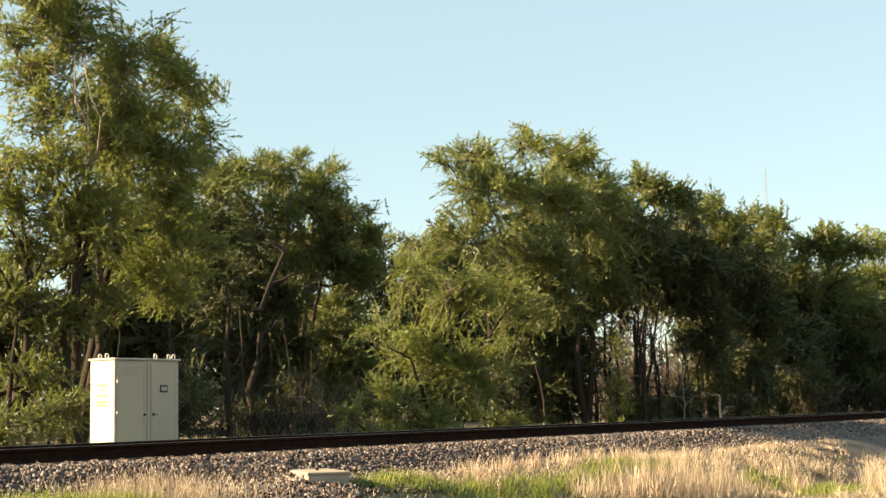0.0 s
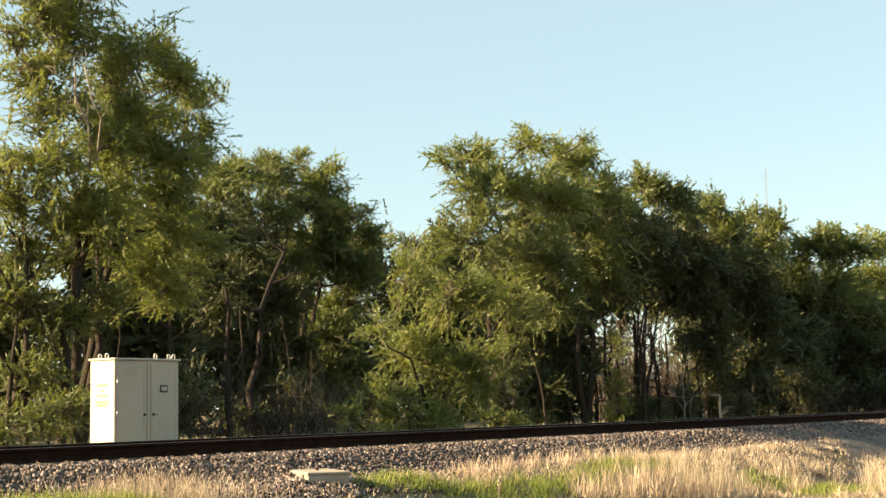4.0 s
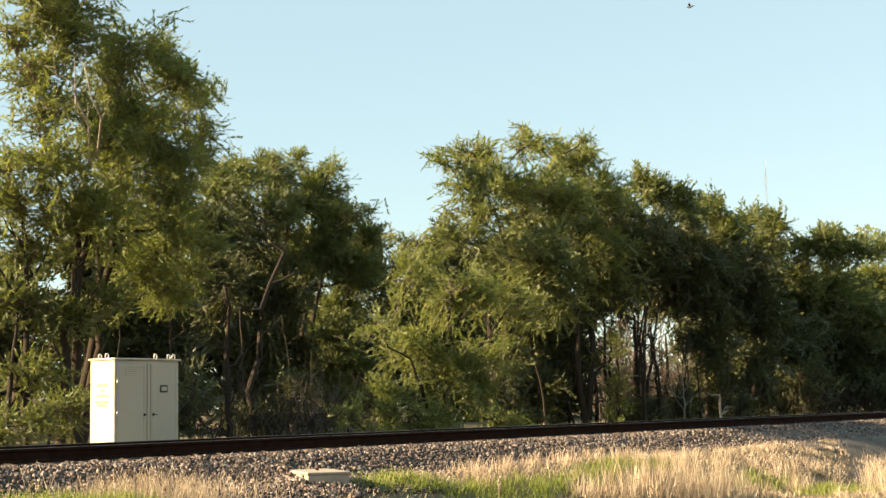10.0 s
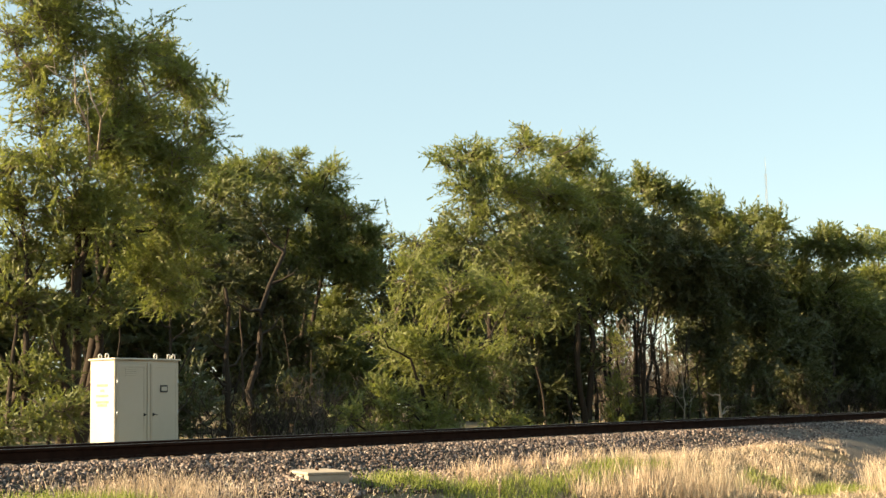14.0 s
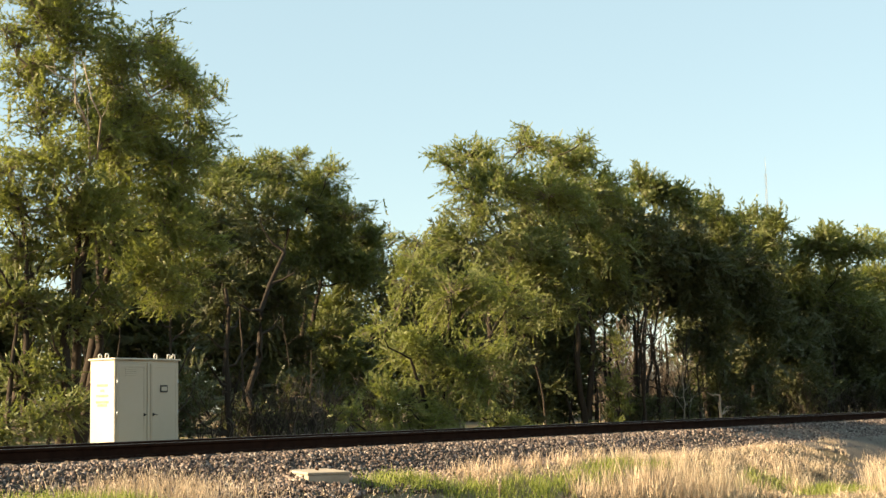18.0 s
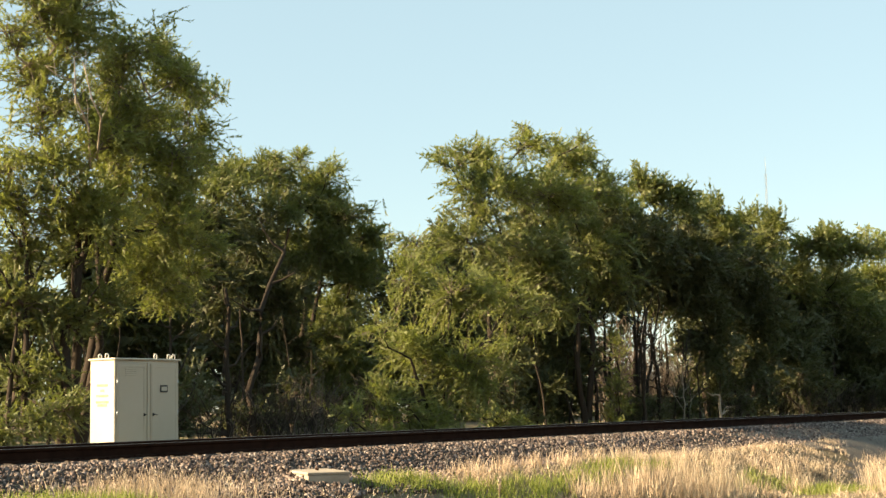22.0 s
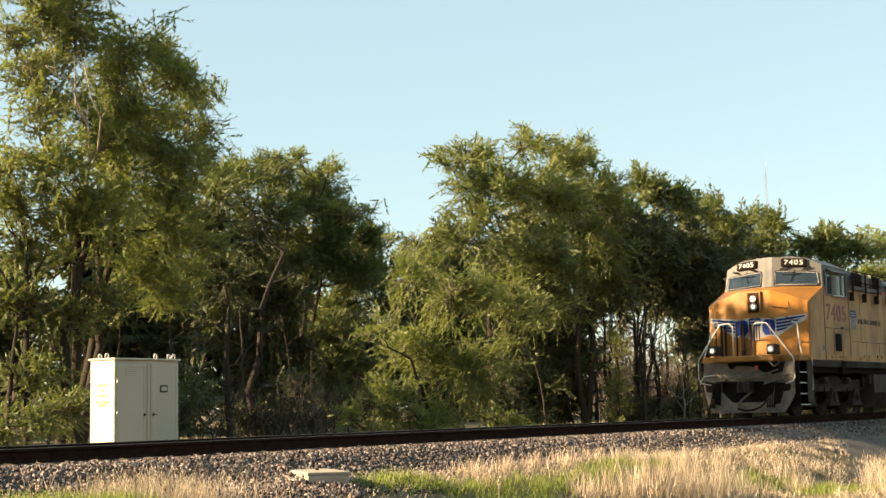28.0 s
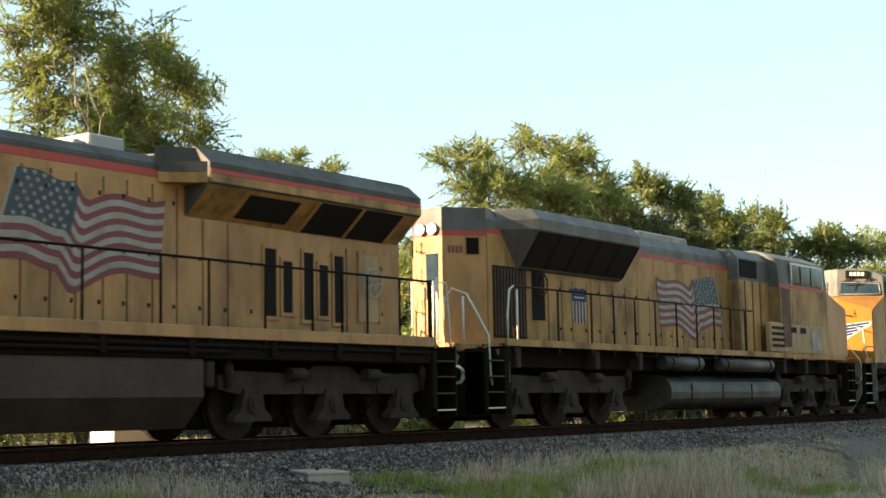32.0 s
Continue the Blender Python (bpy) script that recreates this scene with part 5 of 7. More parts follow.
def rake(bm, reach=0.12):
    """Leans what hangs below the coupler forward towards its foot, as the plow does."""
    for v in bm.verts:
        v.co.x -= reach * min(1.0, max(0.0, (1.02 - v.co.z) / 0.9))
    return bm


def wide_nose_locomotive(label, number):
    """A six-axle road locomotive with a wide nose, cab in front; x from the front coupler (0.6) to the rear one (21.55)."""
    loco = thing("locomotive", pose(0, 0, 0), label, "locomotive", "coupled locomotives")
    # deck, underframe and pilot
    part("underframe", boxed((1.9, 20.3, -1.42, 1.42, 1.22, 1.50), (1.0, 21.1, -0.5, 0.5, 0.62, 1.45), bevel=0.02), M_BLACK, loco, "black steel underframe")
    for s in (-1, 1):
        part("side_sill", boxed((8.6, 20.3, *sorted((s * 1.42, s * 1.50)), 1.52, 1.70), bevel=0.01), M_YELLOW_OLD, loco, "yellow walkway edge")
        part("walkway", boxed((8.6, 20.3, *sorted((s * 0.95, s * 1.42)), 1.50, 1.56), bevel=0.006), M_BLACK, loco, "dark steel walkway")
        part("pipe", rods([(7.4, s * 1.44, 1.42), (20.2, s * 1.44, 1.42)], r=0.035), M_BLACK, loco)
        part("pipe", rods([(9.0, s * 1.46, 1.33), (15.0, s * 1.46, 1.33)], r=0.035), M_BLACK, loco)
        for x in (9.4, 10.7, 12.5, 14.2, 16.0, 17.6, 19.2):
            part("sill_bracket", boxed((x - 0.06, x + 0.06, *sorted((s * 1.40, s * 1.50)), 1.26, 1.50), bevel=0.01), M_BLACK, loco)
    part("front_platform", boxed((0.62, 1.9, -0.92, 0.92, 1.55, 1.72), bevel=0.03), M_YELLOW, loco, "yellow front platform")
    for s in (-1, 1):
        part("platform_corner", boxed((1.15, 1.9, *sorted((s * 0.92, s * 1.46)), 1.55, 1.72), bevel=0.02), M_YELLOW, loco, "yellow platform corner")
    part("rear_platform", boxed((20.3, 21.3, -0.92, 0.92, 1.42, 1.62), bevel=0.03), M_YELLOW_OLD, loco, "yellow rear platform")
    bm = bmesh.new()
    prism(bm, [(-1.36, 1.30), (-1.38, 0.64), (-1.30, 0.46), (-1.10, 0.13), (1.10, 0.13), (1.20, 0.40), (1.28, 0.64), (1.36, 1.0), (1.36, 1.30), (0.78, 1.20), (0.78, 0.72), (0.46, 0.42), (-0.46, 0.42), (-0.78, 0.72), (-0.78, 1.20)], "x", 0.93, 1.0)
    part("pilot_plow", rake(bm), M_PILOT, loco, "dusty grey snow plow plate")
    part("pilot_face", boxed((0.985, 1.05, -1.36, 1.36, 1.0, 1.545), bevel=0.015), M_PILOT, loco, "dusty recessed pilot face")
    # black plate in the shape of the platform's shadow on the pilot face
    bm = bmesh.new()
    prism(bm, [(0.62, 1.535), (0.56, 1.38), (0.44, 1.36), (0.36, 1.46), (-0.10, 1.42), (-0.34, 1.33), (-0.66, 1.14), (-0.80, 1.10), (-1.02, 1.26), (-1.10, 1.535)], "x", 0.966, 0.984)
    part("platform_shadow", bm, M_BLACK, loco, "painted shadow under the front platform")
    part("pilot_beam", boxed((0.90, 0.98, -0.72, 0.72, 1.08, 1.22), bevel=0.015), M_PILOT, loco, "dusty pilot cross beam")
    for s in (-1, 1):
        bm = bmesh.new()
        prism(bm, [(s * 0.80, 0.94), (s * 1.30, 1.04), (s * 1.26, 0.74), (s * 1.06, 0.70), (s * 0.98, 0.38), (s * 0.80, 0.34)], "x", 0.918, 0.929)
        part("plow_recess", rake(bm), M_BLACK, loco, "black cut-out in the plow")
        if s > 0:
            part("hose_rack", boxed((0.80, 0.92, 0.62, 0.90, 1.02, 1.05), bevel=0.006), M_PILOT, loco, "dusty hose rack")
        else:
            frame_ = Matrix(((0, 0, -1, 0.84), (-1, 0, 0, -0.50), (0, 1, 0, 0.90), (0, 0, 0, 1)))
            bm = bmesh.new()
            for q in ([(0, 0), (0.62, 0.17), (0.62, 0.20), (0, 0.03)], [(0.02, 0.08), (0.60, 0.24), (0.60, 0.28), (0.02, 0.12)], *([(0.04 + 0.09 * k, 0.03 + 0.026 * k), (0.09 + 0.09 * k, 0.04 + 0.026 * k), (0.09 + 0.09 * k, 0.13 + 0.026 * k), (0.04 + 0.09 * k, 0.12 + 0.026 * k)] for k in range(7))):
                prism(bm, q, "z", 0.0, 0.03)
            bmesh.ops.transform(bm, matrix=frame_, verts=bm.verts)
            bmesh.ops.recalc_face_normals(bm, faces=bm.faces)
            part("hose_rack", bm, M_PILOT, loco, "dusty slotted hose rack")
    part("coupler_pocket", boxed((0.99, 1.06, -0.75, 0.75, 0.45, 1.0)), M_BLACK, loco)
    coupler(loco, 0.6, 1)
    coupler(loco, 21.55, -1)
    for s in (-1, 1):
        for k in range(4):
            y = s * (0.74 + 0.055 * k)
            sway = (0.20 if s > 0 else 0.10) - 0.01 * k
            hose = rods([(0.93, y, 1.02), (0.84, y, 1.0), (0.79, y + 0.3 * sway, 0.86), (0.78, y + 0.6 * sway, 0.62), (0.80, y + 0.85 * sway, 0.44), (0.82, y + sway, 0.34)], r=0.017, sides=6)
            drum(hose, (0.82, y + sway, 0.31), (0, 0, 1), 0.028, 0.08, 8)
            part("air_hose", rake(hose), M_BLACK, loco, "black hanging air hose")
        part("hose_valves", boxed((0.88, 0.95, *sorted((s * 0.68, s * 0.98)), 1.0, 1.10), (0.86, 0.93, *sorted((s * 0.74, s * 0.92)), 1.10, 1.16), bevel=0.01), M_PILOT, loco)
        part("uncoupling_lever", rods([(0.86, s * 1.3, 1.18), (0.84, s * 0.9, 1.20), (0.80, s * 0.45, 1.05), (0.78, s * 0.12, 1.06)], [(0.86, s * 1.3, 1.18), (0.82, s * 1.42, 0.95)], r=0.016), M_WHITE if s > 0 else M_PILOT, loco, "bent uncoupling lever")
        box_bm = boxed((0.56, 0.92, *sorted((s * 0.74, s * 1.0)), 1.74, 2.02), bevel=0.02)
        part("ditch_light_box", box_bm, M_TRUCK, loco)
        lamp_pair(loco, [(0.55, s * 0.87, 1.88)], (-1, 0, 0), 0.08, number is not None, "ditch_light")
        # end railings
        part("end_rail", rods([(0.70, s * 0.30, 1.72), (0.70, s * 0.30, 2.55), (0.70, s * 0.42, 2.64), (0.72, s * 0.70, 2.62), (0.78, s * 1.40, 1.66), (0.80, s * 1.44, 1.52), (0.80, s * 1.44, 1.10), (0.82, s * 1.36, 0.98), (0.92, s * 1.10, 0.92)], r=0.017), M_WHITE, loco, "white bent end railing")
        part("corner_grab", rods([(1.30, s * 1.48, 1.72), (1.36, s * 1.40, 2.0), (1.52, s * 1.28, 2.62), (1.62, s * 1.10, 2.68)], r=0.018), M_WHITE, loco, "white corner grab rail")
        part("step_grab", rods([(1.92, s * 1.50, 0.72), (1.92, s * 1.53, 0.8), (1.92, s * 1.53, 1.62), (1.88, s * 1.50, 1.70)], r=0.018), M_WHITE, loco, "white step grab rail")
        step_stack(loco, 1.12, 1.86, s * 0.98, s * 1.46, (0.34, 0.64, 0.94, 1.24), bright=4)
        step_stack(loco, 20.42, 21.0, s * 0.95, s * 1.46, (0.40, 0.70, 1.0, 1.28))
        part("step_panel", boxed((1.62, 2.06, *sorted((s * 1.465, s * 1.50)), 0.40, 1.54), bevel=0.01), M_TANK, loco, "grey panel behind the steps")
        part("rear_step_panel", boxed((20.30, 20.40, *sorted((s * 1.36, s * 1.46)), 0.42, 1.45), bevel=0.01), M_BLACK, loco)
        part("rear_corner_rail", rods([(20.35, s * 1.48, 1.5), (20.35, s * 1.48, 2.70), (20.75, s * 1.45, 2.70), (21.05, s * 1.30, 2.0), (21.10, s * 1.30, 0.9)], r=0.02), M_WHITE, loco, "white rear corner railing")
        part("rear_post", boxed((20.18, 20.24, *sorted((s * 1.44, s * 1.50)), 1.6, 2.72)), M_BLACK, loco)
    part("bell_lamp", drum(bmesh.new(), (0.90, -0.28, 1.38), (-1, 0, 0), 0.06, 0.06, 14), surface_red, loco, "round red marker")
    loop = bmesh.new()
    rod(loop, [(0.74, -0.66 + 0.0, 0.62), (0.72, -0.62, 0.42), (0.70, -0.48, 0.28), (0.69, -0.25, 0.20), (0.69, 0.0, 0.19), (0.70, 0.16, 0.24), (0.72, 0.22, 0.30)], 0.026, 8)
    part("glad_hand", rake(rods([(0.70, 0.22, 0.26), (0.70, 0.10, 0.46), (0.72, -0.08, 0.62), (0.76, -0.2, 0.72)], r=0.03, sides=8)), M_PILOT, loco, "dusty hose coupling")
    part("brake_hose", rake(loop), M_BLACK, loco, "thick black brake hose")
    cable = bmesh.new()
    rod(cable, [(0.85, 1.0, 1.25), (0.78, 0.6, 1.10), (0.75, 0.1, 1.05), (0.76, -0.3, 1.12), (0.84, -0.95, 1.32)], 0.02, 6)
    part("jumper_cable", cable, M_PILOT, loco, "dusty jumper cable")
    part("coiled_hose", rods([(0.66, -0.80, 1.72), (0.64, -0.72, 1.58), (0.66, -0.9, 1.40), (0.68, -1.05, 1.50), (0.67, -0.98, 1.70), (0.66, -0.84, 1.78)], r=0.022), M_PILOT, loco)
    # nose
    ys, xf, zt = (-1.52, -0.45, 0.45, 1.52), (1.84, 1.62, 1.62, 1.84), (3.24, 3.60, 3.60, 3.24)
    xr, zr = (3.04, 2.80, 2.80, 3.04), (3.72, 3.78, 3.78, 3.72)
    bm = bmesh.new()
    lo = [bm.verts.new((x, y, 1.58)) for x, y in zip(xf, ys)]
    hi = [bm.verts.new((x, y, z)) for x, y, z in zip(xf, ys, zt)]
    bk = [bm.verts.new((x, y, z)) for x, y, z in zip(xr, ys, zr)]
    bb = [bm.verts.new((3.04, y, 1.58)) for y in ys]
    for k in range(3):
        bm.faces.new((lo[k], lo[k + 1], hi[k + 1], hi[k]))
        for q in ([(hi[1], bk[1], bk[0]), (hi[0], hi[1], bk[0])], [(hi[1], hi[2], bk[2], bk[1])], [(hi[2], bk[3], bk[2]), (hi[2], hi[3], bk[3])])[k]:
            bm.faces.new(q)
        bm.faces.new((bk[k], bk[k + 1], bb[k + 1], bb[k]))
        bm.faces.new((bb[k], bb[k + 1], lo[k + 1], lo[k]))
    bm.faces.new((lo[0], hi[0], bk[0], bb[0]))
    bm.faces.new((lo[3], bb[3], bk[3], hi[3]))
    bmesh.ops.recalc_face_normals(bm, faces=bm.faces)
    bmesh.ops.bevel(bm, geom=[e for e in bm.edges if max(q.co.x for q in e.verts) < 2.9], offset=0.025, segments=2, affect="EDGES", clamp_overlap=True)
    nose = part("nose", bm, M_YELLOW, loco, "yellow faceted nose")
    # tan plates put the shade on the nose's sides into the colour
    for s in (-1, 1):
        part("nose_side", plates([[(1.87, 1.60), (3.03, 1.60), (3.03, 3.69), (1.87, 3.23)]], side(s * 1.52), 0.004), M_YELLOW_OLD, nose, "weathered yellow nose side toned for shade")
    left = facing((1.84, 1.52), (1.62, 0.45), 0)        # seen from the front: the far facet, the middle, the near facet
    mid = facing((1.62, 0.45), (1.62, -0.45), 0)
    right = facing((1.62, -0.45), (1.84, -1.52), 0)
    part("headlight_box", boxed((1.56, 1.64, -0.19, 0.19, 2.98, 3.54), bevel=0.02), surface_brown, nose, "dark headlight recess")
    part("headlight_frame", boxed((1.54, 1.60, 0.17, 0.22, 2.96, 3.56), (1.54, 1.60, -0.22, -0.17, 2.96, 3.56), (1.54, 1.60, -0.22, 0.22, 3.53, 3.58), bevel=0.008), M_YELLOW, nose)
    lamp_pair(loco, [(1.54, 0.0, 3.36), (1.54, 0.0, 3.14)], (-1, 0, 0), 0.085, number is not None)
    part("nose_door", plates([rect(0.26, 0.94, 1.76, 2.72)], left, 0.02), M_YELLOW, nose, "yellow nose door")
    part("door_gasket", plates([rect(0.22, 0.26, 1.72, 2.74), rect(0.40, 0.44, 1.76, 2.70), rect(0.94, 0.98, 1.72, 2.74)], left, 0.03), surface_brown, nose, "dark brown door edges")
    for x, y0, y1 in ((1.52, 0.98, 1.05), (1.52, 0.86, 0.93), (1.50, 0.30, 0.40), (1.50, 0.08, 0.16)):
        part("upright_guard", boxed((x, x + 0.05, y0, y1, 1.70, 2.64), bevel=0.01), surface_brown, nose, "dark brown upright guard")
    for path in ([(1.68, -0.55, 3.12), (1.58, -0.55, 3.12), (1.66, -0.95, 3.05), (1.70, -1.0, 3.12), (1.74, -0.98, 3.26), (1.70, -0.72, 3.28)], [(1.64, -0.5, 2.80), (1.56, -0.5, 2.80), (1.60, -0.72, 2.72)], [(1.72, -0.9, 2.82), (1.64, -0.9, 2.82), (1.72, -1.1, 2.72)], [(1.84, 1.2, 3.28), (1.9, 1.05, 3.42), (2.2, 0.9, 3.58)]):
        part("nose_grab", rods(path, r=0.012, sides=5), surface_brown, nose, "thin grab iron")
    # winged emblem across the nose: white ground, blue wing heads and feathers, a striped shield
    for f, u0, d, up in ((right, 0.0, 1, 0.0), (left, 1.09, -1, 0.021)):
        def w(pts):
            return [(u0 + d * a, b) for a, b in pts]
        part("emblem_ground", plates([w([(0.0, 2.30), (0.0, 2.79), (0.30, 2.82), (1.04, 2.88), (1.05, 2.77), (0.92, 2.66), (0.70, 2.60), (0.62, 2.52), (0.50, 2.45), (0.40, 2.40), (0.26, 2.30), (0.12, 2.26)])], f, 0.003, up), M_EMBLEM, nose, "white winged emblem ground")
        blue = [w([(0.17, 2.755 - 0.095 * k), (1.00 - 0.17 * k, 2.845 - 0.105 * k), (0.95 - 0.17 * k, 2.79 - 0.105 * k), (0.17, 2.695 - 0.095 * k)]) for k in range(4)]
        blue.append(w([(0.0, 2.33), (0.0, 2.76), (0.10, 2.75), (0.14, 2.68), (0.14, 2.44), (0.09, 2.32)]))
        for outline in blue:
            part("emblem_feather", plates([outline], f, 0.003, up + 0.003), M_BLUE, nose, "blue winged emblem feather")
    part("emblem_middle_ground", plates([[(0.02, 2.30), (0.20, 2.25), (0.70, 2.25), (0.88, 2.30), (0.88, 2.79), (0.70, 2.82), (0.20, 2.82), (0.02, 2.79)]], mid, 0.003), M_EMBLEM, nose)
    for d in (1, -1):
        head = [(0.45 + d * a, b) for a, b in ((0.43, 2.33), (0.43, 2.76), (0.33, 2.77), (0.22, 2.70), (0.21, 2.44), (0.30, 2.32))]
        part("emblem_head_field", plates([head], mid, 0.003, 0.003), M_BLUE, nose, "blue wing head")
    shield_paint(nose, mid @ Matrix.Translation((0, 0, 0.012)), 0.45, 2.50, 0.36, 0.66)
    # cab
    bm = bmesh.new()
    b0 = [bm.verts.new(c) for c in ((3.04, -1.52, 1.42), (3.04, -1.52, 3.70), (2.64, -0.12, 3.77), (2.64, 0.12, 3.77), (3.04, 1.52, 3.70), (3.04, 1.52, 1.42))]
    pane_u = Vector((0.40, -1.40, -0.07)).normalized()                # along the camera-side half of the front, outwards
    pane_n = pane_u.cross(Vector((0.16, 0.0, 0.88))).normalized()

    def front(y, z):
        """Where the half fronts lie, at a distance y from the middle and a height z."""
        return 2.64 - (pane_n.y * (-abs(y) + 0.12) + pane_n.z * (z - 3.77)) / pane_n.x

    tp = [bm.verts.new((front(y, z), y, z)) for y, z in ((-1.46, 4.38), (-1.0, 4.60), (-0.12, 4.65), (0.12, 4.65), (1.0, 4.60), (1.46, 4.38))]
    r0 = [bm.verts.new(c) for c in ((5.09, -1.52, 1.42), (5.09, -1.52, 3.70), (5.09, -1.50, 4.34), (5.09, -0.9, 4.60), (5.09, 0.0, 4.63), (5.09, 0.9, 4.60), (5.09, 1.50, 4.34), (5.09, 1.52, 3.70), (5.09, 1.52, 1.42))]
    for q in ((b0[1], b0[2], tp[2], tp[1], tp[0]), (b0[2], b0[3], tp[3], tp[2]), (b0[3], b0[4], tp[5], tp[4], tp[3]), (b0[0], b0[1], b0[2], b0[3], b0[4], b0[5]),
              (b0[0], r0[0], r0[1], b0[1]), (b0[1], r0[1], r0[2], tp[0]), (tp[0], r0[2], r0[3], tp[1]), (tp[1], r0[3], r0[4], tp[2]), (tp[2], r0[4], tp[3]), (tp[3], r0[4], r0[5], tp[4]), (tp[4], r0[5], r0[6], tp[5]),
              (b0[5], b0[4], r0[7], r0[8]), (b0[4], tp[5], r0[6], r0[7]), tuple(r0), (b0[0], b0[5], r0[8], r0[0])):
        bm.faces.new(q)
    bmesh.ops.recalc_face_normals(bm, faces=bm.faces)
    cab = part("cab", bm, M_GREY, loco, "grey cab top")
    for s in (-1, 1):
        f = side(s * 1.52)
        part("cab_side", plates([[(3.04, 1.60), (5.09, 1.60), (5.09, 3.47), (3.20, 3.47), (3.06, 3.70)]], f, 0.012), M_YELLOW_OLD, cab, "weathered yellow cab side")
        part("cab_red_edge", plates([[(3.06, 3.70), (3.20, 3.47), (3.24, 3.47), (3.24, 3.56), (3.14, 3.72)]], f, 0.014), M_RED, cab)
        part("window_frame", plates([rect(3.24, 3.28, 3.50, 4.16), rect(3.24, 4.93, 4.12, 4.16), rect(4.89, 4.93, 3.52, 4.16), rect(3.68, 3.73, 3.50, 4.13), rect(4.48, 4.56, 3.50, 4.13), rect(4.06, 4.10, 3.50, 4.13), rect(3.24, 4.93, 3.48, 3.52)], f, 0.035, 0.004), M_ALU, cab, "dull aluminium window frames")
        for u0, u1 in ((3.28, 3.68), (3.73, 4.06), (4.10, 4.48), (4.56, 4.89)):
            part("side_window", plates([rect(u0, u1, 3.52, 4.12)], f, 0.012, 0.004), M_GLASS, cab, "dark tinted side window")
        part("wind_deflector", boxed((3.74, 3.80, *sorted((s * 1.54, s * 1.68)), 3.52, 4.06), bevel=0.008), M_EMBLEM, cab, "pale wind deflector")
        part("armrest", boxed((3.70, 4.50, *sorted((s * 1.54, s * 1.62)), 3.46, 3.50), bevel=0.008), M_STEEL, cab)
        awn = boxed((3.42, 4.86, -0.14, 0.14, -0.008, 0.008))
        bmesh.ops.transform(awn, matrix=Matrix.Translation((0, s * 1.60, 4.20)) @ Euler((s * radians(-24), 0, 0)).to_matrix().to_4x4(), verts=awn.verts)
        part("sunshade", awn, M_GREY, cab, "grey window sunshade")
        part("louvre_panel", plates([rect(3.84, 4.34, 1.86, 2.38)], f, 0.014, 0.012), M_MESHDARK, cab, "black louvred panel")
        for k in range(8):
            part("louvre_slat", plates([rect(3.86, 4.32, 1.90 + 0.06 * k, 1.92 + 0.06 * k)], f, 0.02, 0.024), M_BLACK, cab)
        for q in ((3.03, 5.08, 2.52, 2.535), (3.03, 3.045, 1.62, 3.46), (3.74, 3.755, 1.66, 2.50), (4.44, 4.455, 1.66, 2.50), (3.76, 4.43, 1.68, 1.692)):
            part("seam", plates([rect(*q)], f, 0.006, 0.012), surface_brown, cab, "dark panel seam")
        part("door_handle", plates([rect(4.36, 4.56, 2.54, 2.58)], f, 0.02, 0.012), M_BLACK, cab)
        part("handle_cup", plates([rect(2.82, 2.845, 1.84, 2.04), rect(2.915, 2.94, 1.84, 2.04), rect(2.845, 2.915, 2.015, 2.04), rect(2.845, 2.915, 1.84, 1.865)], f, 0.014, 0.006), M_EMBLEM, cab, "pale rim of a recessed handle")
        part("handle_recess", plates([rect(2.845, 2.915, 1.865, 2.015)], f, 0.005, 0.006), surface_brown, cab, "dark handle recess")
        part("sill_band", plates([rect(1.98, 8.6, 1.40, 1.585)], side(s * 1.50), 0.03), M_SILL, loco, "grimy brown lower sill band")
        part("footstep_bracket", boxed((4.30, 4.62, *sorted((s * 1.46, s * 1.56)), 1.18, 1.58), bevel=0.02), M_BLACK, loco)
    for s in (-1, 1):
        u = pane_u if s < 0 else Vector((-pane_u.x, pane_u.y, -pane_u.z))
        n = pane_n if s < 0 else Vector((pane_n.x, -pane_n.y, pane_n.z))
        w = n.cross(u)
        face = Matrix(((u.x, w.x, n.x, 2.64), (u.y, w.y, n.y, s * 0.12), (u.z, w.z, n.z, 3.77), (0, 0, 0, 1)))
        out = [(-s * p, q) for p, q in ((0.09, 0.05), (1.33, 0.06), (1.36, 0.10), (1.31, 0.41), (1.26, 0.44), (0.12, 0.47), (0.08, 0.43))]
        if s > 0:
            out.reverse()
        part("windshield", plates([out], face, 0.012, 0.004), M_GLASS, cab, "dark reflecting windshield")

        def ring(shrink, lift):
            c = (-s * 0.71, 0.25)
            return [face @ Vector((c[0] + (p - c[0]) * (1 - shrink), c[1] + (q - c[1]) * (1 - 2.6 * shrink), lift)) for p, q in (*out, out[0])]

        part("windshield_frame", rods(ring(-0.008, 0.014), r=0.022, sides=6), M_GASKET, cab, "dark rubber windshield frame")
        part("windshield_trim", rods(ring(0.022, 0.02), r=0.011, sides=5), M_EMBLEM, cab, "thin pale windshield trim")
        on = lambda *pts: [face @ Vector((-s * p, q, h)) for p, q, h in pts]
        for arm in (on((0.62, 0.53, 0.03), (0.64, 0.44, 0.05), (0.60, 0.30, 0.04), (0.56, 0.16, 0.03)), on((0.30, 0.36, 0.04), (0.62, 0.36, 0.05), (0.84, 0.39, 0.04))):
            part("wiper", rods(arm, r=0.010, sides=5), M_BLACK, cab, "thin black wiper")
        for p in (0.22, 0.86):
            part("grab_iron", rods(on((p, 0.50, 0.0), (p + 0.04, 0.53, 0.06), (p + 0.24, 0.60, 0.07), (p + 0.28, 0.57, 0.06), (p + 0.06, 0.51, 0.06)), r=0.014, sides=5), M_BLACK, cab, "bent black wiper arm")
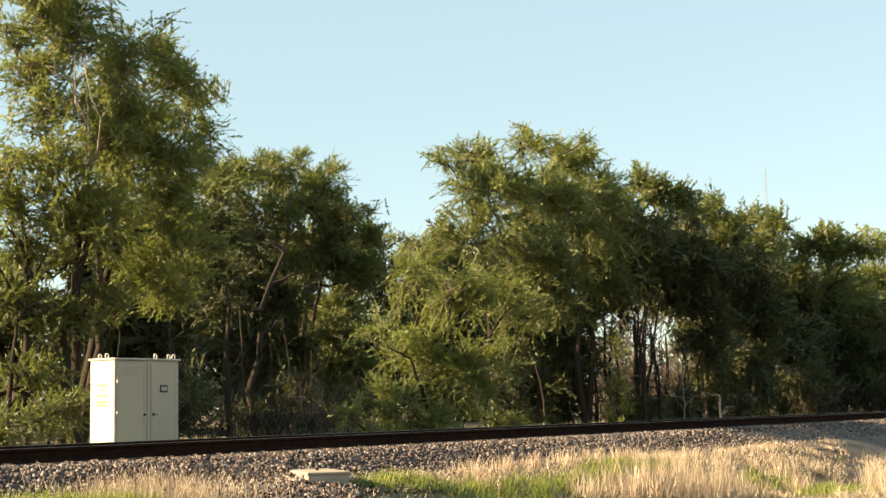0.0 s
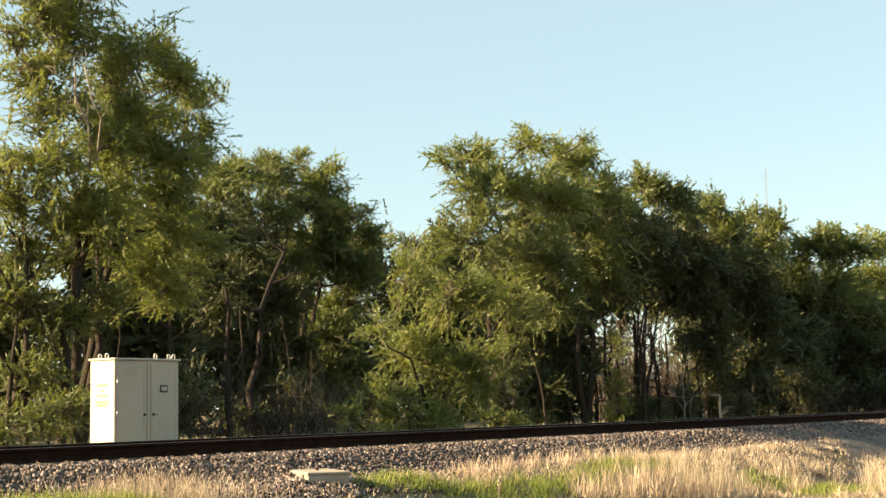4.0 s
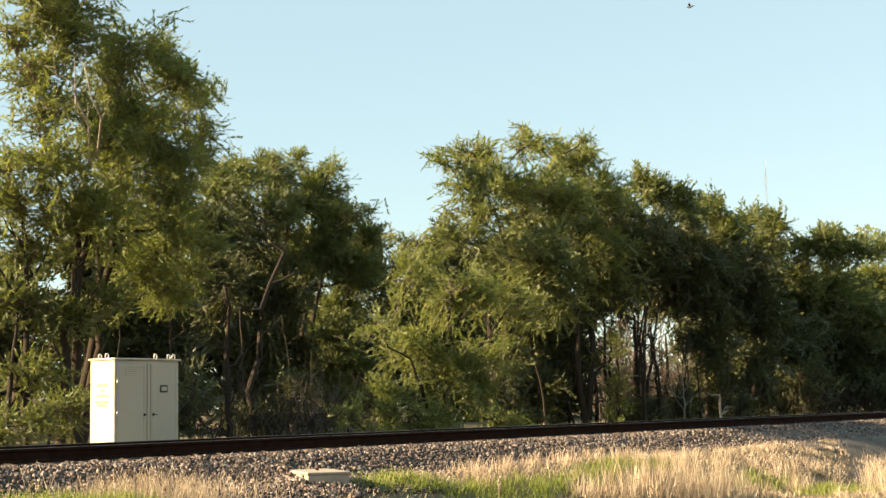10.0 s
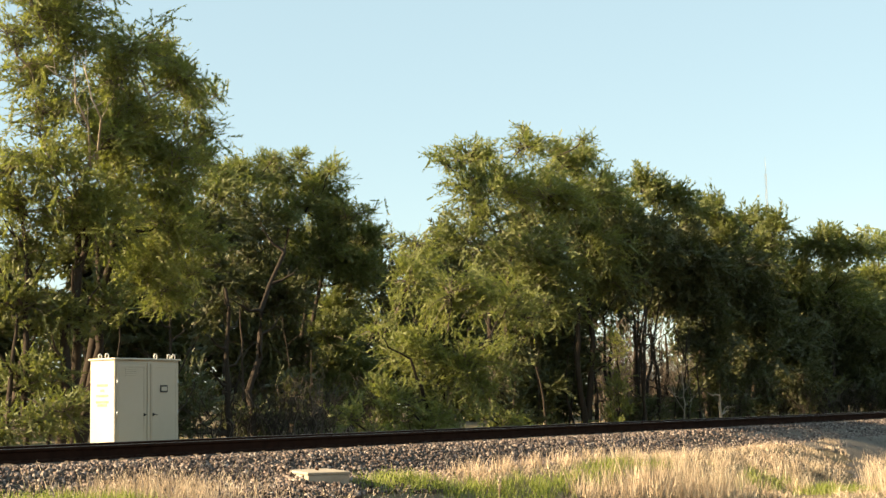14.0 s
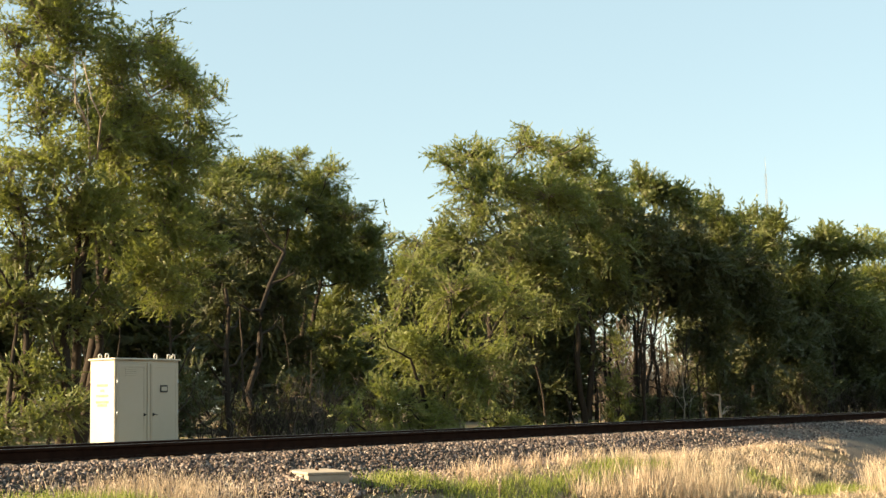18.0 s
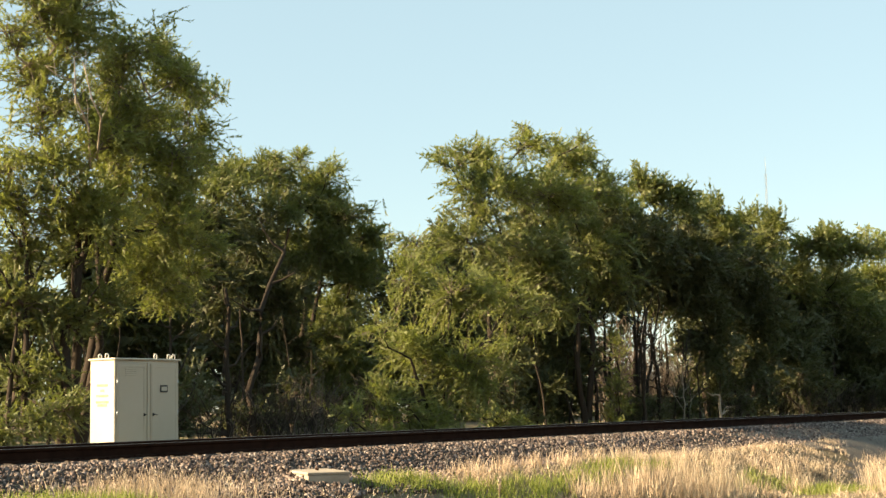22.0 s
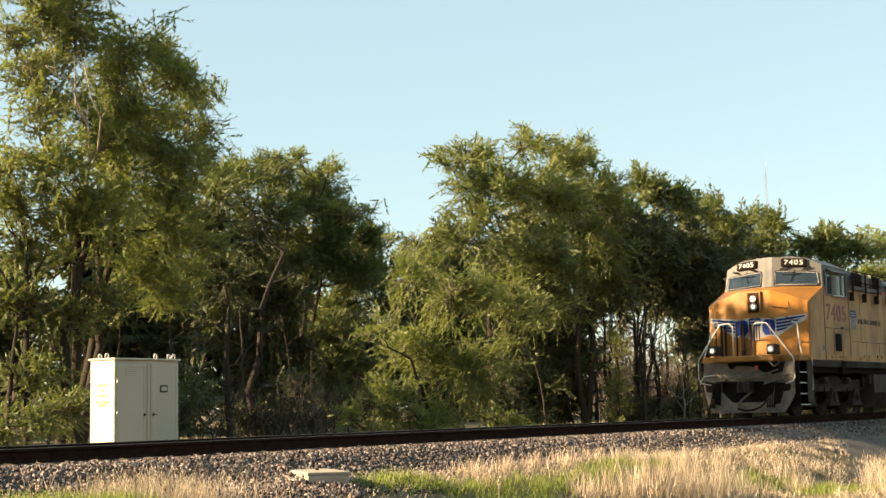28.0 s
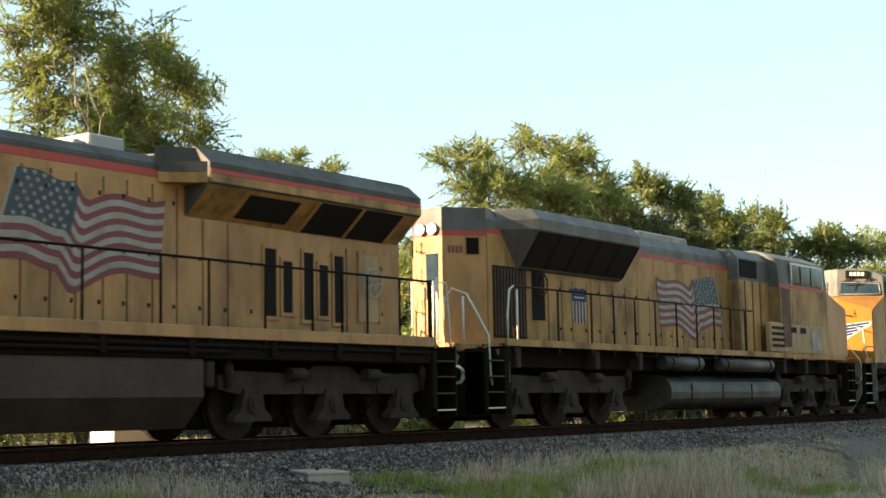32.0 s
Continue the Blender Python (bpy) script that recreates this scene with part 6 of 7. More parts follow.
        bm = boxed((0.26, 0.98, 0.60, 0.84, -0.05, 0.085), bevel=0.02)
        bmesh.ops.transform(bm, matrix=face @ Matrix.Diagonal((-s, 1, 1, 1)), verts=bm.verts)
        bmesh.ops.recalc_face_normals(bm, faces=bm.faces)
        part("number_board", bm, M_BLACK, cab, "black lit number board")
        nf = face @ Matrix.Translation((0.26 if s < 0 else -0.98, 0, 0.083))
        if number:
            lettering("board_number", number, 0.145, 0.54, nf, M_DIGIT, cab, "white board digits", 0.09, 0.647, 0.006, 1.12)
        else:
            part("board_number", plates([rect(0.13 + 0.12 * k, 0.22 + 0.12 * k, 0.66, 0.78) for k in range(4)], nf), M_DIGIT, cab, "white bars on the board")
    for q in ((3.5, 4.1, -0.5, 0.1, 4.60, 4.70), (4.3, 4.6, -0.2, 0.5, 4.60, 4.73), (3.3, 3.38, 0.5, 0.6, 4.58, 4.71), (4.75, 4.95, -0.75, -0.4, 4.56, 4.69)):
        part("roof_box", boxed(q, bevel=0.015), M_GREY, cab, "low grey box on the cab roof")
    horn = bmesh.new()
    for dy, dx in ((-0.1, 0.3), (0.0, 0.36), (0.1, 0.28)):
        drum(horn, (4.5 - dx / 2, 0.6 + dy, 4.70), (-1, 0, 0), 0.02, dx, 10, 0.06)
    part("horn", horn, M_STEEL, cab, "small air horn")
    part("bell", drum(bmesh.new(), (2.55, -0.9, 3.62), (0, 0, 1), 0.07, 0.12, 12, 0.03), M_YELLOW, nose, "small yellow bell")
    # equipment cab behind
    out = [(-1.52, 1.42), (-1.52, 3.98), (-1.38, 4.30), (-0.8, 4.44), (0.8, 4.44), (1.38, 4.30), (1.52, 3.98), (1.52, 1.42)]
    eq = shell(out, 5.095, 8.6, M_GREY, "equipment_cab", loco, "grey equipment cab top")
    mid_o = [(-1.26, 1.56), (-1.26, 4.12), (-1.05, 4.34), (1.05, 4.34), (1.26, 4.12), (1.26, 1.56)]
    eq2 = shell(mid_o, 8.6, 9.9, M_GREY, "blower_cab", loco, "grey blower cab top")
    for s in (-1, 1):
        f = side(s * 1.52)
        part("equipment_side", plates([rect(5.11, 8.59, 1.60, 3.72)], f, 0.012), M_YELLOW_OLD, eq, "yellow equipment cab side")
        part("lower_band", plates([rect(3.06, 8.57, 1.605, 1.745)], f, 0.004, 0.0125), M_YELLOW_LOW, eq, "dusty yellow lower band")
        part("equipment_red_edge", plates([rect(7.9, 8.59, 3.725, 3.84)], f, 0.012), M_RED, eq)
        for q in [(5.35, 8.55, 2.17, 2.185), (5.10, 5.115, 1.62, 3.70), (6.55, 6.56, 1.62, 2.16), (7.72, 7.73, 1.62, 2.16), (6.08, 6.09, 2.22, 3.68), (8.30, 8.31, 2.22, 3.68)]:
            part("seam", plates([rect(*q)], f, 0.006, 0.012), surface_brown, eq, "dark panel seam")
        for u in (6.30, 6.72, 7.5, 7.9, 8.42):
            part("latch", plates([rect(u, u + 0.03, 1.72, 1.79)], f, 0.02, 0.012), M_BLACK, eq, "small dark latch")
        for u in (3.5, 5.9, 7.6):
            part("lift_lug", plates([rect(u, u + 0.08, 1.64, 1.70)], f, 0.02, 0.012), M_YELLOW, eq)
        for x0 in (5.46, 7.12):
            gr = part("grid_louvre", boxed((x0, x0 + 0.72, *sorted((s * 1.50, s * 1.57)), 3.90, 4.27), bevel=0.01), M_MESHDARK, eq, "black blower louvre")
            for k in range(8):
                sl = boxed((x0 + 0.02, x0 + 0.70, -0.03, 0.03, -0.004, 0.004))
                bmesh.ops.transform(sl, matrix=Matrix.Translation((0, s * 1.575, 3.925 + 0.044 * k)) @ Euler((s * radians(35), 0, 0)).to_matrix().to_4x4(), verts=sl.verts)
                part("slat", sl, M_TRUCK, gr)
            for xp in (x0 - 0.05, x0 + 0.72):
                part("louvre_post", boxed((xp, xp + 0.05, *sorted((s * 1.50, s * 1.60)), 3.88, 4.30), bevel=0.006), M_GREY, eq)
        for u0, u1 in ((6.28, 6.64), (6.68, 7.04), (7.95, 8.2)):
            part("grid_panel", plates([rect(u0, u1, 3.92, 4.22)], f, 0.03, 0.002), M_GREY, eq, "grey access panel")
        part("lower_duct", boxed((5.5, 8.1, *sorted((s * 1.50, s * 1.60)), 3.74, 3.84), bevel=0.012), M_GREY, eq)
        for z in (3.96, 4.28):
            part("guard_rail", rods([(5.25, s * 1.68, z), (8.75, s * 1.66, z)], r=0.016), M_BLACK, eq)
        for x in (5.22, 6.36, 7.5, 8.6):
            post = boxed((x - 0.022, x + 0.022, *sorted((s * 1.63, s * 1.68)), 3.62, 4.28), bevel=0.006)
            prism(post, [(x - 0.045, 3.66), (x + 0.045, 3.66), (x + 0.03, 3.56), (x + 0.05, 3.40), (x - 0.05, 3.40), (x - 0.03, 3.56)], "y", *sorted((s * 1.55, s * 1.67)))
            part("guard_post", post, surface_brown, eq, "dark forked guard bracket")
        part("drain_pipe", rods([(8.8, s * 1.62, 4.28), (9.72, s * 1.40, 3.0), (9.74, s * 1.34, 2.75)], r=0.018), M_BLACK, eq2)
        f2 = side(s * 1.26)
        part("blower_side", plates([rect(8.61, 9.89, 1.60, 3.86)], f2, 0.012), M_YELLOW_OLD, eq2, "weathered yellow blower cab side")
        part("blower_red", plates([rect(8.61, 9.89, 3.865, 3.97)], f2, 0.012), M_RED, eq2)
        part("blower_hatch", plates([rect(8.95, 9.45, 3.62, 4.10)], f2, 0.02, 0.014), M_MESHDARK, eq2, "square black vent hatch")
        part("small_door", plates([rect(8.85, 9.40, 2.15, 2.95)], f2, 0.012, 0.014), M_YELLOW_OLD, eq2)
        part("door_edge", plates([rect(8.82, 9.43, 2.955, 2.985), rect(9.40, 9.42, 2.15, 2.95)], f2, 0.012, 0.014), surface_brown, eq2)
        if number:
            fo = f @ Matrix.Translation((0, 0, 0.012))
            fr = fo if s < 0 else fo @ Matrix.Translation((8.0, 0, 0)) @ Matrix.Diagonal((-1, 1, 1, 1))
            lettering("road_number", number, 0.50, 1.62, fr, M_NUMRED, loco, "red painted road number", 3.19 if s < 0 else 3.15, 2.74, 0.022, 1.16)
            lettering("slogan", "BUILDING AMERICA", 0.15, 2.05, fr, M_PRINT, loco, "dark painted lettering", 5.86 if s < 0 else 0.2, 2.73, 0.012)
        shield_paint(loco, f @ Matrix.Translation((0, 0, 0.012)), 5.44, 2.83, 0.50, 0.60)
    # engine hood
    hood = shell([(-0.95, 1.56), (-0.95, 4.10), (-0.78, 4.26), (0.78, 4.26), (0.95, 4.10), (0.95, 1.56)], 9.9, 20.0, M_SOOT, "hood", loco, "long engine hood with a sooty grey roof")
    for s in (-1, 1):
        f = side(s * 0.95)
        part("hood_side", plates([rect(9.905, 19.99, 1.60, 3.90)], f, 0.008), M_YELLOW_OLD, hood, "weathered yellow hood side")
        part("hood_red_stripe", plates([rect(9.905, 14.2, 3.905, 4.02)], f, 0.008), M_RED, hood, "red stripe under the roof")
        xs = [10.0, 10.45, 11.0, 11.5, 12.0, 12.45, 12.95, 13.4, 13.9, 14.4, 14.95, 15.5, 16.1]
        door_panels(hood, s * 0.958, list(zip(xs, xs[1:])), 1.72, 3.80, M_YELLOW_OLD, (2.0, 2.75, 3.55))
        flag_paint(loco, s * 0.975, 11.40, 2.75, 2.34)
        for u0, u1, v0, v1 in ((16.34, 16.62, 1.95, 3.04), (16.78, 17.02, 2.02, 2.86), (17.30, 17.56, 1.92, 3.04), (17.70, 17.94, 2.0, 2.86), (18.10, 18.36, 1.90, 3.04)):
            lv = part("door_louvre", plates([rect(u0, u1, v0, v1)], f, 0.02, 0.008), M_MESHDARK, hood, "tall black louvre")
            part("louvre_frame", plates([rect(u0 - 0.05, u0, v0 - 0.06, v1 + 0.06), rect(u1, u1 + 0.05, v0 - 0.06, v1 + 0.06), rect(u0, u1, v1, v1 + 0.06), rect(u0, u1, v0 - 0.06, v0)], f, 0.03, 0.008), M_YELLOW_OLD, lv)
        door_panels(hood, s * 0.958, [(18.45, 18.95), (18.95, 19.5)], 1.72, 3.20, M_YELLOW_OLD, (2.1, 2.9))
        part("brake_panel", plates([rect(18.78, 19.34, 1.95, 3.12)], f, 0.02, 0.024), M_BATTERY, hood, "pale dusty panel behind the brake wheel")
        part("brake_panel_edge", plates([rect(18.74, 18.78, 1.92, 3.16), rect(19.34, 19.38, 1.92, 3.16), rect(18.78, 19.34, 3.12, 3.16)], f, 0.03, 0.024), M_YELLOW_OLD, hood)
        part("hand_brake", hand_wheel(bmesh.new(), (19.05, s * 1.08, 2.62), 0.25), M_EMBLEM, hood, "pale hand brake wheel")
        # radiator wings
        bm = bmesh.new()
        prof = [(0.94, 3.36), (1.48, 3.84), (1.50, 4.16), (1.22, 4.40), (0.9, 4.40), (0.9, 3.36)]
        prism(bm, [(s * u, v) for u, v in prof], "x", 14.55, 19.95)
        wing = part("radiator_wing", bm, M_SOOT, loco, "flared radiator section, grey above")
        bm = bmesh.new()
        tri = [(14.0, 0.97), (14.56, 1.47), (14.56, 0.97)]
        prism(bm, [(u, s * v) for u, v in tri], "z", 4.0, 4.16)
        prism(bm, [(14.0, s * 0.9), (14.56, s * 1.22), (14.56, s * 0.9)], "z", 4.165, 4.39)
        part("wing_front", bm, M_SOOT, wing, "angled grey wing front")
        bm = bmesh.new()
        prism(bm, [(u, s * v) for u, v in tri], "z", 3.84, 3.995)
        part("wing_front_band", bm, M_YELLOW_GRIMY, wing, "angled yellow wing front")
        fw_ = side(s * 1.50)
        part("wing_band", plates([rect(14.56, 19.94, 3.86, 3.99)], fw_, 0.006), M_YELLOW_GRIMY, wing, "yellow band under the red")
        part("wing_red_stripe", plates([rect(14.56, 19.94, 3.995, 4.06)], fw_, 0.006), M_RED, wing)
        nx = Vector((0, s * 0.48, -0.54)).normalized()
        vx = Vector((0, s * 0.54, 0.48)).normalized()
        fu = Matrix(((1, vx.x, nx.x, 0), (0, vx.y, nx.y, s * 0.94), (0, vx.z, nx.z, 3.36), (0, 0, 0, 1)))
        part("wing_underside", plates([rect(14.57, 19.93, 0.02, 0.70)], fu, 0.006), M_YELLOW_GRIMY, wing)
        for u0, u1, v0, v1 in ((15.55, 16.75, 0.14, 0.62), (17.2, 18.3, 0.03, 0.69), (18.37, 19.45, 0.03, 0.69)):
            part("radiator_mesh", plates([rect(u0, u1, v0, v1)], fu, 0.012, 0.008), M_MESHDARK, wing, "black radiator intake mesh")
        for u0, u1 in ((17.11, 17.19), (18.305, 18.365), (19.46, 19.53)):
            part("wing_strut", plates([rect(u0, u1, 0.02, 0.70)], fu, 0.03, 0.008), M_YELLOW_OLD, wing)
        handrail_run(loco, s * 1.47, [9.55, 10.63, 12.13, 13.58, 14.56, 15.8, 16.94, 17.7, 18.38, 19.3], 1.62, 2.69, 8.45, 20.2, M_BLACK)
        # fuel tank side fittings
        part("tank_bracket", boxed((7.05, 7.3, *sorted((s * 1.15, s * 1.40)), 0.9, 1.25), bevel=0.03), M_TRUCK, loco)
        part("tank_bracket", boxed((14.6, 14.8, *sorted((s * 1.1, s * 1.38)), 0.8, 1.2), bevel=0.03), M_TRUCK, loco)
        part("fuel_cap", drum(bmesh.new(), (9.1, s * 1.44, 1.12), (0, s, 0), 0.06, 0.06, 12), M_TRUCK, loco)
    # white paint on housing and duct stands for the sun on them
    part("exhaust_housing", boxed((13.05, 13.75, -0.55, 0.55, 4.26, 4.50), bevel=0.03), M_EMBLEM, hood, "exhaust housing painted pale for the sun on it")
    part("exhaust_duct", boxed((12.85, 13.045, -0.45, 0.45, 4.26, 4.40), bevel=0.03), M_EMBLEM, hood)
    for q in ((10.2, 11.0, -0.6, 0.6, 4.26, 4.33), (11.3, 12.1, -0.55, 0.55, 4.26, 4.31), (13.8, 13.98, -0.6, 0.6, 4.26, 4.36)):
        part("roof_hatch", boxed(q, bevel=0.02), M_SOOT, hood)
    part("fan_deck", boxed((14.6, 19.9, -1.18, 1.18, 4.385, 4.43), bevel=0.015), M_SOOT, hood, "flat sooty radiator roof")
    part("rear_door", plates([rect(0.35, 1.0, 1.75, 3.5)], facing((20.0, -0.95), (20.0, 0.95), 0), 0.02), M_YELLOW_OLD, hood, "yellow rear hood door")
    part("rear_face", plates([rect(0.02, 1.88, 1.60, 3.90)], facing((20.0, -0.95), (20.0, 0.95), 0), 0.008), M_YELLOW_OLD, hood, "yellow rear hood face")
    bm = bmesh.new()
    prism(bm, [(-1.36, 1.25), (-1.42, 1.18), (-1.42, 0.66), (-1.02, 0.20), (1.02, 0.20), (1.42, 0.66), (1.42, 1.18), (1.36, 1.25)], "x", 7.42, 14.5)
    tank = part("fuel_tank", bm, M_TANK, loco, "grey-brown fuel tank with a chamfered belly")
    part("tank_weld", boxed((10.3, 10.33, -1.428, 1.428, 0.66, 1.2)), M_BLACK, tank)
    truck_set(loco, (2.47, 4.39, 6.33), 1)
    truck_set(loco, (15.78, 17.75, 19.72), 2)
    return loco


M_TREAD = surface("dark_tread_steel", (0.028, 0.022, 0.018), (0.015, 0.012, 0.010), 0.5, 0.6, big=6, fine=60)
surface_red = surface("red_marker_glass", (0.55, 0.08, 0.07), (0.3, 0.05, 0.05), 0.3, 0.3, big=5, fine=60)
M_GASKET = surface("black_window_rubber", (0.022, 0.020, 0.019), (0.04, 0.036, 0.032), 0.5, 0.6, big=5, fine=60, spec=0.25)
surface_brown = surface("dark_brown_rubber", (0.030, 0.014, 0.010), (0.014, 0.009, 0.007), 0.5, 0.7, big=5, fine=60, spec=0.1)
M_DIGIT = surface("white_board_digit", (0.46, 0.45, 0.42), (0.36, 0.34, 0.3), 0.2, 0.5, big=5, fine=60)


def hood_first_locomotive(label):
    """A six-axle road locomotive running long hood first; x from its leading coupler (0) to the other (21.3)."""
    loco = thing("locomotive", pose(0, 0, 0), label, "locomotive", "coupled locomotives")
    part("underframe", boxed((1.0, 20.2, -1.16, 1.16, 1.20, 1.60), (0.5, 20.9, -0.5, 0.5, 0.62, 1.55), bevel=0.02), M_BLACK, loco, "black steel underframe")
    out = [(-0.9, 1.6), (-0.9, 4.14), (-0.72, 4.40), (0.72, 4.40), (0.9, 4.14), (0.9, 1.6)]
    hood = shell(out, 1.44, 14.2, M_GREY, "hood", loco, "long engine hood with a grey roof")
    bm = bmesh.new()
    prism(bm, [(0.70, -0.34), (0.70, 0.34), (1.43, 0.9), (1.43, -0.9)], "z", 1.6, 3.80)
    end = part("hood_end", bm, M_YELLOW_OLD, loco, "yellow hood end with chamfered corners")
    bm = bmesh.new()
    prism(bm, [(0.70, -0.34), (0.70, 0.34), (1.43, 0.9), (1.43, -0.9)], "z", 3.90, 4.36)
    part("hood_end_top", bm, M_GREY, end, "grey end roof")
    bm = bmesh.new()
    prism(bm, [(0.695, -0.345), (0.695, 0.345), (1.435, 0.905), (1.435, -0.905)], "z", 3.80, 3.90)
    part("hood_end_red", bm, M_RED, end)
    ef = facing((0.70, 0.34), (0.70, -0.34), 0)
    part("end_door_window", plates([rect(0.30, 0.58, 2.55, 3.45)], ef, 0.012), M_GLASS, end, "dark end door window")
    for path in ([(0.62, 0.22, 3.72), (0.62, 0.22, 3.5), (0.66, 0.10, 3.5)], [(0.62, 0.22, 3.2), (0.62, 0.22, 2.9), (0.66, 0.10, 2.9)], [(0.62, 0.22, 2.6), (0.62, 0.22, 2.3), (0.66, 0.1, 2.3)]):
        part("end_grab", rods(path, r=0.014), M_YELLOW, end)
    lamp_pair(loco, [(0.66, 0.14, 3.94), (0.66, -0.14, 3.94)], (-1, 0, 0), 0.10, False)
    for s in (-1, 1):
        cf = facing((0.70, s * 0.34), (1.43, s * 0.9), 0) if s < 0 else facing((1.43, 0.9), (0.70, 0.34), 0)
        part("corner_number_board", plates([rect(0.50, 0.76, 3.44, 3.76)], cf, 0.03), M_BLACK, end, "dark corner number board")
        part("corner_number_bars", plates([rect(0.12 + 0.08 * k, 0.18 + 0.08 * k, 3.46, 3.60) for k in range(4)], cf, 0.003), M_NUMRED, end, "faded red number bars")
        f = side(s * 0.9)
        part("hood_side", plates([rect(1.45, 14.19, 1.66, 3.86)], f, 0.008), M_YELLOW_GRIMY, hood, "weathered yellow hood side")
        for u0, u1 in ((1.45, 2.0), (7.5, 14.19)):
            part("hood_red_stripe", plates([rect(u0, u1, 3.865, 3.96)], f, 0.008), M_RED, hood)
        part("end_grille", plates([rect(1.62, 2.86, 1.80, 3.24)], f, 0.02, 0.008), M_MESHDARK, hood, "tall dark grille door")
        for k in range(10):
            part("grille_slat", plates([rect(1.66 + 0.12 * k, 1.69 + 0.12 * k, 1.84, 3.20)], f, 0.012, 0.028), M_BROWNDOOR, hood)
        part("recess", plates([rect(3.10, 3.62, 2.2, 3.25)], f, 0.012, 0.008), M_MESHDARK, hood)
        part("hand_brake", hand_wheel(bmesh.new(), (3.36, s * 1.0, 2.95), 0.24), M_TRUCK, hood, "dark hand brake wheel")
        xs = [3.75, 4.3, 4.75, 5.4, 6.0, 6.6, 7.2, 7.8, 8.4, 9.0, 9.6, 10.2, 10.8, 11.4, 12.0, 12.5, 13.0]
        door_panels(hood, s * 0.908, list(zip(xs, xs[1:])), 1.78, 3.10, M_YELLOW_GRIMY, (2.05, 2.9))
        shield_paint(loco, f @ Matrix.Translation((0, 0, 0.024)), 5.05, 2.58, 0.60, 0.78)
        flag_paint(loco, s * 0.93, 12.1, 3.3, 2.20, flip=True)
        # flared radiator
        bm = bmesh.new()
        prism(bm, [(s * u, v) for u, v in [(0.89, 3.20), (1.0, 3.24), (1.50, 3.98), (1.50, 4.20), (1.30, 4.42), (0.7, 4.46), (0.7, 3.20)]], "x", 2.5, 6.9)
        flare = part("radiator_flare", bm, M_GREY, loco, "large flared radiator housing, grey")
        for xa, xb in ((1.9, 2.5), (7.5, 6.9)):
            bm = bmesh.new()
            a = [bm.verts.new((xb, s * u, v)) for u, v in [(0.89, 3.24), (1.50, 3.98), (1.50, 4.20), (1.30, 4.42), (0.75, 4.46)]]
            b = [bm.verts.new((xa, s * u, v)) for u, v in [(0.89, 3.24), (0.90, 3.98), (0.90, 4.14), (0.80, 4.36), (0.72, 4.40)]]
            for k in range(4):
                bm.faces.new((a[k], a[k + 1], b[k + 1], b[k]))
            bm.faces.new(a)
            bm.faces.new(b)
            bmesh.ops.recalc_face_normals(bm, faces=bm.faces)
            part("flare_end", bm, M_GREY, flare)
        vx = Vector((0, s * 0.50, 0.74)).normalized()
        nx = Vector((0, s * 0.74, -0.50)).normalized()
        fu = Matrix(((1, vx.x, nx.x, 0), (0, vx.y, nx.y, s * 1.0), (0, vx.z, nx.z, 3.24), (0, 0, 0, 1)))
        part("flare_mesh", plates([rect(2.55, 6.85, 0.04, 0.86)], fu, 0.012), M_MESHDARK, flare, "wide black radiator mesh")
        for k in range(6):
            part("flare_rib", plates([rect(2.55 + 0.86 * k - 0.015, 2.55 + 0.86 * k + 0.015, 0.04, 0.86)], fu, 0.012, 0.014), M_BLACK, flare)
        handrail_run(loco, s * 1.47, [1.5, 3.2, 4.6, 5.6, 6.6, 7.6, 8.7, 9.8, 10.8, 11.8, 12.7], 1.66, 2.78, 1.5, 13.2, M_YELLOW_GRIMY if s > 0 else surface_brown)
        part("end_rail", rods([(1.3, s * 1.46, 0.9), (1.28, s * 1.46, 2.2), (1.36, s * 1.46, 2.70), (1.5, s * 1.47, 2.78)], [(1.62, s * 1.47, 1.70), (1.62, s * 1.47, 2.72)], r=0.02), M_WHITE, loco, "white bent end railing")
        part("front_end_rail", rods([(0.35, s * 0.6, 1.6), (0.35, s * 0.6, 2.5), (0.45, s * 0.72, 2.72), (0.55, s * 1.0, 2.60), (0.75, s * 1.36, 1.80), (0.75, s * 1.38, 1.0), (0.9, s * 1.32, 0.85)], [(0.5, s * 0.25, 1.6), (0.5, s * 0.25, 2.9)], r=0.02), M_WHITE, loco, "white angled end railing")
        part("side_sill", boxed((1.2, 20.0, *sorted((s * 1.42, s * 1.50)), 1.60, 1.74), bevel=0.01), M_YELLOW_GRIMY, loco, "yellow walkway edge")
        part("walkway", boxed((1.2, 14.2, *sorted((s * 0.9, s * 1.42)), 1.60, 1.66)), M_BLACK, loco)
        step_stack(loco, 0.55, 1.15, s * 0.95, s * 1.46, (0.42, 0.72, 1.02, 1.32))
        step_stack(loco, 20.25, 20.85, s * 0.95, s * 1.46, (0.42, 0.72, 1.02, 1.32))
        part("step_panel", boxed((1.18, 1.36, *sorted((s * 1.40, s * 1.47)), 0.42, 1.60), bevel=0.01), M_BLACK, loco, "dark panel beside the steps")
        # tanks under the sill
        for x0, x1 in ((8.1, 10.1), (11.2, 14.5)):
            tank = drum(bmesh.new(), ((x0 + x1) / 2, s * 1.34, 1.38), (1, 0, 0), 0.175, x1 - x0, 20)
            bmesh.ops.bevel(tank, geom=[e for e in tank.edges if abs(e.verts[0].co.x - e.verts[1].co.x) < 1e-4], offset=0.03, segments=2, affect="EDGES")
            part("air_tank", tank, M_STEELGREY, loco, "long grey air reservoir")
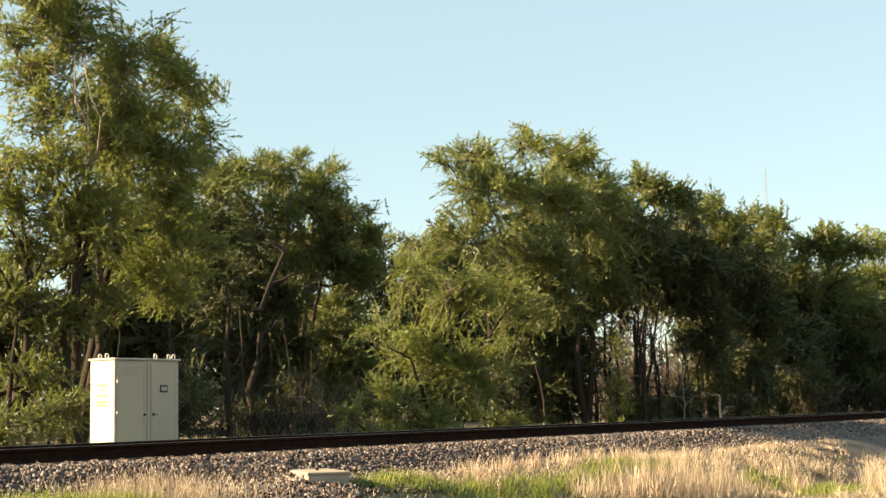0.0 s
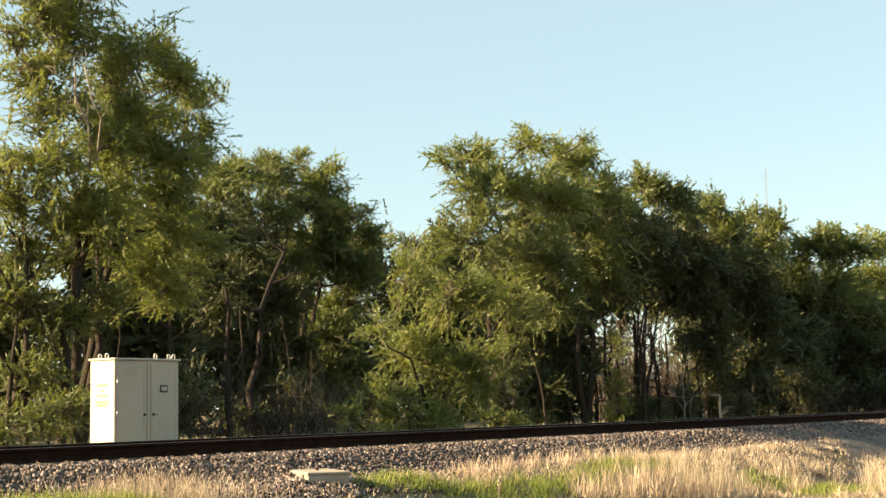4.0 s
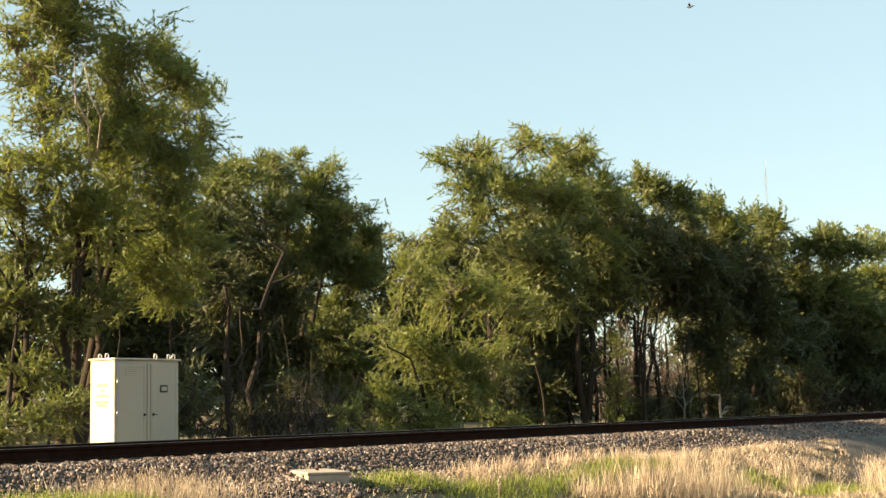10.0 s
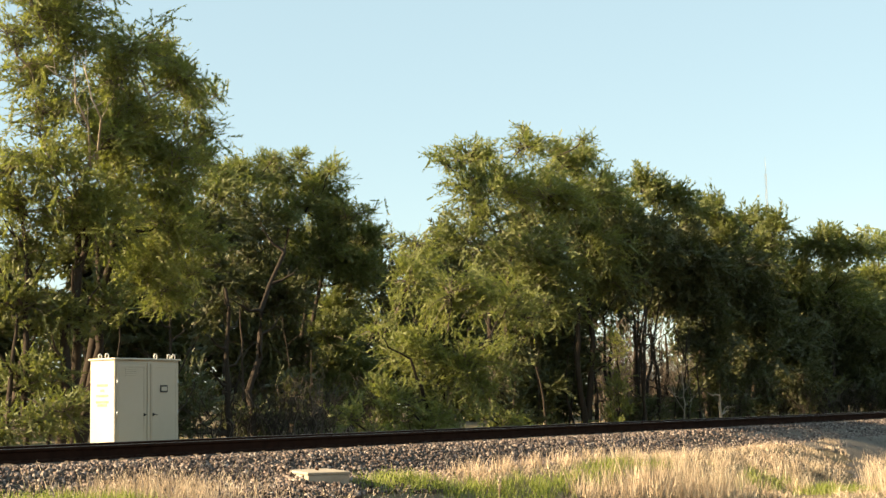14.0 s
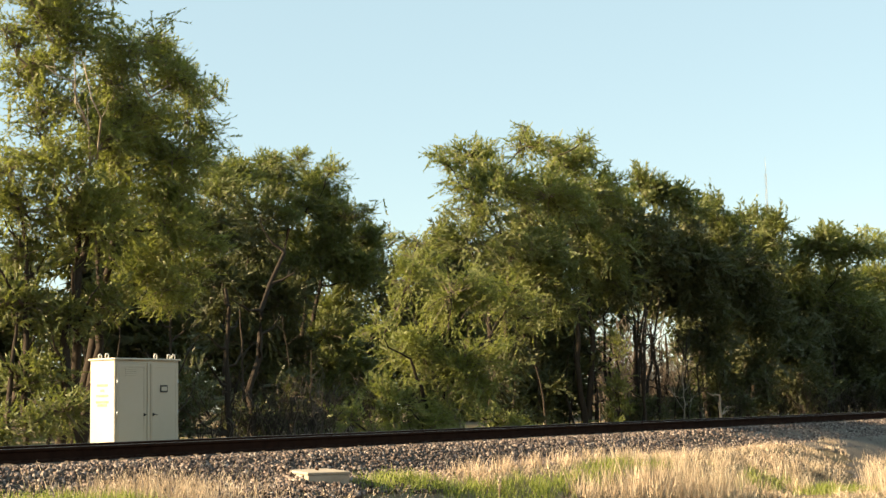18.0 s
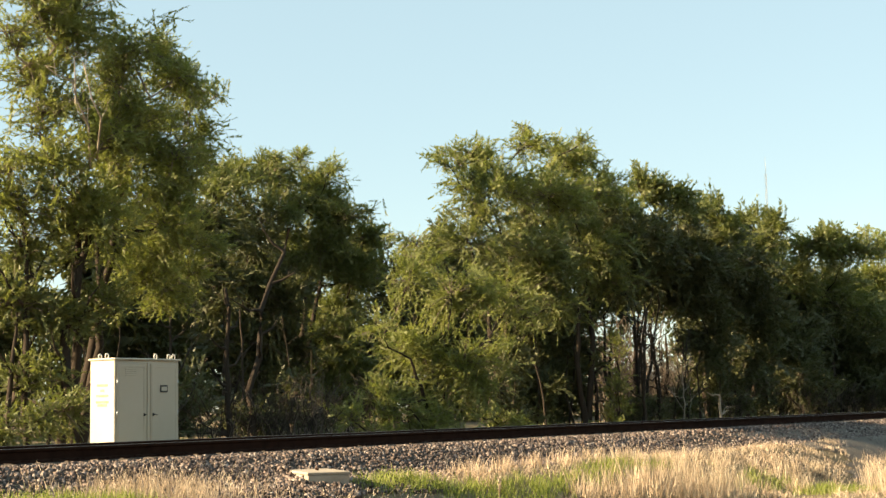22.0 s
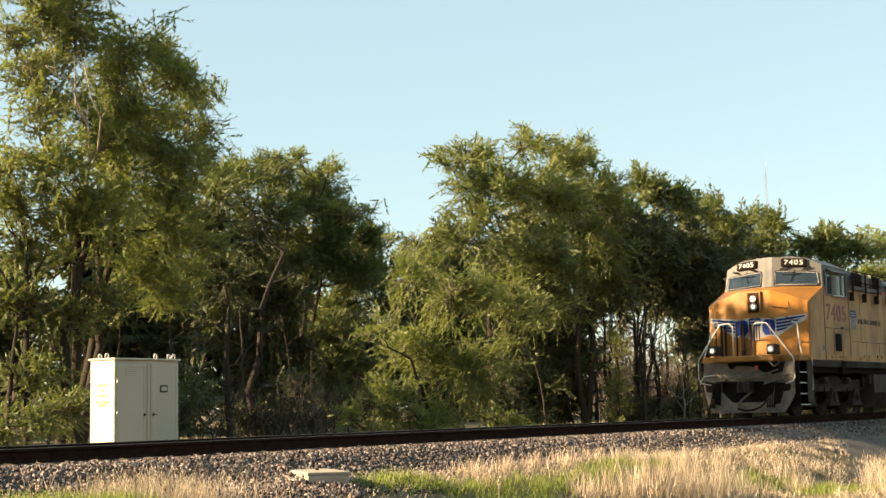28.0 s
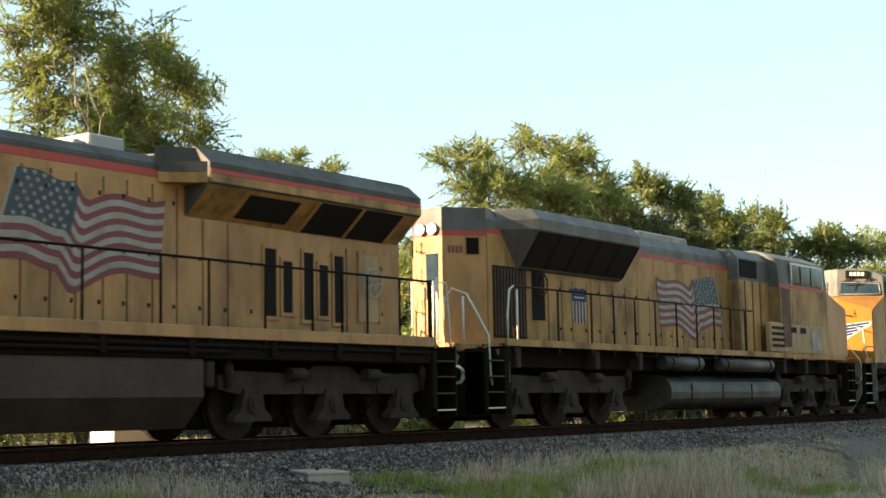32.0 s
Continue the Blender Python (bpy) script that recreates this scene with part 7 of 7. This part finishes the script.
            for xb in (x0 + 0.3, x1 - 0.3):
                part("tank_strap", drum(bmesh.new(), (xb, s * 1.34, 1.38), (1, 0, 0), 0.185, 0.06, 20), M_BLACK, loco)
        for xb in (1.7, 4.9, 6.9, 15.4, 17.0, 18.6):
            part("sill_bracket", boxed((xb - 0.09, xb + 0.09, *sorted((s * 1.14, s * 1.44)), 1.18, 1.60), bevel=0.02), M_TRUCK, loco)
        part("brake_pipe", rods([(6.6, s * 1.40, 1.50), (15.2, s * 1.40, 1.52)], r=0.03), M_BLACK, loco)
        part("battery_box", boxed((14.3, 18.4, *sorted((s * 1.35, s * 1.52)), 1.75, 2.55), bevel=0.03), M_BATTERY, loco, "dusty yellow battery box")
        for q in ((15.7, 16.1, 2.3, 2.45), (16.4, 16.8, 2.3, 2.45), (14.35, 15.2, 1.88, 1.96), (14.35, 15.2, 2.04, 2.12), (14.35, 15.2, 2.20, 2.28), (14.35, 15.2, 2.36, 2.44)):
            part("box_vent", plates([rect(*q)], side(s * 1.52), 0.01), surface_brown, loco, "dark vent slot")
        part("box_door", plates([rect(17.2, 17.9, 1.85, 2.4)], side(s * 1.52), 0.012), M_FLAGWHITE, loco, "pale faded box door")
    part("end_platform", boxed((0.45, 1.2, -0.92, 0.92, 1.50, 1.68), bevel=0.03), M_YELLOW_GRIMY, loco, "yellow end platform")
    part("pilot_plate", boxed((0.52, 0.58, -1.4, 1.4, 0.25, 1.5), bevel=0.02), M_BLACK, loco, "black end plate")
    part("far_pilot_plate", boxed((20.8, 20.88, -1.4, 1.4, 0.25, 1.5), bevel=0.02), M_BLACK, loco)
    for path, r in (([(0.55, -0.5, 1.3), (0.2, -0.5, 1.05), (-0.15, -0.42, 0.95), (-0.45, -0.45, 1.2)], 0.03), ([(0.55, -0.8, 1.45), (0.25, -0.85, 1.1), (0.1, -0.75, 1.3), (0.3, -0.7, 1.55)], 0.025), ([(0.55, 0.5, 1.3), (0.2, 0.5, 0.9), (-0.45, 0.45, 1.1)], 0.03)):
        part("jumper_cable", rods(path, r=r, sides=6), M_PILOT, loco, "hanging jumper cable")
    for y, z in ((-0.62, 1.22), (-0.95, 1.05)):
        coil = bmesh.new()
        rod(coil, [(0.18 + 0.05 * k / 12, y + 0.16 * math.cos(0.8 * k), z + 0.17 * math.sin(0.8 * k)) for k in range(25)], 0.02, 6)
        part("coiled_cable", coil, M_WHITE, loco, "pale coiled jumper cable")
    for y in (-0.40, -1.0):
        part("end_grab_post", rods([(0.42, y, 1.72), (0.42, y, 2.95 if y > -0.5 else 2.55)], r=0.02), M_WHITE, loco, "white end grab post")
    coupler(loco, 0.0, 1)
    coupler(loco, 21.3, -1)
    part("exhaust_housing", boxed((8.7, 11.4, -0.55, 0.55, 4.38, 4.60), bevel=0.04), M_FLAGWHITE, hood, "pale grimy exhaust housing")
    # cab end
    cab = shell([(-1.5, 1.72), (-1.5, 3.60), (-1.46, 4.30), (-0.85, 4.56), (0.85, 4.56), (1.46, 4.30), (1.5, 3.60), (1.5, 1.72)], 15.0, 18.6, M_GREY, "cab", loco, "grey cab top")
    mid = shell([(-1.2, 1.66), (-1.2, 4.2), (-0.95, 4.46), (0.95, 4.46), (1.2, 4.2), (1.2, 1.66)], 13.0, 15.0, M_GREY, "inertial_cab", loco, "grey equipment cab top")
    bm = bmesh.new()
    prism(bm, [(18.6, 1.72), (18.6, 3.55), (20.15, 3.12), (20.2, 1.72)], "y", -1.5, 1.5)
    nose = part("nose", bm, M_YELLOW, loco, "yellow wide nose")
    for s in (-1, 1):
        f = side(s * 1.5)
        part("cab_side", plates([rect(15.01, 18.59, 1.74, 3.52)], f, 0.012), M_YELLOW_GRIMY, cab, "yellow cab side")
        part("cab_red", plates([rect(15.01, 18.59, 3.525, 3.62)], f, 0.012), M_RED, cab)
        part("cab_door", plates([rect(15.15, 15.75, 1.9, 3.5)], f, 0.01, 0.014), M_BROWNDOOR, cab, "rusty brown side door")
        for u0, u1 in ((15.9, 16.5), (16.6, 17.3), (17.4, 18.2)):
            part("side_window", plates([rect(u0, u1, 3.66, 4.18)], f, 0.02, 0.004), M_GLASS, cab, "dark tinted side window")
        part("window_frame", plates([rect(15.84, 15.9, 3.62, 4.22), rect(18.2, 18.26, 3.62, 4.22), rect(15.84, 18.26, 4.18, 4.24)], f, 0.03, 0.004), M_STEEL, cab)
        fm = side(s * 1.2)
        part("mid_side", plates([rect(13.01, 14.99, 1.68, 3.62)], fm, 0.012), M_YELLOW_GRIMY, mid, "yellow equipment side")
        part("mid_window", plates([rect(13.1, 14.2, 3.70, 4.16)], fm, 0.02), M_MESHDARK, mid, "dark square air intake")
    nf = facing((18.6, -1.5), (18.6, 1.5), 0)
    for u0 in (0.15, 1.65):
        part("windshield", plates([rect(u0, u0 + 1.2, 3.70, 4.22)], nf, 0.02), M_GLASS, cab, "dark windshield")
    bm = bmesh.new()
    prism(bm, [(1.38 * math.copysign(abs(math.cos(a)) ** 0.6, math.cos(a)), 0.70 + 0.44 * math.copysign(abs(math.sin(a)) ** 0.7, math.sin(a))) for a in (2 * math.pi * k / 28 for k in range(28))], "x", 8.5, 15.15)
    part("fuel_tank", bm, M_STEELGREY, loco, "long dusty grey rounded fuel tank")
    for x in (9.6, 11.4, 13.2):
        part("tank_seam", boxed((x - 0.02, x + 0.02, -1.385, -1.37, 0.50, 0.90)), M_BLACK, loco)
    # yellow front faces of the wider cab sections
    for s in (-1, 1):
        part("mid_front", boxed((12.985, 12.997, *sorted((s * 0.92, s * 1.19)), 1.68, 3.62)), M_YELLOW_GRIMY, loco, "yellow step-out face")
        part("cab_front", boxed((14.985, 14.997, *sorted((s * 1.215, s * 1.49)), 1.74, 3.52)), M_YELLOW_GRIMY, loco, "yellow step-out face")
        for k, x in enumerate((13.35, 13.85, 14.35)):
            part("side_slat", boxed((x, x + 0.04, *sorted((s * 1.215, s * 1.225)), 1.72, 3.60)), surface_brown, mid, "dark door joint")
    truck_set(loco, (2.1, 4.1, 6.1), 3)
    truck_set(loco, (15.9, 17.75, 19.6), 4)
    return loco


TRAIN.append((wide_nose_locomotive("yellow and grey diesel locomotive with winged nose emblem", "7405"), 0.0))
TRAIN.append((hood_first_locomotive("weathered yellow diesel locomotive running long hood first"), 21.55))
TRAIN.append((wide_nose_locomotive("yellow diesel locomotive coupled third in the train", None), 42.25))


# ---- ballast stones ----
def stone_shapes(n, rs):
    """Angular crushed stones: skewed, broken eight-cornered blocks."""
    cube = np.array([(x, y, z) for x in (-1, 1) for y in (-1, 1) for z in (-1, 1)], float) * 0.62
    tri = np.array([(0, 1, 3), (0, 3, 2), (4, 6, 7), (4, 7, 5), (0, 4, 5), (0, 5, 1), (2, 3, 7), (2, 7, 6), (0, 2, 6), (0, 6, 4), (1, 5, 7), (1, 7, 3)])
    return [cube * rs.uniform(0.55, 1.25, 3) + rs.uniform(-0.42, 0.42, (8, 3)) for _ in range(n)], tri


rs_ = np.random.RandomState(17)
SHAPES, TRI = stone_shapes(22, rs_)


def random_turns(n):
    q = rs_.normal(size=(n, 4))
    q /= np.linalg.norm(q, axis=1)[:, None]
    w, x, y, z = q.T
    return np.stack([1 - 2 * (y * y + z * z), 2 * (x * y - z * w), 2 * (x * z + y * w), 2 * (x * y + z * w), 1 - 2 * (x * x + z * z), 2 * (y * z - x * w), 2 * (x * z - y * w), 2 * (y * z + x * w), 1 - 2 * (x * x + y * y)], -1).reshape(-1, 3, 3)


def scatter(x, y, size, lift):
    n = len(x)
    pick = np.stack(SHAPES)[rs_.randint(0, len(SHAPES), n)]
    v = np.einsum("nki,nij->nkj", pick * size[:, None, None], random_turns(n))
    v += np.stack([x, y, ground_z(x, y) + lift], -1)[:, None]
    return v.reshape(-1, 3), (TRI[None] + 8 * np.arange(n)[:, None, None]).reshape(-1, 3)


n1, n2, n3, n4 = 17500, 7500, 800, 4200
x = np.concatenate([rs_.uniform(9, 30, n1), rs_.uniform(30, 62, n2), rs_.uniform(9, 60, n3), rs_.uniform(9, 18.6, n4)])
y = np.concatenate([rs_.uniform(-3.15, -1.28, n1), rs_.uniform(-3.1, -1.28, n2), rs_.uniform(1.2, 2.2, n3), rs_.uniform(-3.95, -3.05, n4)])
size = np.concatenate([rs_.uniform(0.016, 0.040, n1), rs_.uniform(0.022, 0.046, n2), rs_.uniform(0.022, 0.042, n3), rs_.uniform(0.017, 0.040, n4)])
pit_spot = in_pit(x, y, 0.0)
x, y, size = x[~pit_spot], y[~pit_spot], size[~pit_spot]
v, t = scatter(x, y, size, rs_.uniform(0.004, 0.03, len(x)))
# small broken stones along the gravel road
vg, tg = scatter(rs_.uniform(31, 52, 1700), -2.6 - 5.6 * rs_.uniform(0, 1, 1700) ** 1.4, rs_.uniform(0.015, 0.05, 1700), 0.01)
v, t = np.concatenate([v, vg]), np.concatenate([t, tg + len(v)])
# stones banked up against the pit box
ca, sa = math.cos(radians(PIT_TURN)), math.sin(radians(PIT_TURN))
a, d = rs_.uniform(-0.6, 0.6, 300), rs_.uniform(0, 0.3, 300)
e, f = rs_.uniform(-0.4, 0.36, 340), rs_.uniform(0, 0.4, 340)
u, w = np.concatenate([-0.33 - d, e]), np.concatenate([a, -0.62 - f])
top = np.concatenate([(0.3 - d) / 0.3 * 0.13, (0.4 - f) / 0.4 * 0.07])
vb, tb = scatter(PITX + u * ca - w * sa, PITY + u * sa + w * ca, rs_.uniform(0.025, 0.042, 640), 0.015 + rs_.uniform(0, 1, 640) * top)
v, t = np.concatenate([v, vb]), np.concatenate([t, tb + len(v)])
tagged(new("ballast_stones", mesh_np("ballast_stones", v, t, [M_STONE])), "angular grey-brown crushed ballast stones", "ballast", kind="stuff")
heap = thing("loose_ballast", pose(15.2, -2.4, -0.45), "loose crushed stones on the ballast shoulder", "ballast", kind="structure")
shapes = [mesh_np("stone", s, TRI, [M_STONE_ONE]) for s in SHAPES]
for k in range(280):
    x, y = rs_.uniform(12.6, 18.4), rs_.uniform(-2.98, -1.35)
    s = rs_.uniform(0.03, 0.052)
    m = Matrix.Translation((x - 15.2, y + 2.4, float(ground_z(x, y)) + 0.45 + 0.02)) @ Euler(rs_.uniform(0, 6.28, 3)).to_matrix().to_4x4() @ Matrix.Scale(s, 4)
    part("stone", shapes[k % len(shapes)], None, heap, at=m)


# ---- what moves ----
PASS = [(27.5, 42.57), (28.0, 38.08), (28.5, 33.58), (29.0, 29.06), (29.5, 24.51), (30.0, 19.91), (30.5, 15.29), (31.0, 10.67), (31.5, 6.0), (32.0, 1.28)]


def train_x(s):
    """Where the train's front is at s seconds."""
    if s <= PASS[0][0]:
        return PASS[0][1] + (PASS[0][0] - s) * 8.97
    for (a, p), (b, q) in zip(PASS, PASS[1:]):
        if s <= b + 1e-6:
            return p + (q - p) * (s - a) / (b - a)
    return PASS[-1][1]


def motions():
    times = [2.5 * k for k in range(11)] + [s for s, _ in PASS]
    for loco, off in TRAIN:
        walk(loco, [(s, pose(train_x(s) + off, 0, 0)) for s in times])
    spin = [0.0] + [26.0 + k / 15 for k in range(91)]
    for w, ax in WHEELS:
        walk(w, [(s, pose(ax, 0, 0.53, 0, math.degrees((train_x(s) - train_x(26.0)) / 0.53) if s >= 26 else 0, 0)) for s in spin])
    fly = [(0.0, 260.0, -40.0, 60.0), (8.6, 40.85, -9.77, 11.21), (9.4, 44.26, -1.46, 12.81), (9.6, 45.11, 0.61, 13.36), (9.8, 45.90, 2.75, 13.84), (10.9, 49.71, 14.16, 15.53), (11.2, 50.75, 17.41, 14.85), (11.6, 51.72, 22.01, 14.10), (12.0, 52.55, 26.62, 12.84), (12.8, 54.22, 35.86, 10.33), (32.0, -190.0, 220.0, 40.0)]
    walk(bird, [(s, pose(x, y, z, 0, 0, -100.0)) for s, x, y, z in fly])
    rs = random.Random(9)
    for ob, c, r, seed in SWAYING:
        ph, f1, f2 = rs.uniform(0, 6.28), rs.uniform(0.16, 0.24), rs.uniform(0.3, 0.42)
        amp = 0.55 + 0.09 * max(0, c[2])
        rows = []
        for k in range(0, 65):
            s = k * 0.5
            a = amp * (math.sin(6.283 * f1 * s + ph) + 0.5 * math.sin(6.283 * f2 * s + 2 * ph))
            b = amp * math.cos(6.283 * f1 * s + 1.7 * ph)
            rows.append((s, pose(c[0] + 0.012 * a * c[2] / 4, c[1] + 0.010 * b * c[2] / 4, c[2], b, a, 0.6 * a)))
        walk(ob, rows)


motions()
